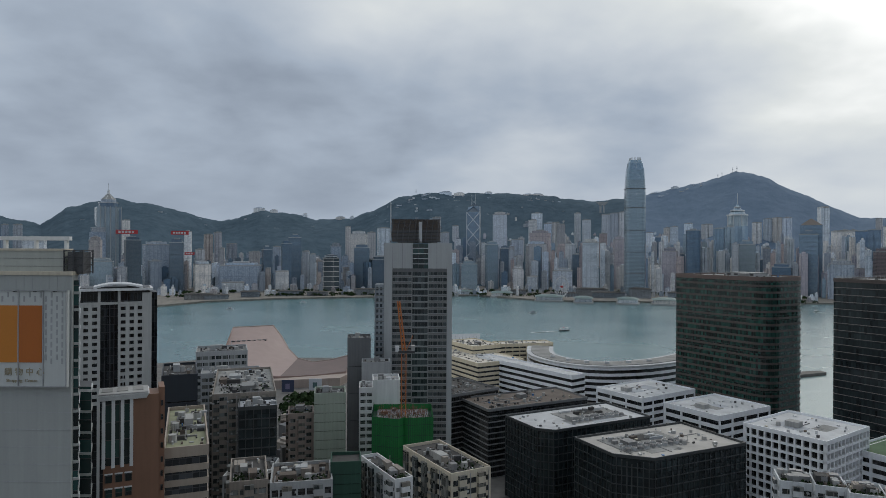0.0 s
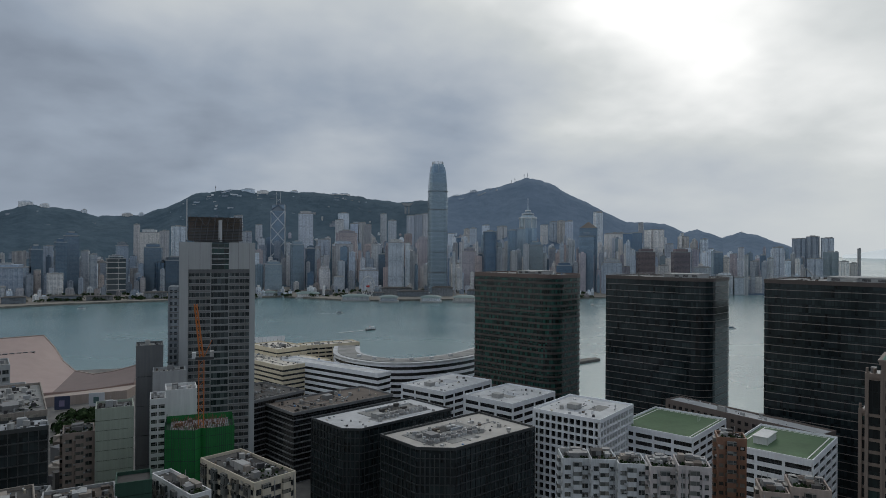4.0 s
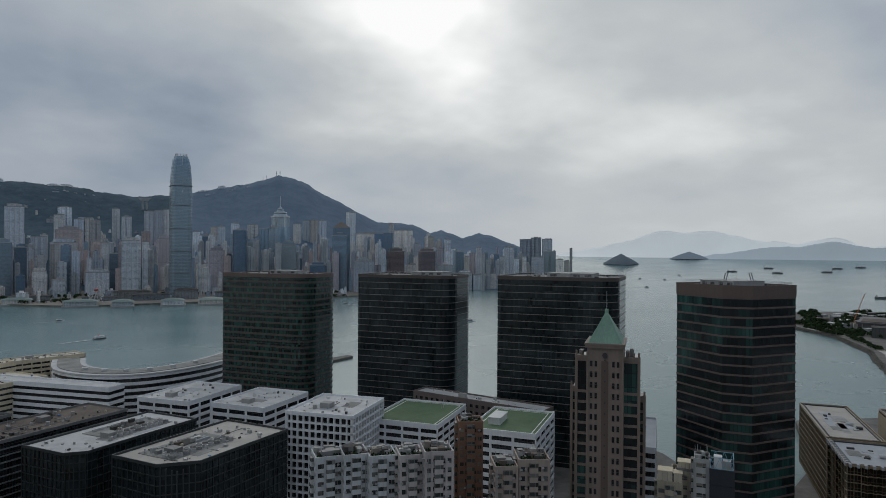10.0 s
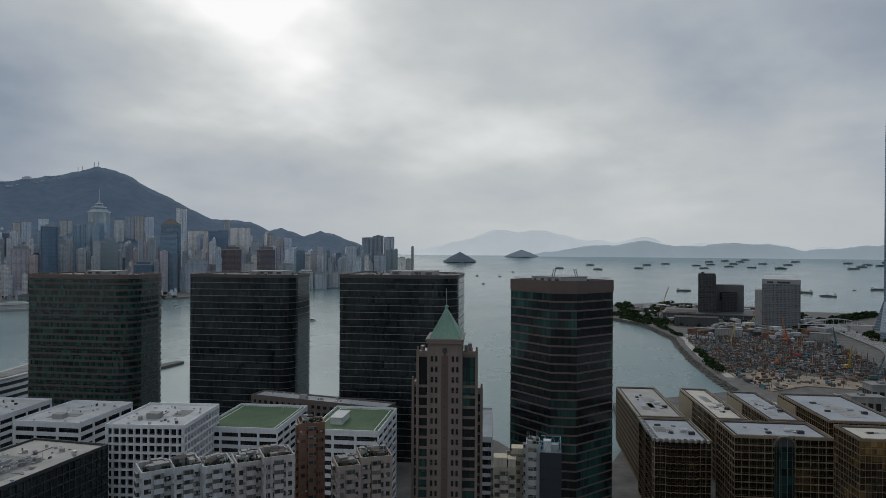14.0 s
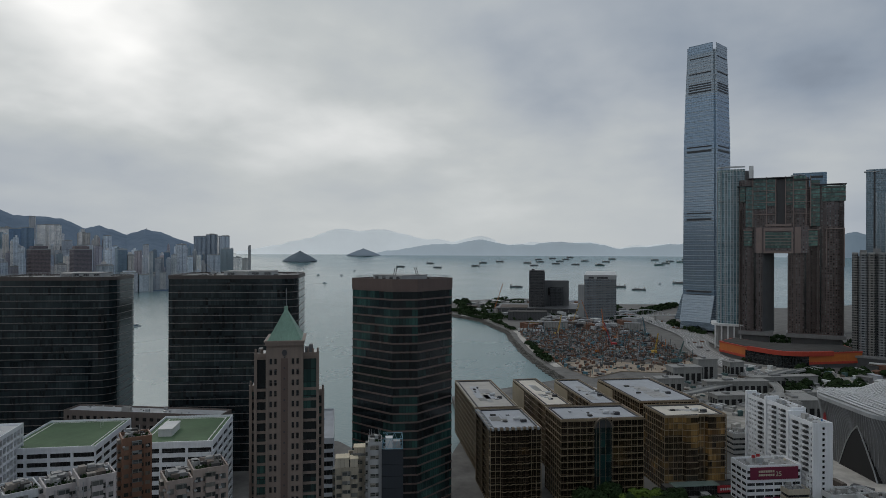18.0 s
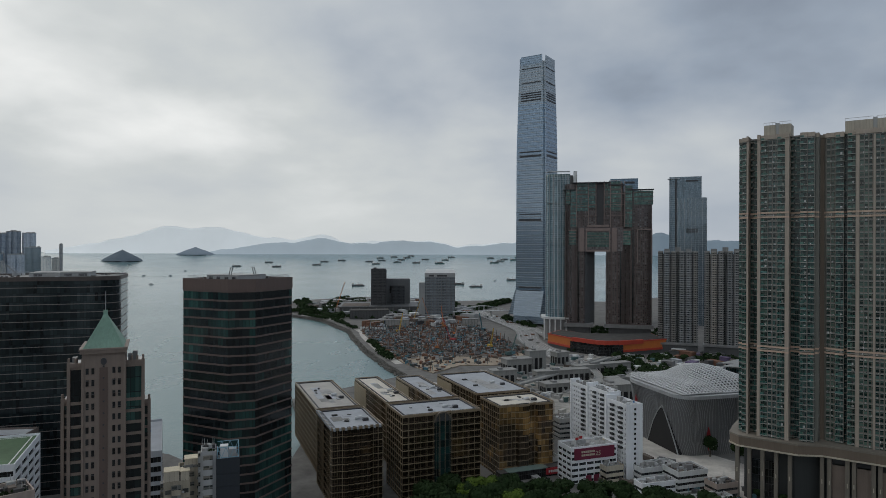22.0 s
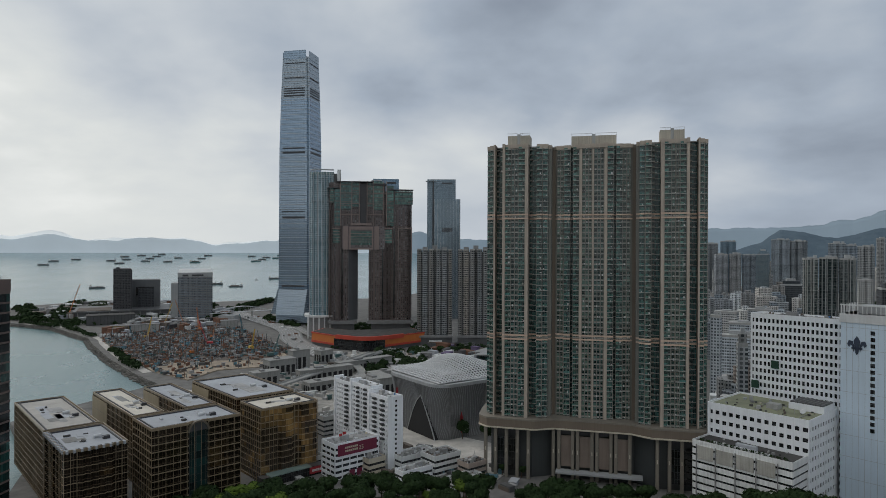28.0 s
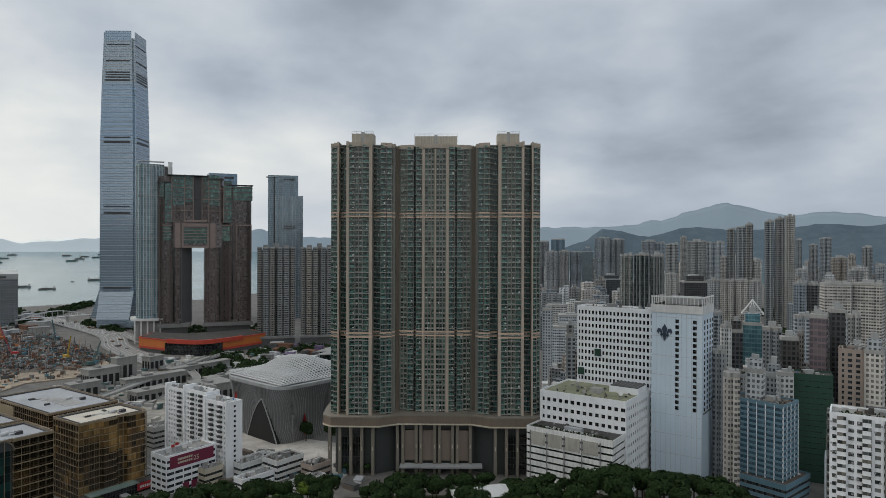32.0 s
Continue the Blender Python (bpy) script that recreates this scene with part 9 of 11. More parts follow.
def pyramid_hotel():
    ob = thing("pyramid_hotel", "beige hotel tower with a green copper pyramid roof", "hotel", 169.2, 130.0, 0, -60 + 4)
    ob.scale = (0.80, 1, 1)
    # x: across the front, y: away
    box_part("main_shaft", -7.0, 0, 5, 7.0, 16, 110, "beige", ob)
    box_part("centre_panel", -1.35, -0.12, 5, 1.35, 0.4, 105.2, "hotel_recess", ob, "darker brown centre panel")
    for x0, x1, y, top, glass_from in ((-11.4, -7.0, 2.0, 105.6, 95.4), (7.0, 13.0, 2.0, 105.6, 95.4), (-13.6, -11.4, 4.2, 95.0, 200), (13.0, 15.1, 4.2, 93.0, 200)):
        box_part("wing_glazing", x0, y + 0.5, 5, x1, 15, top, "g_teal_patch", ob)
        bm = bmesh.new()
        box(bm, x0 - 0.05, y + 0.1, 0, x1 + 0.05, 15.2, 0.85)
        band = mesh(bm, M["beige"], "wing_spandrel")
        z = top - 1.0
        while z > 40:
            if z < glass_from or z > top - 2:
                part("wing_spandrel", band, None, ob, at=(0, 0, z))
            z -= 3.4
        outer = x0 if x0 < -7 else x1
        box_part("wing_pier", outer - 0.55, y - 0.25, 5, outer + 0.55, y + 1.8, top + 1.0, "beige", ob)
        inner = x1 if x0 < -7 else x0
        box_part("wing_pier", inner - 0.3, y - 0.1, 5, inner + 0.3, y + 1.6, top, "beige", ob)
        box_part("wing_parapet", x0 - 0.3, y - 0.3, top - 0.2, x1 + 0.3, y + 1.0, top + 0.9, "beige", ob)
    z = 103.4
    while z > 40:
        for x in (-5.3, -3.5, 3.3, 5.1):
            box_part("window", x - 0.48, -0.12, z, x + 0.48, 0.4, z + 1.75, "g_black", ob)
        box_part("centre_vent", -0.3, -0.25, z + 1.9, 0.3, 0.3, z + 2.4, "dark_metal", ob)
        z -= 3.4
    for x in (-6.8, 6.8):
        box_part("shaft_rib", x - 0.4, -0.3, 5, x + 0.4, 0.4, 108, "beige", ob)
    bm = bmesh.new()
    prism(bm, ring(0, 0, 1.0, n=16), -0.2, 0.2)
    o = part("round_vent", bm, M["dark_metal"], ob)
    o.matrix_basis = Matrix.Translation((0, -0.15, 107)) @ Matrix.Rotation(radians(90), 4, "X")
    box_part("cornice", -7.6, -0.9, 109.4, 7.6, 17, 110.4, "beige", ob)
    box_part("eave", -7.9, -1.2, 110.4, 7.9, 17.3, 110.9, "beige", ob)
    bm = bmesh.new()
    prism(bm, rect(-6.7, -0.2, 6.7, 16), 110.9, 120.0, rect(-0.5, 7.5, 0.5, 8.5))
    part("pyramid_roof", bm, M["copper_green"], ob, "verdigris copper pyramid roof with seams")
    for k in range(15):
        f = -0.95 + 1.9 * k / 14
        beam_part("roof_seam", (6.7 * f, -0.25, 110.95), (0.5 * f, 7.45, 120.0), 0.09, "copper_green", ob)
    box_part("finial_base", -0.7, 7.3, 119.8, 0.7, 8.7, 121.2, "copper_green", ob)
    beam_part("finial", (0, 8, 121), (0, 8, 127), 0.12, "metal", ob)
    for x, zt in ((-13.6, 95.8), (-11.4, 106.4), (-9.2, 106.3), (9.2, 106.3), (11.0, 106.3), (13.0, 106.4), (15.1, 93.8)):
        beam_part("corner_urn", (x, 2.4 if abs(x) < 13.3 else 4.6, zt - 0.4), (x, 2.4 if abs(x) < 13.3 else 4.6, zt + 1.6), 0.45, "beige", ob, sides=6)
    for x, h in ((8.6, 2.6), (10.2, 3.4), (-9.8, 2.4)):
        box_part("roof_plant", x - 0.8, 4.5, 105.4, x + 0.8, 7, 105.4 + h, "mid_grey", ob)


pyramid_hotel()


# ---- harbour front ----
M["sun_cream"] = plain("yellowed_cream_wall", (0.66, 0.58, 0.43), 0.75, dirt=0.22)
def terminal():
    ob = thing("harbour_terminal", "curving white terminal building with dark window bands", "terminal", 0, 0)
    path = smooth_path([(104, 690), (98, 640), (112, 604), (136, 586), (168, 588), (205, 606), (245, 640)], 5)
    for k in range(6):
        bm = bmesh.new()
        ribbon(bm, path, 26, 9 + 5.4 * k, 2.4)
        part("white_floor_band", bm, M["hotel_white"], ob)
    bm = bmesh.new()
    ribbon(bm, path, 24, 35, 30)
    part("dark_glazing", bm, M["g_black"], ob)
    bm = bmesh.new()
    ribbon(bm, path, 27, 37.2, 1.6)
    part("roof", bm, M["roof_white"], ob)
    bm = bmesh.new()
    ribbon(bm, path, 18, 37.7, 0.4)
    part("roof_strip", bm, M["roof_grey"], ob)
    for k in range(8, 26, 3):
        x, y = path[k]
        box_part("roof_box", x - 2, y - 1.5, 37.6, x + 2, y + 1.5, 39.6, "white_metal", ob)


terminal()
block("terminal_wing", "white terminal wing with dark window bands", 105, 526, 30, 16, 3, 37, "g_black", "hotel_white", "roof_white", floor=5.0, band=2.6, kit=0,
      pts=[(0, 0), (16, 2), (2, 121), (-14, 119)])
block("cream_block", "cream harbour-front building with stepped terraces", 32, 585, 30, 52, 110, 36, "g_dark", "sun_cream", "roof_cream", floor=4.2, band=2.5, kit=2)
block("cream_upper_block", "cream set-back upper block", 30, 640, 30, 34, 50, 43, "g_dark", "sun_cream", "roof_cream", floor=4.2, band=2.8, kit=2, z0=34)
block("cream_rear_block", "long cream terminal building by the water", 60, 690, 14, 62, 22, 38, "g_dark", "sun_cream", "roof_cream", floor=4.2, band=2.4, bay=8, pier=0.8, kit=1.5)


def glass_fan():
    ob = thing("glass_skylight", "slanting fan of glass panels on a roof", "skylight", 12, 690, 36, 12)
    for k in range(8):
        bm = bmesh.new()
        prism(bm, [(3.4 * k, 0), (3.4 * k + 3.0, 0), (3.4 * k + 3.2, 0.6), (3.4 * k, 0.6)], 0, 12, [(4.0 * k, 9), (4.0 * k + 3.6, 9), (4.0 * k + 3.6, 9.6), (4.0 * k, 9.6)])
        part("glass_panel", bm, M["white_metal"], ob)


glass_fan()
block("low_brown_podium", "low brown harbour podium with a row of windows", 232, 352, 22, 34, 16, 30, "g_black", "brick_brown", "roof_light", floor=5.0, band=2.6, bay=4, pier=1.6, kit=0.5)
block("low_brown_podium", "low brown harbour podium with a row of windows", 262, 330, 18, 50, 16, 28, "g_black", "brick_brown", "roof_light", floor=5.0, band=2.6, bay=4, pier=1.6, kit=0.5)
block("quay_shed", "pale quay-side shed roof by the water", 300, 412, 30, 16, 40, 14, "g_black", "white_paint", "roof_light", floor=5, band=2, kit=0.4)
M["pale_panel"] = plain("pale_blue_grey_panel", (0.38, 0.40, 0.43), 0.6, dirt=0.2)
M["cream_dull"] = plain("weathered_cream_render", (0.36, 0.32, 0.25), 0.8, dirt=0.4)
M["pale_blue"] = plain("pale_blue_steel_tube", (0.20, 0.38, 0.48), 0.5, dirt=0.15)
block("pale_slab", "pale office slab with dark window bands and a long flat roof", 230, 182.5, -57, 26, 54, 55.5, "g_black", "pale_panel", "roof_slate", floor=3.9, band=1.6, kit=0.2)
block("cream_flats", "old cream flats with ledges, air conditioners and cream roof huts", 185.7, 121.6, -58, 7.8, 9, 65.2, "g_resid", "cream_dull", "roof_light", floor=3.0, band=1.5, bay=2.6, pier=0.3, kit=0.5, old=0.6)
block("cream_flats", "taller cream flats with a boxy water room on the roof", 190.8, 119.8, -59, 7.6, 7, 67.9, "g_resid", "cream_dull", "roof_light", floor=3.0, band=2.0, bay=2.6, pier=1.2, kit=0.3, old=0.3)
block("grey_stack", "narrow grey building crowned with aerials and cooling plant", 189.8, 111.2, -60.2, 4.6, 8, 74.2, "g_resid", "grey_paint", "roof_grey", floor=3.1, band=2.2, bay=2.3, pier=1.4, kit=0.5, old=0.5)
block("navy_stack", "narrow windowless navy blue building with a railed roof", 191.2, 106.8, -61.7, 7.2, 8, 71.8, "g_black", "navy_panel", "roof_light", floor=4.0, band=3.9, kit=0.3)


def roof_rooms():
    """Cream huts, aerials, a white cooling house and a pale blue safety truss on four narrow roofs."""
    for x, y, rot, z, rooms in ((185.7, 121.6, -58, 65.3, ((0.2, 0.4, 4.6, 5.0, 4.0), (5.0, 0.6, 7.6, 4.5, 3.6))), (190.8, 119.8, -59, 68.0, ((2.0, 0.8, 6.8, 5.0, 3.6),))):
        for x0, y0, x1, y1, h in rooms:
            ob = thing("roof_hut", "small cream rendered hut on a roof", "hut", x, y, z, rot, "cream roof huts")
            box_part("wall", x0, y0, 0, x1, y1, h, "cream", ob)
            box_part("roof", x0 - 0.15, y0 - 0.15, h, x1 + 0.15, y1 + 0.15, h + 0.2, "sun_cream", ob)
            n = int((x1 - x0) / 1.1)
            for k in range(1, n):
                box_part("panel_joint", x0 + k * (x1 - x0) / n - 0.05, y0 - 0.06, 0.1, x0 + k * (x1 - x0) / n + 0.05, y0 + 0.02, h - 0.2, "old_brown", ob)
    ob = thing("aerial_cluster", "cluster of aerials and grey cooling units on a roof", "aerials", 189.8, 111.2, 74.3, -60.2)
    r = random.Random(83)
    for k in range(9):
        x, y = r.uniform(0.3, 4.2), r.uniform(0.3, 6)
        beam_part("aerial", (x, y, 0), (x + r.uniform(-0.4, 0.4), y, r.uniform(2.2, 5.2)), 0.07, "metal", ob)
    for k in range(7):
        x, y, z = r.uniform(0.2, 3.4), r.uniform(0.3, 5), r.choice((0.0, 0.0, 1.4))
        box_part("cooling_unit", x, y, z, x + r.uniform(0.7, 1.3), y + 1.0, z + r.uniform(0.9, 1.5), r.choice(("grey_paint", "mid_grey", "white_metal")), ob)
    ob = thing("safety_truss", "pale blue tubular safety truss round a roof edge", "railing", 191.2, 106.8, 72.9, -61.7)
    corners = [(0.3, 0.3), (6.9, 0.3), (6.9, 7.6), (0.3, 7.6)]
    for (ax, ay), (bx, by) in zip(corners, corners[1:] + corners[:1]):
        for z in (0.1, 3.4 if ax > 3 or bx > 3 else 1.8):
            beam_part("rail", (ax, ay, z), (bx, by, z), 0.12, "pale_blue", ob)
        for k in range(5):
            f, g = k / 5, (k + 1) / 5
            top = 3.4 if ax > 3 or bx > 3 else 1.8
            p, q = (ax + (bx - ax) * f, ay + (by - ay) * f), (ax + (bx - ax) * g, ay + (by - ay) * g)
            beam_part("brace", (*p, 0.1 if k % 2 else top), (*q, top if k % 2 else 0.1), 0.09, "pale_blue", ob)
    box_part("cooling_house", 1.2, 2.2, -1.0, 3.6, 5.0, 3.2, "white_paint", ob)
    box_part("cooling_house", 3.8, 3.0, -1.0, 6.2, 5.6, 1.8, "grey_paint", ob)


roof_rooms()


M["banner_blue"] = plain("dark_blue_banner", (0.025, 0.035, 0.075), 0.6, dirt=0.15)
M["banner_white"] = plain("pale_printed_banner", (0.45, 0.47, 0.50), 0.6, dirt=0.2)
M["banner_pale"] = plain("dull_violet_print", (0.16, 0.14, 0.22), 0.6, dirt=0.2)
M["pink_shaded"] = plain("shade_painted_pink_tile", (0.15, 0.107, 0.098), 0.65, dirt=0.15, streak=False)
M["pink_dull"] = plain("dull_pink_tile_wall", (0.30, 0.215, 0.19), 0.7, dirt=0.15)


def cultural_centre():
    """A windowless pink building whose roof sweeps down in one curve and up again."""
    ob = thing("cultural_centre", "windowless pink tiled hall with a sweeping concave roof", "concert hall", 0, 0)
    crest = [(-247, 765, 46), (-205, 786, 46), (-192, 776, 34), (-178, 752, 23), (-162, 728, 16.5), (-143, 715, 14.5), (-124, 714, 17), (-100, 722, 22)]
    foot = [(-222, 640, 22), (-199, 618, 20), (-186, 622, 18), (-172, 627, 16), (-158, 633, 15), (-142, 640, 14), (-122, 648, 14), (-98, 660, 15)]
    bm = bmesh.new()
    cols = []
    for a, b in zip(crest, foot):
        a, b = Vector(a), Vector(b)
        col = []
        for k in range(7):
            f = k / 6
            p = a.lerp(b, f)
            p.z = b.z + (a.z - b.z) * (1 - f) ** 1.7
            col.append(bm.verts.new(p))
        cols.append(col)
    # the right-hand slope gets a darker tile: its shade is put into the colour
    for i, (p, q) in enumerate(zip(cols, cols[1:])):
        for k in range(6):
            bm.faces.new((p[k], p[k + 1], q[k + 1], q[k])).material_index = 1 if i > 3 else 0
    part("sweeping_roof", bm, [M["pink_roof"], M["pink_shaded"]], ob, smooth=True)
    bm = bmesh.new()
    prism(bm, [(x, y) for x, y, _ in crest], 5, 14, closed=False, cap=False)
    for line in (crest, foot):
        lo = [bm.verts.new((x, y, 5)) for x, y, z in line]
        hi = [bm.verts.new((x, y, z - 0.05)) for x, y, z in line]
        for k in range(len(line) - 1):
            bm.faces.new((lo[k], lo[k + 1], hi[k + 1], hi[k]))
    for k in (0, -1):
        v = [bm.verts.new(c) for c in ((crest[k][0], crest[k][1], 5), (foot[k][0], foot[k][1], 5), foot[k], crest[k])]
        bm.faces.new(v)
    part("tiled_wall", bm, M["pink_dull"], ob)
    for (a, b) in zip(crest, crest[1:]):
        beam_part("roof_coping", a, b, 0.9, "pinkish", ob)
    for k in range(7):
        x = -236 + 5.2 * k
        box_part("roof_slot", x, 726 + 2.2 * k, 33.4, x + 4.0, 729 + 2.2 * k, 35.6, "charcoal", ob)
    slab_part("lower_hall", [(-175, 618), (-100, 636), (-94, 660), (-170, 650)], 5, 13, "pinkish", ob)
    for x, y, w, mat in ((-150, 607, 11.5, "banner_blue"), (-126, 614, 12, "banner_white"), (-168, 602, 8, "banner_blue")):
        box_part("banner", x, y, 5.4, x + w, y + 0.6, 16.5, mat, ob)
        box_part("banner_mark", x + 0.3 * w, y - 0.1, 8, x + 0.65 * w, y + 0.05, 13, "banner_pale" if mat == "banner_blue" else "teal_dull", ob)


cultural_centre()


# ---- landmarks of the island city ----
def harbour_giant():
    ob = thing("island_skyscraper", "tall blue-grey skyscraper with a claw-like crown", "skyscraper", *polar(16.42, 2010), 0, -16.42 + 8)

    def plan(s):
        return round_rect(s, s, [s * 0.22] * 4, 5)

    def centred(s):
        return [(x - s / 2, y - s / 2) for x, y in plan(s)]

    levels = ((5, 58), (300, 57), (345, 54), (375, 49), (395, 41), (404, 33))
    for (z0, s0), (z1, s1) in zip(levels, levels[1:]):
        slab_part("shaft", centred(s0), z0, z1, "ifc", ob, top=centred(s1))
    for z in (70, 132, 196, 262, 318):
        slab_part("service_band", centred(58.4), z, z + 2, "slab_grey", ob)
    for k in range(24):
        a = 2 * math.pi * k / 24
        x, y = 18.5 * math.cos(a), 18.5 * math.sin(a)
        beam_part("crown_claw", (x, y, 398), (x * 0.86, y * 0.86, 412), 0.9, "white_metal", ob)
    for z0, z1, s in ((345, 395, 0.0),):
        for k in range(4):
            a = math.pi / 2 * k
            c, s2 = math.cos(a), math.sin(a)
            beam_part("corner_rib", (c * 28, s2 * 28, 300), (c * 22, s2 * 22, 396), 1.0, "white_metal", ob)


harbour_giant()


def spired_tower():
    """A chamfered glass shaft with ribbed lower wings, a set-back crown, a steep ribbed pyramid and a mast."""
    ob = thing("spired_skyscraper", "grey glass skyscraper with a ribbed pyramid top and mast", "skyscraper", *polar(-27.3, 2737), 0, 27.3 + 8)
    slab_part("shaft", [(-30, -38), (22, -38), (40, -20), (40, 30), (-40, 30), (-40, -26)], 5, 288, "glass", ob)
    slab_part("rear_shaft", [(8, -30), (44, -24), (44, 26), (8, 26)], 5, 281, "blue", ob)
    for x in (-30, -14, 4, 22, 40):
        box_part("corner_rib", x - 1.2, -39.5, 5, x + 1.2, -37, 290, "grey_paint", ob)
    slab_part("crown_drum", ring(2, -4, 34, 28, n=8, start=0.39), 288, 303, "dark", ob)
    slab_part("crown_ring", ring(2, -4, 36, 30, n=8, start=0.39), 303, 306, "metal", ob)
    slab_part("upper_drum", ring(2, -4, 27, 23, n=8, start=0.39), 306, 316, "grey", ob)
    slab_part("pyramid_crown", ring(2, -4, 27, 23, n=8, start=0.39), 316, 338, "concrete", ob, top=ring(2, -4, 4, n=8, start=0.39))
    for k in range(8):
        a = 0.39 + k * math.pi / 4
        beam_part("crown_rib", (2 + 27 * math.cos(a), -4 + 23 * math.sin(a), 316), (2 + 4 * math.cos(a), -4 + 4 * math.sin(a), 339), 1.0, "white_metal", ob)
    slab_part("lantern", ring(2, -4, 4, n=8), 338, 352, "white_paint", ob)
    beam_part("mast", (2, -4, 352), (2, -4, 378), 1.0, "metal", ob)
    slab_part("low_wing", rect(-62, -60, -14, -10), 5, 195, "grey", ob)
    slab_part("wing_tier", rect(-58, -57, -18, -14), 195, 212, "grey", ob)


spired_tower()


def braced_tower():
    """Four triangular shafts of different heights, tied with white diagonals."""
    ob = thing("braced_skyscraper", "dark blue faceted skyscraper with white cross bracing", "skyscraper", *polar(2.68, 2726), 0, -6)
    h = 27
    corners = [(-h, -h), (h, -h), (h, h), (-h, h)]
    for k, z in enumerate((292, 318, 318, 296)):
        a, b = corners[k], corners[(k + 1) % 4]
        slab_part("triangular_shaft", [(0, 0), a, b], 5, z, "blue", ob)
        bm = bmesh.new()
        v = [bm.verts.new(c) for c in ((*a, z), (*b, z), (0, 0, z), (0, 0, z + 22 if z < 300 else z + 9))]
        for f in ((0, 1, 3), (1, 2, 3), (2, 0, 3), (2, 1, 0)):
            bm.faces.new([v[i] for i in f])
        part("sloping_top", bm, M["blue"], ob)
    for k in range(4):
        a, b = corners[k], corners[(k + 1) % 4]
        for j in range(4):
            z0, z1 = 44 + 62 * j, 106 + 62 * j
            beam_part("cross_brace", (*a, z0), (*b, z1), 2.3, "white_metal", ob)
            beam_part("cross_brace", (*b, z0), (*a, z1), 2.3, "white_metal", ob)
        beam_part("corner_edge", (*a, 5), (*a, 292 if k == 0 else 318 if k < 3 else 298), 1.5, "white_metal", ob)
    for x in (-8, 8):
        beam_part("mast", (x, 4, 318), (x, 4, 372), 0.9, "white_metal", ob)
        beam_part("mast_brace", (x, 4, 330), (-x, 4, 344), 0.7, "white_metal", ob)


braced_tower()


def star_tower():
    """A faceted shaft with set-back tiers that taper to a needle."""
    ob = thing("crowned_skyscraper", "blue-grey skyscraper with tapering glass tiers and a needle spire", "skyscraper", *polar(24.35, 2526), 0, 0)

    def star(a, b):
        return [(r * math.cos(math.pi * k / 8), r * math.sin(math.pi * k / 8)) for k, r in enumerate((a, b) * 8)]

    slab_part("shaft", star(37, 32), 5, 225, "glass", ob)
    slab_part("upper_shaft", star(33, 28), 225, 262, "glass", ob)
    for z0, z1, a, b in ((262, 266, 36, 35), (266, 278, 29, 20), (278, 281, 24, 23), (281, 291, 18, 9), (291, 294, 12, 11), (294, 303, 7, 2)):
        slab_part("crown_tier", ring(0, 0, a, n=16), z0, z1, "glass" if z1 - z0 > 5 else "white_metal", ob, top=ring(0, 0, b, n=16))
    for k in range(8):
        a = math.pi * k / 4
        beam_part("edge_rib", (37 * math.cos(a), 37 * math.sin(a), 5), (33.5 * math.cos(a), 33.5 * math.sin(a), 264), 1.0, "white_metal", ob)
    beam_part("spire", (0, 0, 302), (0, 0, 342), 0.9, "white_metal", ob)


star_tower()


def gable_top(bearing, dist, w, z0, z1, name="gable_crown"):
    ob = facing("gabled_crown_tower", "dark blue glass tower with a pointed pink gable", "tower", bearing, dist)
    slab_part("shaft", rect(-w / 2, 0, w / 2, w), 5, z0, "blue", ob)
    slab_part("gable", rect(-w / 2, 0, w / 2, w), z0, z1, "pinkish", ob, top=rect(-2, 0, 2, w))


gable_top(29.53, 2195, 58, 215, 234)


def plate_top():
    ob = facing("lookout_tower", "hilltop lookout with a broad bowl-shaped roof", "lookout", 13.75, 3450)
    slab_part("stem", rect(-14, 0, -4, 20), 330, 372, "grey_paint", ob)
    slab_part("stem", rect(4, 0, 12, 20), 330, 372, "grey_paint", ob)
    slab_part("bowl", rect(-16, -4, 14, 24), 370, 386, "grey_paint", ob, top=rect(-32, -4, 30, 24))


plate_top()


def sign(bearing, dist, w, z0, z1, mat):
    ob = facing("rooftop_sign", "large red rooftop sign with pale bars", "sign", bearing, dist, "red rooftop signs")
    box_part("panel", -w / 2, 0, z0, w / 2, 1.2, z1, mat, ob)
    n = max(3, int(w / 10))
    for k in range(n):
        x = -w * 0.38 + w * 0.76 * k / n
        box_part("pale_bar", x, -0.4, z0 + (z1 - z0) * 0.25, x + w * 0.5 / n, 0.2, z1 - (z1 - z0) * 0.25, "white_paint", ob)


sign(-25.95, 2110, 58, 178, 190, "red")
sign(-22.05, 2110, 50, 178, 189, "red")
sign(-21.3, 2100, 28, 117, 125, "red")


def peak_masts():
    for b, d, z, h in ((24.0, 3690, 545, 26), (24.3, 3695, 547, 30), (23.2, 3690, 530, 16), (22.9, 3690, 524, 14), (-2.4, 3690, 452, 24), (41.6, 3690, 236, 10)):
        ob = facing("radio_mast", "lattice radio mast on a hilltop", "mast", b, d, "hilltop radio masts")
        beam_part("mast", (0, 0, z - 12), (0, 0, z + h), 1.6, "metal", ob)
        beam_part("antenna_ring", (0, 0, z + h * 0.5), (0, 0, z + h * 0.6), 3.4, "metal", ob, sides=6)


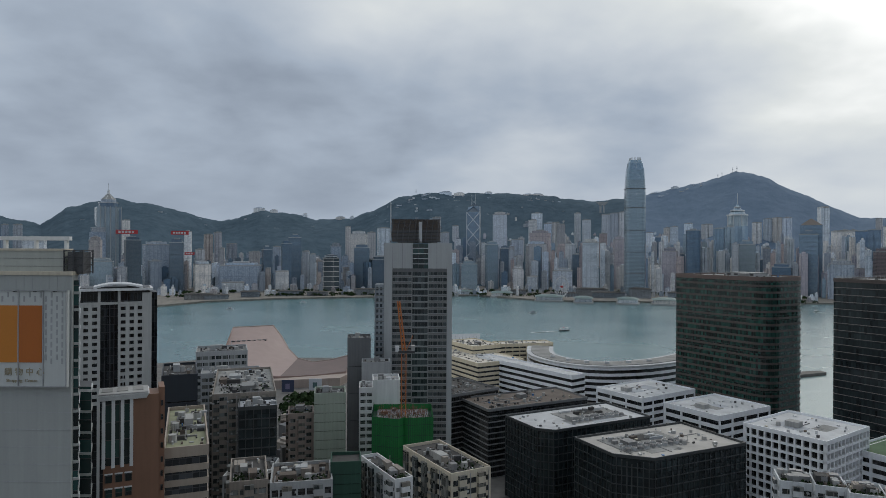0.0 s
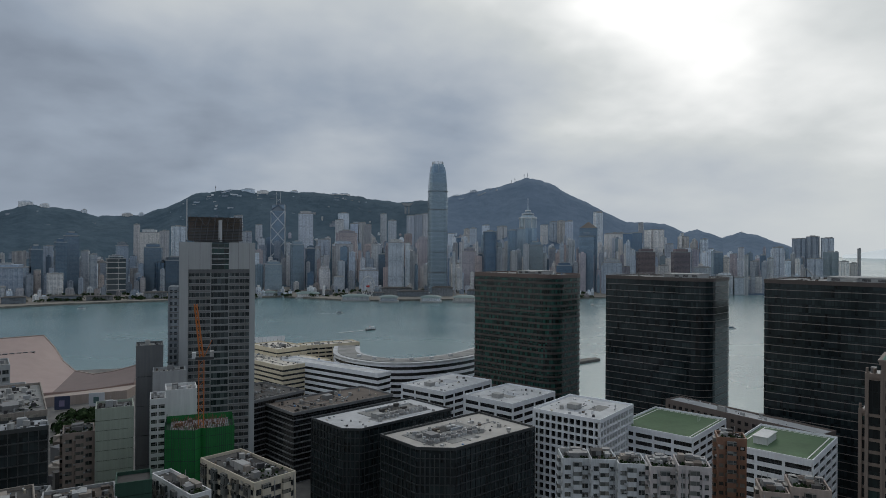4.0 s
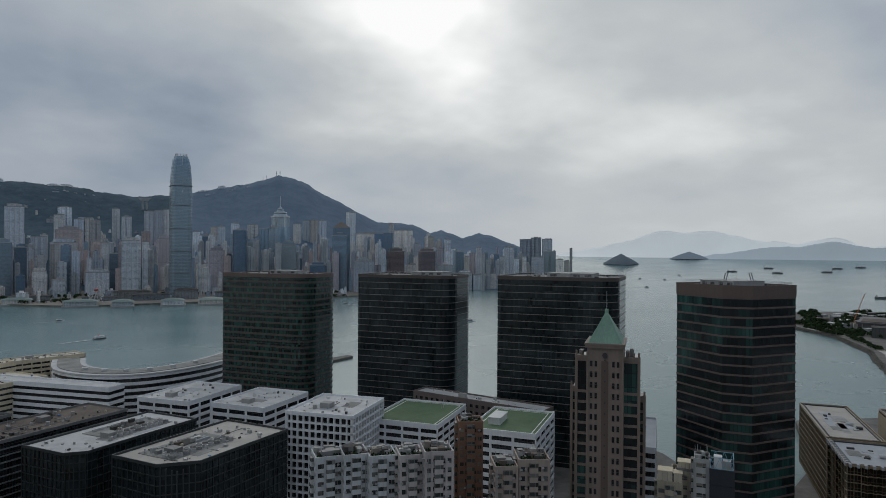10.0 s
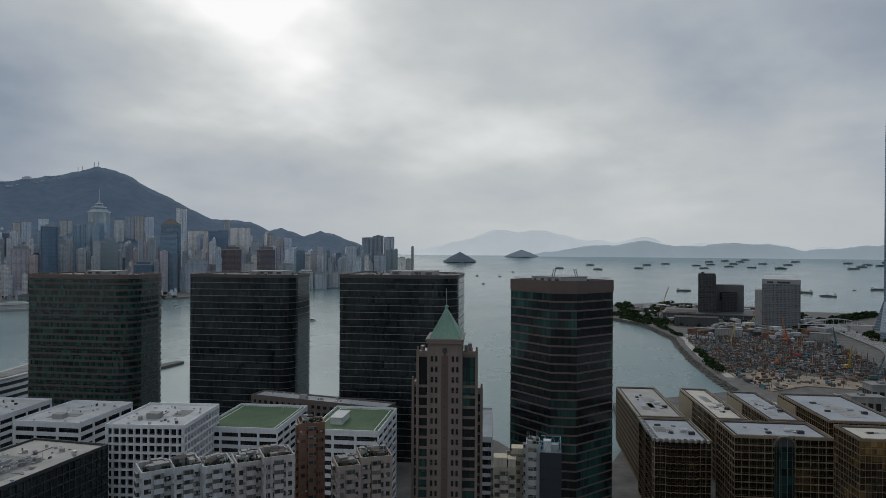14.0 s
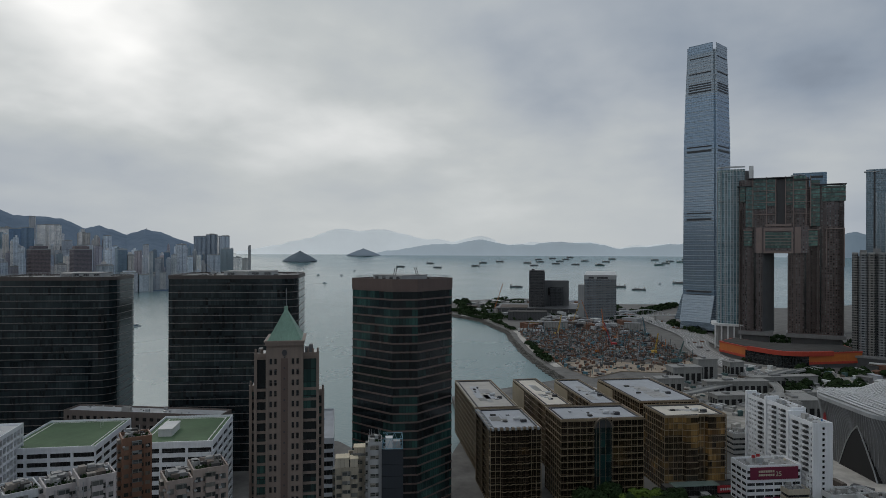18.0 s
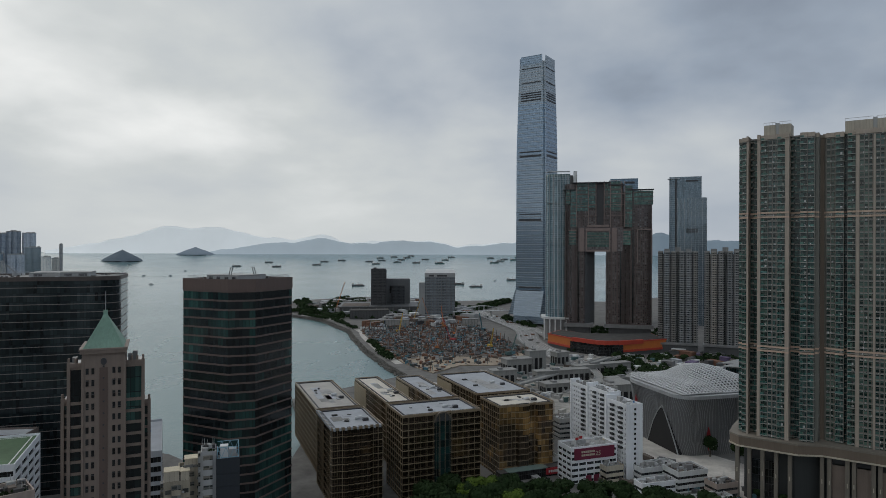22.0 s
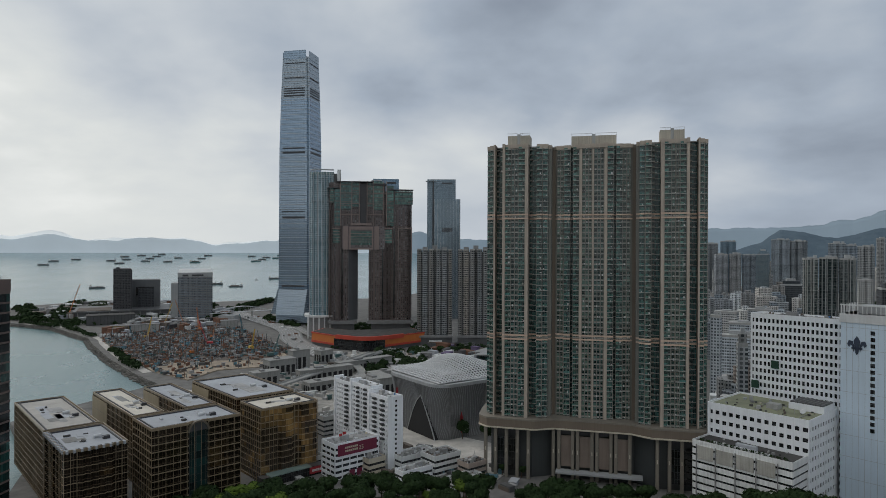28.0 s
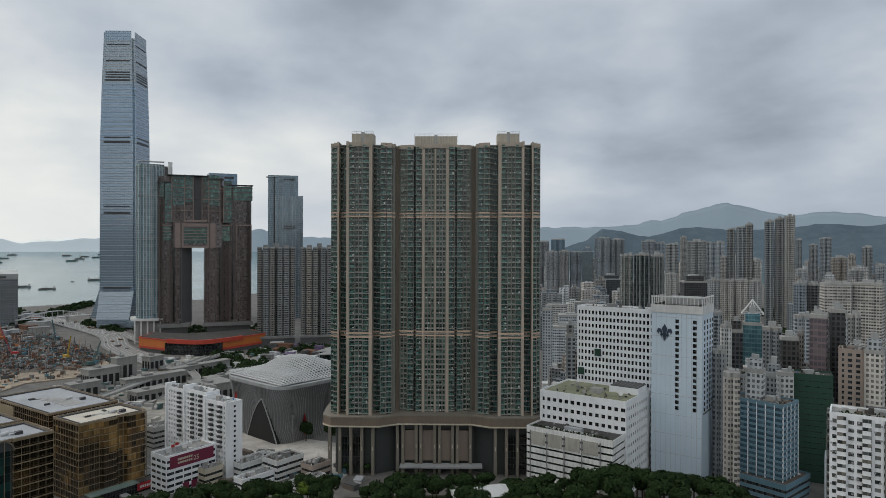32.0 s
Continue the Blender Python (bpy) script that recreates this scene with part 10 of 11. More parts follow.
peak_masts()
for hb, hd, hz, hw in ((-15.8, 3690, 348, 60), (-14.6, 3690, 338, 40), (-9.0, 3690, 305, 50), (0.2, 3680, 452, 70), (1.4, 3680, 446, 60), (4.0, 3690, 452, 40), (8.2, 3690, 440, 70), (7.4, 3690, 440, 50), (18.2, 3690, 440, 60),
                       (19.6, 3690, 468, 40), (-8.0, 3690, 308, 24), (-12.0, 3690, 318, 26)):
    ob = facing("hillside_house", "pale hillside apartment house among trees", "house", hb, hd, "pale houses on the hills")
    box_part("body", -hw / 2, 0, hz - 30, hw / 2, 16, hz + 9, "white", ob)
    box_part("upper_storey", -hw / 4, 2, hz + 9, hw / 3, 14, hz + 14, "white", ob)


def big_wheel():
    ob = facing("big_wheel", "white observation wheel on the far waterfront", "observation wheel", 10.35, 1840)
    ob.rotation_euler.z += radians(48)
    cz, R = 36.0, 27.0
    for y in (-1.5, 1.5):
        bm = bmesh.new()
        for k in range(36):
            a, b = 2 * math.pi * k / 36, 2 * math.pi * (k + 1) / 36
            beam(bm, (R * math.cos(a), y, cz + R * math.sin(a)), (R * math.cos(b), y, cz + R * math.sin(b)), 0.45)
        part("rim", bm, M["white_metal"], ob)
    for k in range(14):
        a = 2 * math.pi * k / 14
        beam_part("spoke", (0, 0, cz), (R * math.cos(a), 0, cz + R * math.sin(a)), 0.3, "white_metal", ob)
    for k in range(21):
        a = 2 * math.pi * k / 21
        x, z = (R + 1.5) * math.cos(a), cz + (R + 1.5) * math.sin(a)
        box_part("cabin", x - 1.3, -1.3, z - 1.5, x + 1.3, 1.3, z + 1.3, "white_metal", ob)
    for x in (-16, 16):
        for y in (-6, 6):
            beam_part("leg", (x, y, 4), (0, y * 0.4, cz), 0.8, "white_metal", ob)
    beam_part("hub", (0, -4, cz), (0, 4, cz), 3.0, "red", ob, sides=10)


big_wheel()


M["pier_green"] = plain("grey_green_pier_roof", (0.10, 0.165, 0.165), 0.6, dirt=0.3)


def pier_house(bearing, dist, w, h=13):
    ob = facing("ferry_pier", "low ferry pier with a grey-green pitched roof", "pier", bearing, dist, "ferry piers")
    box_part("deck", -w / 2 - 4, -6, -3, w / 2 + 4, 60, 3.5, "concrete", ob)
    box_part("hall", -w / 2, 0, 3.5, w / 2, 56, h, "white", ob)
    slab_part("roof", rect(-w / 2 - 3, -3, w / 2 + 3, 58), h, h + 4, "pier_green", ob, top=rect(-w / 4, 8, w / 4, 50))


for pb, pd, pw in ((12.2, 1720, 44), (15.9, 1720, 50), (18.9, 1730, 60), (9.3, 1760, 70), (5.2, 1880, 60), (2.0, 1940, 40)):
    pier_house(pb, pd, pw)
for cb, cd, cw, chh in ((-20.6, 1810, 70, 22), (-19.2, 1800, 60, 18), (-6.9, 1905, 56, 26), (1.9, 1960, 46, 20), (6.0, 1960, 90, 20), (10.6, 1900, 80, 16), (14.3, 1880, 90, 24), (12.9, 1930, 90, 34), (20.0, 1880, 60, 30), (16.9, 1900, 60, 40),
                        (-16.5, 1860, 50, 24), (-13.2, 1900, 70, 20), (-10.9, 1880, 60, 18)):
    ob = facing("waterfront_hall", "low pale waterfront building with window strips", "building", cb, cd, "low waterfront buildings")
    box_part("body", -cw / 2, 0, 4, cw / 2, 30, 4 + chh * 0.62, "town_grey", ob)
    slab_part("roof", rect(-cw / 2 - 2, -2, cw / 2 + 2, 32), 4 + chh * 0.62, 4 + chh * 0.72, "roof_dark", ob, top=rect(-cw / 3, 5, cw / 3, 25))


# ---- ships and boats ----
M["foam"] = plain("white_wake_foam", (0.7, 0.74, 0.74), 0.8, dirt=0.3, grain=0.4, streak=False)


def hull(bm, l, w, h, bow=0.25):
    pts = [(-l / 2, -w / 2), (l / 2 - l * bow, -w / 2), (l / 2, 0), (l / 2 - l * bow, w / 2), (-l / 2, w / 2)]
    prism(bm, [(x * 0.97, y * 0.85) for x, y in pts], -0.8, h, pts)


def barge(l=48, colour="slab_grey"):
    ob = thing("barge", "dark cargo barge with a derrick and deckhouse at anchor", "ship", 0, 0, group="barges at anchor")
    bm = bmesh.new()
    hull(bm, l, l * 0.2, 4.5, 0.16)
    part("hull", bm, M[colour], ob)
    box_part("deckhouse", -l * 0.46, -4, 4.5, -l * 0.3, 4, 9.5, "white_paint", ob)
    box_part("bridge_deck", -l * 0.44, -3, 9.5, -l * 0.34, 3, 11.5, "cream", ob)
    box_part("cargo", -l * 0.24, -4.2, 4.5, l * 0.36, 4.2, 5.9, "roof_brown", ob)
    beam_part("derrick_mast", (l * 0.02, 0, 4), (l * 0.02, 0, 15), 0.4, "dark_metal", ob)
    beam_part("derrick_boom", (l * 0.02, 0, 7), (l * 0.34, 0, 11), 0.35, "dark_metal", ob)
    return ob


def ferry():
    ob = thing("ferry", "white double-deck harbour ferry", "ferry", 0, 0, group="harbour ferries")
    bm = bmesh.new()
    hull(bm, 36, 9, 3.0, 0.2)
    part("hull", bm, M["charcoal"], ob)
    box_part("lower_deck", -15, -4, 3, 13, 4, 5.8, "white", ob)
    box_part("upper_deck", -13, -3.8, 5.8, 11, 3.8, 8.4, "white", ob)
    box_part("roof", -14, -4.2, 8.4, 12, 4.2, 8.9, "white_paint", ob)
    beam_part("funnel", (-3, 0, 8.8), (-3.6, 0, 12), 1.0, "red", ob, sides=8)
    return ob


def launch():
    ob = thing("motor_launch", "small white motor launch under way", "boat", 0, 0, group="small boats")
    bm = bmesh.new()
    hull(bm, 17, 4.6, 2.0, 0.35)
    part("hull", bm, M["white_paint"], ob)
    box_part("cabin", -5, -1.6, 2, 3, 1.6, 4.4, "dark", ob)
    box_part("cabin_roof", -5.4, -1.9, 4.4, 3.4, 1.9, 4.8, "white_paint", ob)
    return ob


def place(ob, bearing, dist, turn):
    return pose(*polar(bearing, dist), sea_level(dist), 0, 0, turn)


ship_random = random.Random(5)
first_barge = barge()
spots = ((62.41, 3601), (65.04, 3888), (65.65, 3553), (69.0, 3674), (71.16, 4049), (69.68, 3941), (73.54, 3948), (74.14, 3745), (74.65, 4051), (74.52, 4279), (75.71, 4390), (76.0, 3898), (76.33, 4120), (76.83, 4311),
         (77.65, 3841), (78.46, 4152), (79.65, 3835), (80.23, 4094), (80.74, 4369), (72.58, 2437), (76.42, 2655), (81.35, 2505), (82.92, 2375), (86.09, 2733), (85.05, 4015), (85.4, 4186), (84.2, 4300), (77.2, 4500), (96.2, 2500))
first_barge.matrix_basis = place(first_barge, *spots[0], -60)
for k, (b, d) in enumerate(spots[1:]):
    copy_thing(first_barge, place(first_barge, b, d, -b + ship_random.choice((0, 8, 180, 172, -10))))
second = barge(56, "teal_dull")
second.matrix_basis = place(second, 87.6, 2700, -80)
for k in range(4):
    copy_thing(second, place(second, ship_random.uniform(68, 87), ship_random.uniform(3700, 4500), -70 + ship_random.uniform(-20, 20)))
first_ferry = ferry()
first_ferry.matrix_basis = place(first_ferry, 10.64, 1135, 25) @ Matrix.Scale(0.6, 4)
for b, d, t in ((29.9, 1720, 10), (84.59, 2694, -60)):
    copy_thing(first_ferry, place(first_ferry, b, d, t) @ Matrix.Scale(0.6, 4))
first_launch = launch()
first_launch.matrix_basis = place(first_launch, 7.92, 1431, 0)
for b, d, t in ((-12.12, 1683, 10), (-18.1, 1546, -10), (27.59, 1333, 190), (55.29, 3046, -50), (55.84, 2616, -50), (57.27, 3023, -50), (53.05, 1581, 40), (54.23, 3728, -40), (40.9, 1290, -20), (58.4, 3300, -60), (45.2, 2450, 0)):
    copy_thing(first_launch, place(first_launch, b, d, t))


def wake(bearing, dist, turn, length, width):
    bm = bmesh.new()
    c, s = math.cos(radians(turn)), math.sin(radians(turn))
    x, y = polar(bearing, dist)
    prev = None
    for k in range(9):
        f = k / 8
        px, py = x - c * (8 + length * f), y - s * (8 + length * f)
        h = width * (0.25 + 0.75 * f) * (1 - 0.6 * f)
        z = max(sea_level(math.hypot(px, py)), sea_level(dist)) + 0.5
        row = [bm.verts.new((px - s * h, py + c * h, z)), bm.verts.new((px + s * h, py - c * h, z))]
        if prev:
            bm.faces.new((prev[0], prev[1], row[1], row[0]))
        prev = row
    solid("wake", "white foam trail behind a boat", "wake", bm, M["foam"])


wake(10.64, 1135, 25, 60, 4)
wake(55.84, 2616, -50, 190, 7)
wake(55.29, 3046, -50, 260, 7)
wake(29.7, 1690, 160, 110, 6)
wake(7.92, 1431, 0, 40, 2)
wake(57.27, 3023, -50, 120, 6)


# ---- the hotel group ----
M["panel_blue"] = plain("pale_blue_panel_wall", (0.56, 0.665, 0.76), 0.55, dirt=0.1)


M["emblem_grey"] = plain("dark_blue_grey_emblem", (0.035, 0.05, 0.08), 0.5, dirt=0.1)


def hotel_end():
    ob = thing("hotel_end_tower", "pale blue panelled hotel tower with a dark lily emblem", "hotel", 267, -277, 0, -60)
    box_part("body", 0, 0, 5, 24, 28, 107, "panel_blue", ob)
    box_part("white_head", -0.4, -0.4, 102.5, 24.4, 28.4, 107, "white_paint", ob)
    for k in range(9):
        box_part("panel_seam", -0.05, 0, 12 + 11 * k, 0.2, 28, 12.12 + 11 * k, "grey_paint", ob)
    for k in range(10):
        box_part("panel_joint", -0.05, 2.8 * k, 5, 0.2, 2.8 * k + 0.1, 104, "grey_paint", ob)
    z = 97.0
    while z > 46:
        for y in (3.0, 12.6):
            box_part("window", -0.15, y, z, 0.5, y + 1.9, z + 2.0, "g_black", ob)
        for x in (4, 10, 16, 21):
            box_part("window", x, -0.15, z, x + 1.9, 0.5, z + 2.0, "g_black", ob)
        z -= 3.25
    # emblem: a lily of three petals and a bar
    def petal(points):
        bm = bmesh.new()
        f = [bm.verts.new((-0.35, y, z)) for y, z in points]
        g = [bm.verts.new((0.1, y, z)) for y, z in points]
        bm.faces.new(f)
        n = len(f)
        for i in range(n):
            bm.faces.new((f[i], f[(i + 1) % n], g[(i + 1) % n], g[i]))
        bmesh.ops.recalc_face_normals(bm, faces=bm.faces)
        part("emblem_petal", bm, M["emblem_grey"], ob)

    cy, cz = 20.5, 91.0
    petal([(cy, cz + 5), (cy - 1.5, cz + 2.4), (cy - 0.9, cz - 0.6), (cy - 0.6, cz - 3.6), (cy, cz - 4.6), (cy + 0.6, cz - 3.6), (cy + 0.9, cz - 0.6), (cy + 1.5, cz + 2.4)])
    for s in (-1, 1):
        petal([(cy + s * 1.1, cz - 0.5), (cy + s * 1.9, cz + 2.2), (cy + s * 3.6, cz + 2.6), (cy + s * 4.4, cz + 0.6), (cy + s * 3.4, cz - 0.9), (cy + s * 3.2, cz + 0.5), (cy + s * 2.3, cz + 0.2), (cy + s * 1.4, cz - 3.2)])
    petal([(cy - 2.4, cz - 0.8), (cy + 2.4, cz - 0.8), (cy + 2.4, cz - 1.7), (cy - 2.4, cz - 1.7)])
    # roof frame
    for x in range(0, 25, 4):
        box_part("frame_post", x, -0.2, 107, x + 0.4, 0.3, 111.6, "white_paint", ob)
        box_part("frame_post", x, 27.4, 107, x + 0.4, 28, 111.6, "white_paint", ob)
    for y in range(2, 28, 2):
        box_part("frame_post", -0.2, y, 107, 0.3, y + 0.3, 111.6, "white_paint", ob)
    box_part("frame_rail", -0.4, -0.4, 111.2, 0.4, 28.2, 111.9, "white_paint", ob)
    box_part("frame_rail", -0.4, -0.4, 111.2, 24.4, 0.4, 111.9, "white_paint", ob)
    box_part("plant_house", 6, 4, 107, 20, 22, 111, "grey_paint", ob)
    for k in range(5):
        box_part("sign_bar", 3 + 3.6 * k, -0.2, 46.6, 5.6 + 3.6 * k, 0.3, 47.6, "charcoal", ob)


hotel_end()


# ---- trees ----
def leafy_crown(seed, rx, rz, leaves=1500, size=0.48):
    """A crown of many small leaf sprays set on uneven lobes, with gaps between."""
    r = random.Random(seed)
    lobes = [(r.uniform(-0.55, 0.55) * rx, r.uniform(-0.55, 0.55) * rx, r.uniform(-0.35, 0.45) * rz, r.uniform(0.42, 0.68)) for _ in range(9)]
    bm = bmesh.new()
    for _ in range(leaves):
        lx, ly, lz, k = r.choice(lobes)
        d = Vector((r.gauss(0, 1), r.gauss(0, 1), r.gauss(0.25, 1))).normalized()
        p = Vector((lx + d.x * rx * k, ly + d.y * rx * k, lz + d.z * rz * k)) * r.uniform(0.86, 1.05)
        q = (d + Vector((r.uniform(-0.6, 0.6), r.uniform(-0.6, 0.6), r.uniform(-0.2, 0.6)))).to_track_quat("Z", "Y")
        s = size * r.uniform(0.6, 1.5)
        a = [bm.verts.new(p + q @ Vector((s * x, s * y, s * z))) for x, y, z in ((-0.9, -0.3, -0.15), (0.1, -0.75, 0.05), (0.95, 0.1, -0.2), (0.2, 0.8, 0.1), (-0.6, 0.55, -0.05))]
        bm.faces.new(a)
    return bm


CROWNS = {}


def tree_mesh(kind):
    if kind not in CROWNS:
        seed, rx, rz, mat = kind
        trunk = bmesh.new()
        r = random.Random(seed)
        prism(trunk, ring(0, 0, 0.42, n=7), -1, 6, ring(0.1, 0.1, 0.26, n=7))
        for k in range(5):
            a = k * 1.3 + r.random()
            beam(trunk, (0.1, 0.1, 4.5 + 0.3 * k), (rx * 0.5 * math.cos(a), rx * 0.5 * math.sin(a), 8 + r.uniform(0, 2)), 0.14, 5)
        CROWNS[kind] = (mesh(trunk, M["wood"], "trunk"), mesh(leafy_crown(seed, rx, rz), M[mat], "crown"))
    return CROWNS[kind]


def tree(x, y, z, kind, scale, label="broad dark green park tree", group="park trees"):
    t, c = tree_mesh(kind)
    ob = thing("tree", label, "tree", x, y, z, (x * 37 + y * 11) % 360, group)
    ob.scale = (scale, scale, scale)
    part("trunk", t, None, ob)
    part("crown", c, None, ob, at=(0, 0, 8.5))
    return ob


KINDS = [(1, 4.6, 3.6, "leaf"), (2, 5.2, 3.9, "leaf"), (3, 4.0, 4.2, "leaf"), (4, 4.8, 3.4, "leaf_light")]
park_random = random.Random(31)
M["park_floor"] = foliage("leaf_litter_and_grass", (0.02, 0.03, 0.012), (0.06, 0.07, 0.03), 0.2)


def park_z(b, d):
    """Height of the wooded park hill."""
    crest = interp(((74, 5), (80, 13), (96, 14), (110, 12), (124, 14), (129, 20), (138, 20), (143, 5)), b)
    f = max(0.0, 1.0 - ((d - 318) / 34.0) ** 2)
    return 4.5 + (crest - 4.5) * f


bm = bmesh.new()
grid = [[bm.verts.new((*polar(b, d), park_z(b, d))) for d in range(284, 353, 4)] for b in range(74, 144)]
for p, q in zip(grid, grid[1:]):
    for k in range(len(p) - 1):
        bm.faces.new((p[k], p[k + 1], q[k + 1], q[k]))
solid("ground_park", "leaf-littered slope of a wooded park", "ground", bm, M["park_floor"], smooth=True)
for k in range(250):
    b, d = park_random.uniform(78, 126), park_random.uniform(290, 342)
    if k < 50:
        b, d = park_random.uniform(78, 96), park_random.uniform(296, 334)
    tree(*polar(b, d), park_z(b, d) - 0.5, park_random.choice(KINDS[:3] if park_random.random() < 0.93 else KINDS), park_random.uniform(0.75, 1.15))
for _ in range(44):
    b, d = park_random.uniform(126, 140), park_random.uniform(306, 338)
    tree(*polar(b, d), park_z(b, d) - 0.5, park_random.choice(KINDS[:3]), park_random.uniform(0.95, 1.3))
for b, d, s in ((83.0, 322, 1.2), (84.1, 326, 1.1), (82.2, 318, 1.0)):
    tree(*polar(b, d), park_z(b, d), KINDS[3], s, "bright yellow-green tree in the park")
for x, y, s in ((452, -86, 1.0), (446, -98, 1.1), (432, -112, 1.2), (425, -122, 1.0), (420, -132, 1.1),
                (372, -106, 0.6), (366, -116, 0.6), (358, -170, 0.7), (348, -184, 0.8)):
    tree(x, y, 5, KINDS[int(x) % 3], s, "small dark green street tree", "street trees")


def bushes(name, label, spots, spread, count, size, z, seed, mat="leaf"):
    """Woods too far off to tell tree from tree."""
    r = random.Random(seed)
    bm = bmesh.new()
    for _ in range(count):
        (x0, y0), (x1, y1) = r.choice(spots)
        f = r.random()
        x, y = x0 + (x1 - x0) * f + r.uniform(-spread, spread), y0 + (y1 - y0) * f + r.uniform(-spread, spread)
        h, w = size * r.uniform(0.6, 1.4), size * r.uniform(0.5, 0.9)
        for _ in range(26):
            d = Vector((r.gauss(0, 1), r.gauss(0, 1), abs(r.gauss(0, 1)))).normalized()
            p = Vector((x + d.x * w, y + d.y * w, z + h * 0.35 + d.z * h * 0.6))
            q = (d + Vector((r.uniform(-0.5, 0.5), r.uniform(-0.5, 0.5), r.uniform(-0.5, 0.5)))).to_track_quat("Z", "Y")
            s = size * 0.3 * r.uniform(0.6, 1.3)
            bm.faces.new([bm.verts.new(p + q @ Vector((s * a, s * b, 0))) for a, b in ((-0.9, -0.4), (0.2, -0.8), (0.9, 0.2), (-0.2, 0.9))])
    tagged(new(name, mesh(bm, M[mat], name)), label, "trees", kind="stuff")


bushes("shore_trees", "dark trees along the reclaimed shore", [((1270, 500), (1560, 640)), ((1300, 480), (1650, 560)), ((1420, 260), (1640, 300)), ((1400, 180), (1640, 130)), ((1420, 440), (1600, 500))], 14, 520, 9, 5, 41)
bushes("point_trees", "dark low trees on the reclaimed point", [((1220, 430), (1330, 560)), ((1260, 380), (1300, 300)), ((1240, 330), (1200, 430)), ((1420, 230), (1560, 260)), ((1330, 230), (1260, 180))], 20, 330, 7, 5, 47)
bushes("bank_trees", "low trees on the rocky bank of the bay", [((900, 262), (800, 216)), ((1180, 420), (1040, 330)), ((820, 228), (760, 196)), ((1254, 515), (1180, 430))], 4, 150, 5, 5, 42)
bushes("roadside_trees", "green trees beside the highway and station", [((1130, 20), (960, -20)), ((830, -70), (690, -110)), ((1000, -10), (900, -60)), ((760, -60), (680, -60)), ((640, -90), (600, -60)), ((1260, 100), (1110, 40))], 9, 240, 7, 5.5, 43)
bushes("island_trees", "trees along the far waterfront", [(polar(a, 1890), polar(a + 6, 1900)) for a in (-24, -18, -14, -10, -8, 0, 4, 20, 24)] + [(polar(a, 2040), polar(a + 6, 2080)) for a in (-24, -18, -12, -6, 0, 6, 12, 18, 24)], 22, 360, 8, 4, 44)
bushes("street_trees", "dark trees beside the waterfront museum", [((-132, 575), (-104, 575)), ((-132, 545), (-103, 535)), ((-120, 508), (-100, 500))], 6, 110, 5.5, 5, 51)
bushes("town_trees", "trees among the far town blocks", [(polar(124, 1000), polar(136, 1350)), (polar(136, 900), polar(144, 1200)), (polar(122, 1500), polar(134, 1900))], 40, 300, 12, 5, 45)


# ---- stone bank of the bay ----
def rock_bank():
    r = random.Random(51)
    bm = bmesh.new()
    line = [(1254, 531), (1186, 441), (1035, 337), (972, 311), (843, 251), (730, 190), (679, 158)]
    for (x0, y0), (x1, y1) in zip(line, line[1:]):
        n = int(math.dist((x0, y0), (x1, y1)) / 1.6)
        for _ in range(n * 3):
            f, o = r.random(), r.uniform(-6, 3)
            nx, ny = (y1 - y0), -(x1 - x0)
            l = math.hypot(nx, ny)
            x, y = x0 + (x1 - x0) * f + nx / l * o * -1, y0 + (y1 - y0) * f + ny / l * o * -1
            s = r.uniform(0.9, 2.2)
            z = 0.2 + max(0, 4.2 - abs(o - 1) * 0.7)
            prism(bm, [(x + s * r.uniform(0.6, 1) * math.cos(a), y + s * r.uniform(0.6, 1) * math.sin(a)) for a in (0, 1.2, 2.6, 3.8, 5.1)], z - 2.5, z + r.uniform(0.2, 1.0), None)
    tagged(new("rock_bank", mesh(bm, M["rock"], "rock_bank")), "rough grey boulders of the sea wall", "rocks", kind="stuff")


rock_bank()
road("road_promenade", "pale promenade along the bay", [(1240, 505), (1170, 415), (1030, 322), (960, 292), (840, 236), (740, 182)], 9, 5.4, "paving", 1)


# ---- low buildings between the park and the towers ----
def low_block(x, y, rot, w, d, h, wall, roof, label):
    block("low_building", label, x, y, rot, w, d, 5 + h, "g_dark", wall, roof, floor=3.4, band=1.9, kit=2.2)


for row in ((388, -48, -62, 26, 12, 9, "white_paint", "roof_light"), (376, -66, -62, 20, 14, 12, "white_paint", "roof_brown"), (368, -46, -62, 30, 8, 7, "hotel_white", "roof_light"), (384, -28, -60, 12, 12, 10, "cream", "roof_light"),
            (366, -84, -62, 14, 10, 10, "pinkish", "roof_brown"), (352, -72, -60, 22, 8, 6, "white_paint", "roof_light"), (398, 10, -60, 14, 10, 8, "white_paint", "roof_light"), (470, -2, -60, 20, 14, 14, "concrete", "roof_light"),
            (560, -30, -62, 24, 20, 18, "concrete", "roof_grey"), (536, 20, -60, 16, 14, 14, "grey_paint", "blue_paint")):
    row = (*row[:5], row[5] - 1, *row[6:])
    low_block(*row, "low pale building with a cluttered flat roof")


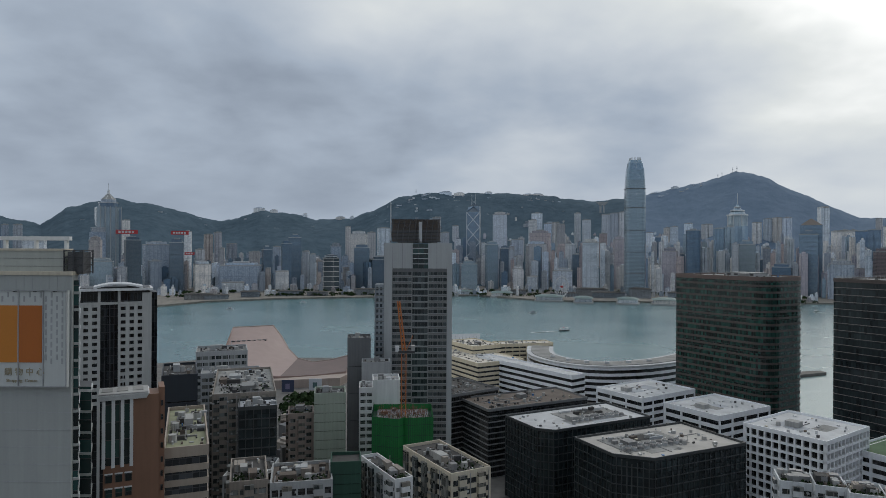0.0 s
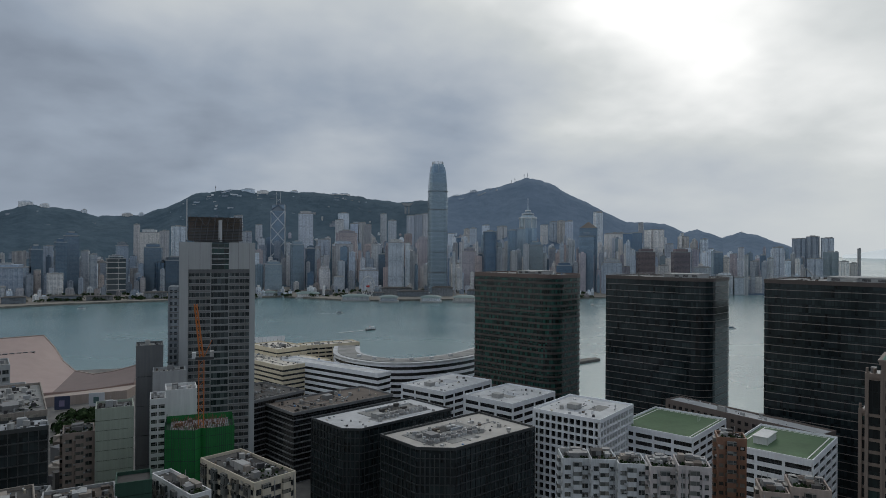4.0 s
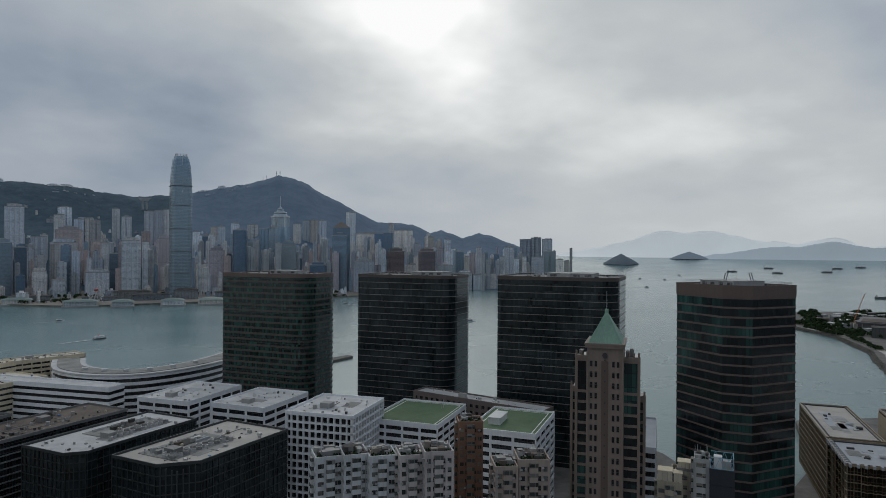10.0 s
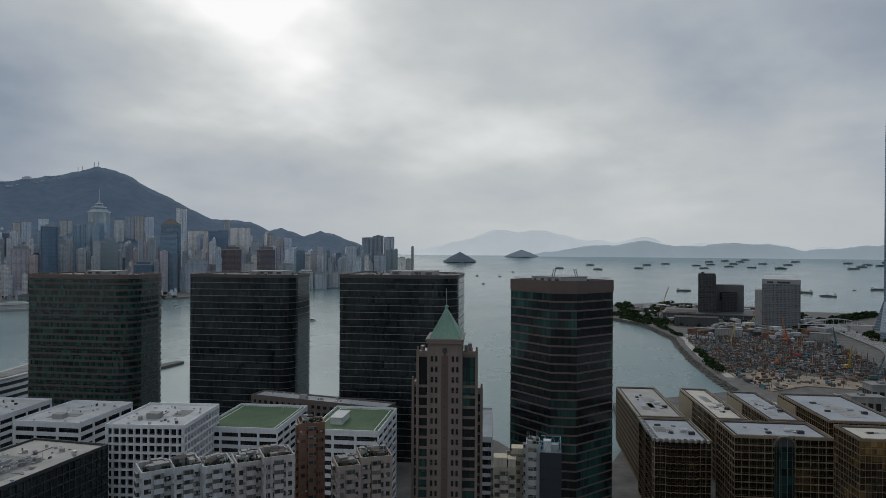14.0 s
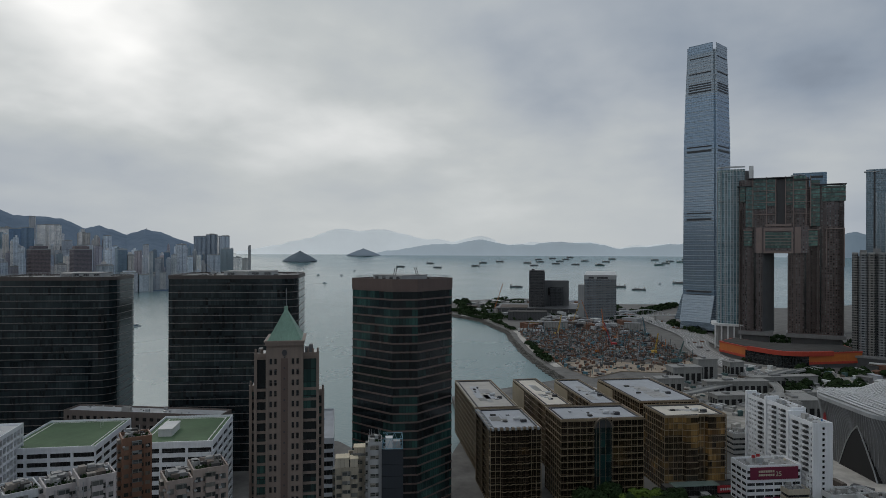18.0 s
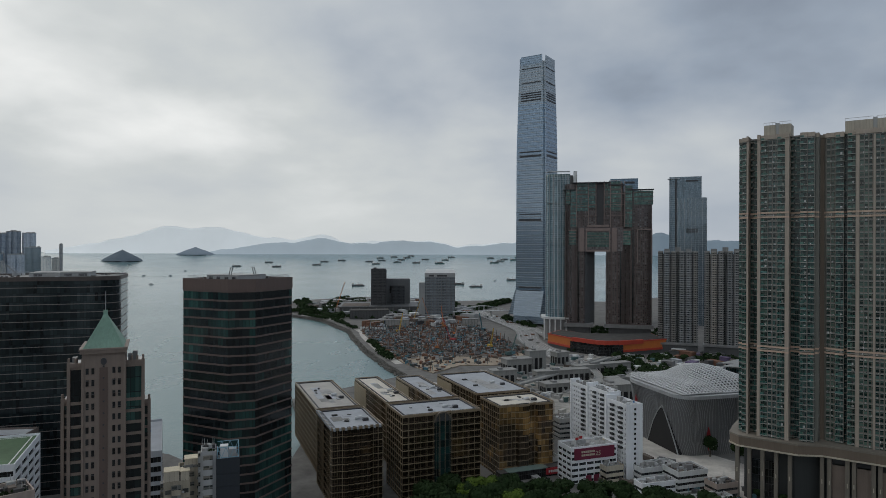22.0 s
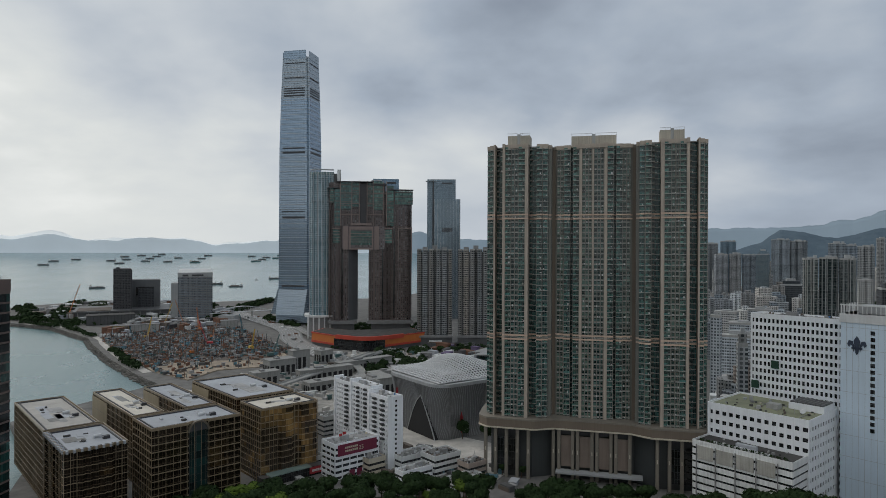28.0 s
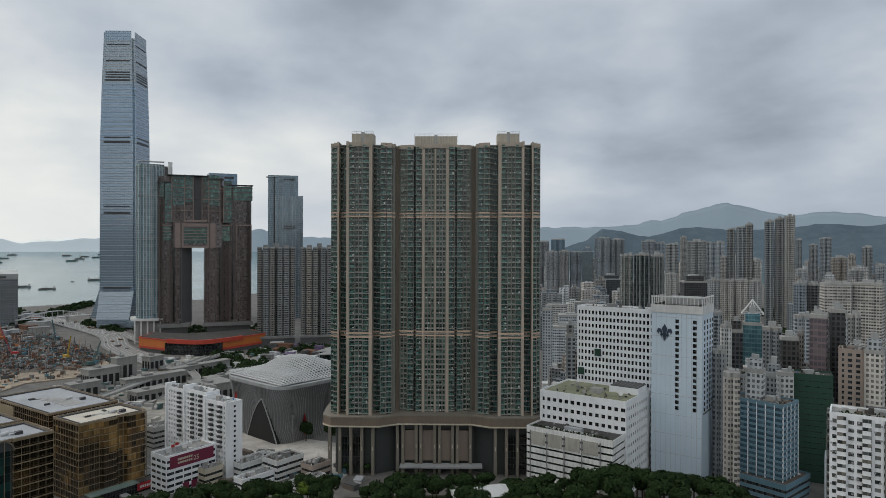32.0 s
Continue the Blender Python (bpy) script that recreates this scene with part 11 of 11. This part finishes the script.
def banner_details():
    ob = thing("banner", "maroon banner with pale lettering bars on a wall", "banner", 380, -8, 0, -60)
    box_part("cloth", 2, -0.5, 18.5, 29, -0.2, 25.0, "maroon", ob)
    text_part("number", "25", 3.6, "cream", ob, (16, -0.6, 20.2))
    for k in range(7):
        for j in range(2):
            box_part("pale_bar", 6.6 + 1.3 * k, -0.65, 20.4 + 1.9 * j, 7.6 + 1.3 * k, -0.45, 21.5 + 1.9 * j, "cream", ob)
    for k in range(4):
        door = thing("garage_door", "dark red roller door at street level", "door", 380, -8, 0, -60, "red roller doors")
        box_part("leaf", 10 + 5.2 * k, -0.25, 5, 13.6 + 5.2 * k, 0.1, 9, "maroon", door)
    for x, top in ((4, 31), (6.5, 31.6)):
        flag = thing("flagpole", "flagpole with a small red flag on a roof", "flag", 380, -8, 0, -60, "rooftop flags")
        beam_part("pole", (x, 2, 26), (x, 2, top), 0.08, "white_metal", flag)
        box_part("cloth", x, 1.95, top - 1.6, x + 2.2, 2.05, top - 0.1, "red", flag)


banner_details()


def white_canopy():
    ob = thing("white_canopy", "white pitched metal roof among park trees", "roof", *polar(117.5, 318), 12.5, -117 + 20)
    for k in range(5):
        box_part("post", -12 + 6 * k, -4, 0, -11.7 + 6 * k, -3.7, 7, "white_metal", ob)
    slab_part("roof_panel", rect(-14, -8, 14, 0), 7, 9.6, "white_metal", ob, top=rect(-14, -0.3, 14, 0))
    slab_part("roof_panel", rect(-14, 0, 14, 8), 7, 9.6, "white_metal", ob, top=rect(-14, 0, 14, 0.3))


white_canopy()


# ---- markings and fittings of the rooftop courts ----
def court(x, y, turn, w, d, z, hut):
    ob = thing("rooftop_court", "green rooftop court with white lines", "sports court", x, y, z, turn)
    bm = bmesh.new()
    box(bm, 2.5, 2.5, 0.08, w - 2.5, d - 2.5, 0.16)
    part("surface", bm, M["roof_green"], ob)
    for a in ((2.5, 2.5, w - 2.5, 3.0), (2.5, d - 3.0, w - 2.5, d - 2.5), (2.5, 3.0, 3.0, d - 3.0), (w - 3.0, 3.0, w - 2.5, d - 3.0)):
        box_part("border_line", a[0], a[1], 0.1, a[2], a[3], 0.24, "line_white", ob)
    if hut:
        box_part("hut", w * 0.25, d * 0.62, 0.1, w * 0.55, d * 0.8, 3.4, "white_paint", ob)
        box_part("hut_roof", w * 0.24, d * 0.61, 3.4, w * 0.56, d * 0.81, 3.7, "white_metal", ob)
    else:
        beam_part("mast", (w * 0.7, d * 0.25, 0), (w * 0.7, d * 0.25, 5), 0.1, "white_metal", ob)
        beam_part("mast", (w * 0.76, d * 0.25, 0), (w * 0.76, d * 0.25, 5), 0.1, "white_metal", ob)
    return ob


court(209.6, 268, 32, 50, 40, 48.06, False)
court(222.5, 210, 31, 46, 33, 54.06, True)


# ---- rooftop gear of the harbour towers ----
def roof_gantry(x, y, z, rot, s=1.0):
    ob = thing("roof_gantry", "window-cleaning gantry on a tower roof", "gantry", x, y, z, rot, "roof gantries")
    box_part("carriage", -2 * s, -1, 0, 2 * s, 1, 1.6, "metal", ob)
    beam_part("arm", (0, 0, 1.4), (-5 * s, 0, 6.5), 0.25, "metal", ob)
    beam_part("arm", (0, 1, 1.4), (-5 * s, 1, 6.5), 0.25, "metal", ob)
    beam_part("strut", (1.6, 0.5, 1.4), (-2 * s, 0.5, 5.5), 0.18, "metal", ob)
    beam_part("cross_bar", (-5 * s, -0.6, 6.5), (-5 * s, 1.6, 6.5), 0.18, "metal", ob)


roof_gantry(296, 158, 124.1, 40)
roof_gantry(308, 150, 124.1, 10)
roof_gantry(250, 500, 120.1, 60)
roof_gantry(340, 320, 123.1, -20)
for x, y, rot, w, d, z in ((236, 492, 30, 16, 26, 120), (305, 385, 30, 20, 26, 121), (336, 268, 30, 26, 30, 123), (292, 152, -15, 20, 20, 124)):
    ob = thing("roof_plant_house", "low pale plant house on a tower roof", "plant house", x, y, z, rot, "roof plant houses")
    box_part("body", 0, 0, 0.06, w, d, 2.6, "grey_paint", ob)
    box_part("cap", -0.3, -0.3, 2.6, w + 0.3, d + 0.3, 2.9, "roof_light", ob)
    for k in range(4):
        box_part("louvre", -0.15, 1 + k * d / 4, 0.7, 0.1, (k + 0.7) * d / 4, 2.1, "dark_metal", ob)


# ---- quay beyond the harbour towers ----
def breakwater():
    ob = thing("breakwater", "dark stone pier with a small beacon hut", "pier", 395, 716, 0, 25)
    slab_part("deck", [(0, 0), (40, -2), (44, 8), (2, 16)], -3, 3.2, "rock", ob)
    box_part("hut", 4, 6, 3.2, 9, 10, 7, "white_paint", ob)
    beam_part("beacon", (6, 8, 7), (6, 8, 12), 0.3, "white_metal", ob)


breakwater()


# ---- low sheds, kiosks, parked trucks and other small structures of the reclaimed land ----
def low_sheds(name, label, outline, count, size, height, names, seed, z=5.0):
    r = random.Random(seed)
    xs, ys = [p[0] for p in outline], [p[1] for p in outline]
    bm = bmesh.new()
    done = 0
    while done < count:
        x, y = r.uniform(min(xs), max(xs)), r.uniform(min(ys), max(ys))
        if not inside(x, y, outline):
            continue
        done += 1
        a, l, w, h = r.choice((0.5, 1.05, 2.6, r.uniform(0, 3))), size * r.uniform(0.5, 1.8), size * r.uniform(0.3, 0.8), height * r.uniform(0.35, 1.2)
        c, s = math.cos(a), math.sin(a)
        n0 = len(bm.faces)
        base = [(x + c * u - s * v, y + s * u + c * v) for u, v in ((-l / 2, -w / 2), (l / 2, -w / 2), (l / 2, w / 2), (-l / 2, w / 2))]
        prism(bm, base, z - 0.5, z + h)
        if r.random() < 0.5:
            prism(bm, inset(base, 0.3), z + h, z + h + 0.5)
        m = r.randrange(len(names))
        bm.faces.ensure_lookup_table()
        for i in range(n0, len(bm.faces)):
            bm.faces[i].material_index = m
    tagged(new(name, mesh(bm, [M[k] for k in names], name)), label, "sheds", kind="stuff")


M["purple_hoarding"] = plain("dull_purple_hoarding", (0.12, 0.09, 0.17), 0.7, dirt=0.25)
SHEDS = ("charcoal", "roof_brown", "mid_grey", "concrete", "dark_metal", "roof_slate", "rust", "grey_paint", "white_paint")
low_sheds("point_sheds", "low dark sheds and site offices on the reclaimed point", [(1200, 300), (1200, 150), (1420, 190), (1640, 300), (1660, 500), (1500, 600), (1300, 520)], 240, 22, 9, SHEDS, 61)
low_sheds("station_sheds", "low concrete structures and kiosks round the station", [(640, 110), (700, 90), (740, 20), (840, -20), (820, -120), (640, -160), (560, -120), (530, -20), (560, 60)], 420, 5, 3.6, ("concrete", "grey_paint", "roof_light", "white_paint", "mid_grey", "teal_dull", "paving", "roof_brown"), 62, 5.6)
low_sheds("site_sheds", "stacked site offices and hoardings beside the building site", [(1060, 140), (1180, 200), (1230, 300), (1110, 330), (1040, 320), (1120, 250)], 150, 12, 9, SHEDS, 63)
low_sheds("highway_vehicles", "cars and trucks on the highway", [(1300, 150), (1080, 66), (960, 50), (860, 20), (860, 0), (960, 30), (1080, 44), (1310, 128)], 20, 4.0, 1.8, ("white_paint", "charcoal", "mid_grey", "metal", "rust"), 64, 6.8)
# dark boxes added only to cover street ground that came out too bright
low_sheds("street_shops", "low dark boxes added to darken the gap between street blocks", [(-120, 495), (-98, 495), (-50, 300), (-72, 300)], 90, 9, 9, ("charcoal", "roof_dark", "roof_brown", "mid_grey", "old_brown", "dark_metal"), 68)
low_sheds("street_stalls", "low roofs and parked vehicles behind the park", [(350, 20), (420, 10), (436, -60), (380, -110), (345, -110), (345, -40)], 70, 6, 3.2, ("white_paint", "roof_light", "concrete", "teal_paint", "roof_brown", "charcoal", "roof_slate"), 65)
bushes("rail_trees", "dark trees behind the arched apartment towers", [((1058, -40), (1046, -165)), ((1105, -50), (1090, -175)), ((1010, -120), (1000, -165))], 9, 120, 7, 5.4, 77)
bushes("station_trees", "dark trees on the station deck and the theatre forecourt", [((800, -60), (720, -100)), ((700, -60), (640, -100)), ((860, -60), (820, -110)), ((620, -20), (580, -60)), ((980, 10), (860, -30))], 8, 75, 4.8, 5.6, 46)
low_sheds("yard_sheds", "sheds, hoardings and stacked materials beside the railway station", [polar(98.5, 690), polar(98.5, 900), polar(107, 900), polar(107, 620), polar(102, 640)], 130, 12, 6, ("purple_hoarding", *SHEDS), 66, 5.4)
bushes("yard_trees", "dark trees beside the railway station", [(polar(98, 760), polar(101, 700)), (polar(97, 820), polar(104, 860))], 12, 60, 7, 5.4, 48)


def pyramid_frame():
    """Open white pyramid on the roof of the teal tower."""
    ob = facing("roof_pyramid", "open white steel pyramid on a tower roof", "roof frame", 139.76, 545, z=89.5)
    feet = ((-7.5, -7.5), (7.5, -7.5), (7.5, 7.5), (-7.5, 7.5))
    for k, (x, y) in enumerate(feet):
        beam_part("rafter", (x, y, 0), (0, 0, 10.5), 0.4, "white_metal", ob)
        beam_part("base_rail", (x, y, 0.3), (*feet[(k + 1) % 4], 0.3), 0.4, "white_metal", ob)
    for x in (-2.5, 2.5):
        beam_part("rafter", (x, -7.5, 0.3), (0, 0, 10.5), 0.3, "white_metal", ob)


pyramid_frame()
road("road_rail", "grey elevated roads curving through the far town", [polar(133, 1560), polar(136, 1420), polar(138.5, 1250), polar(140.5, 1050), polar(143, 900)], 26, 6.0, lanes=4)
road("road_loop", "grey elevated slip road in the far town", [polar(136, 1520), polar(138.5, 1380), polar(140, 1200), polar(141.5, 1100), polar(145, 1050)], 14, 12.0, lanes=2, walls=True)
bushes("verge_trees", "dark trees beside the elevated roads of the far town", [(polar(135, 1330), polar(139, 1480)), (polar(137, 1150), polar(139, 1300)), (polar(139, 1500), polar(142, 1400))], 26, 180, 10, 5, 49)
low_sheds("street_blocks", "low pale rooftops between the town's towers", [polar(124, 520), polar(124, 1500), polar(134, 1500), polar(136, 700), polar(149, 900), polar(149, 480), polar(136, 480)], 260, 22, 20, ("grey_paint", "roof_light", "concrete", "roof_grey", "white_paint", "roof_slate"), 67)
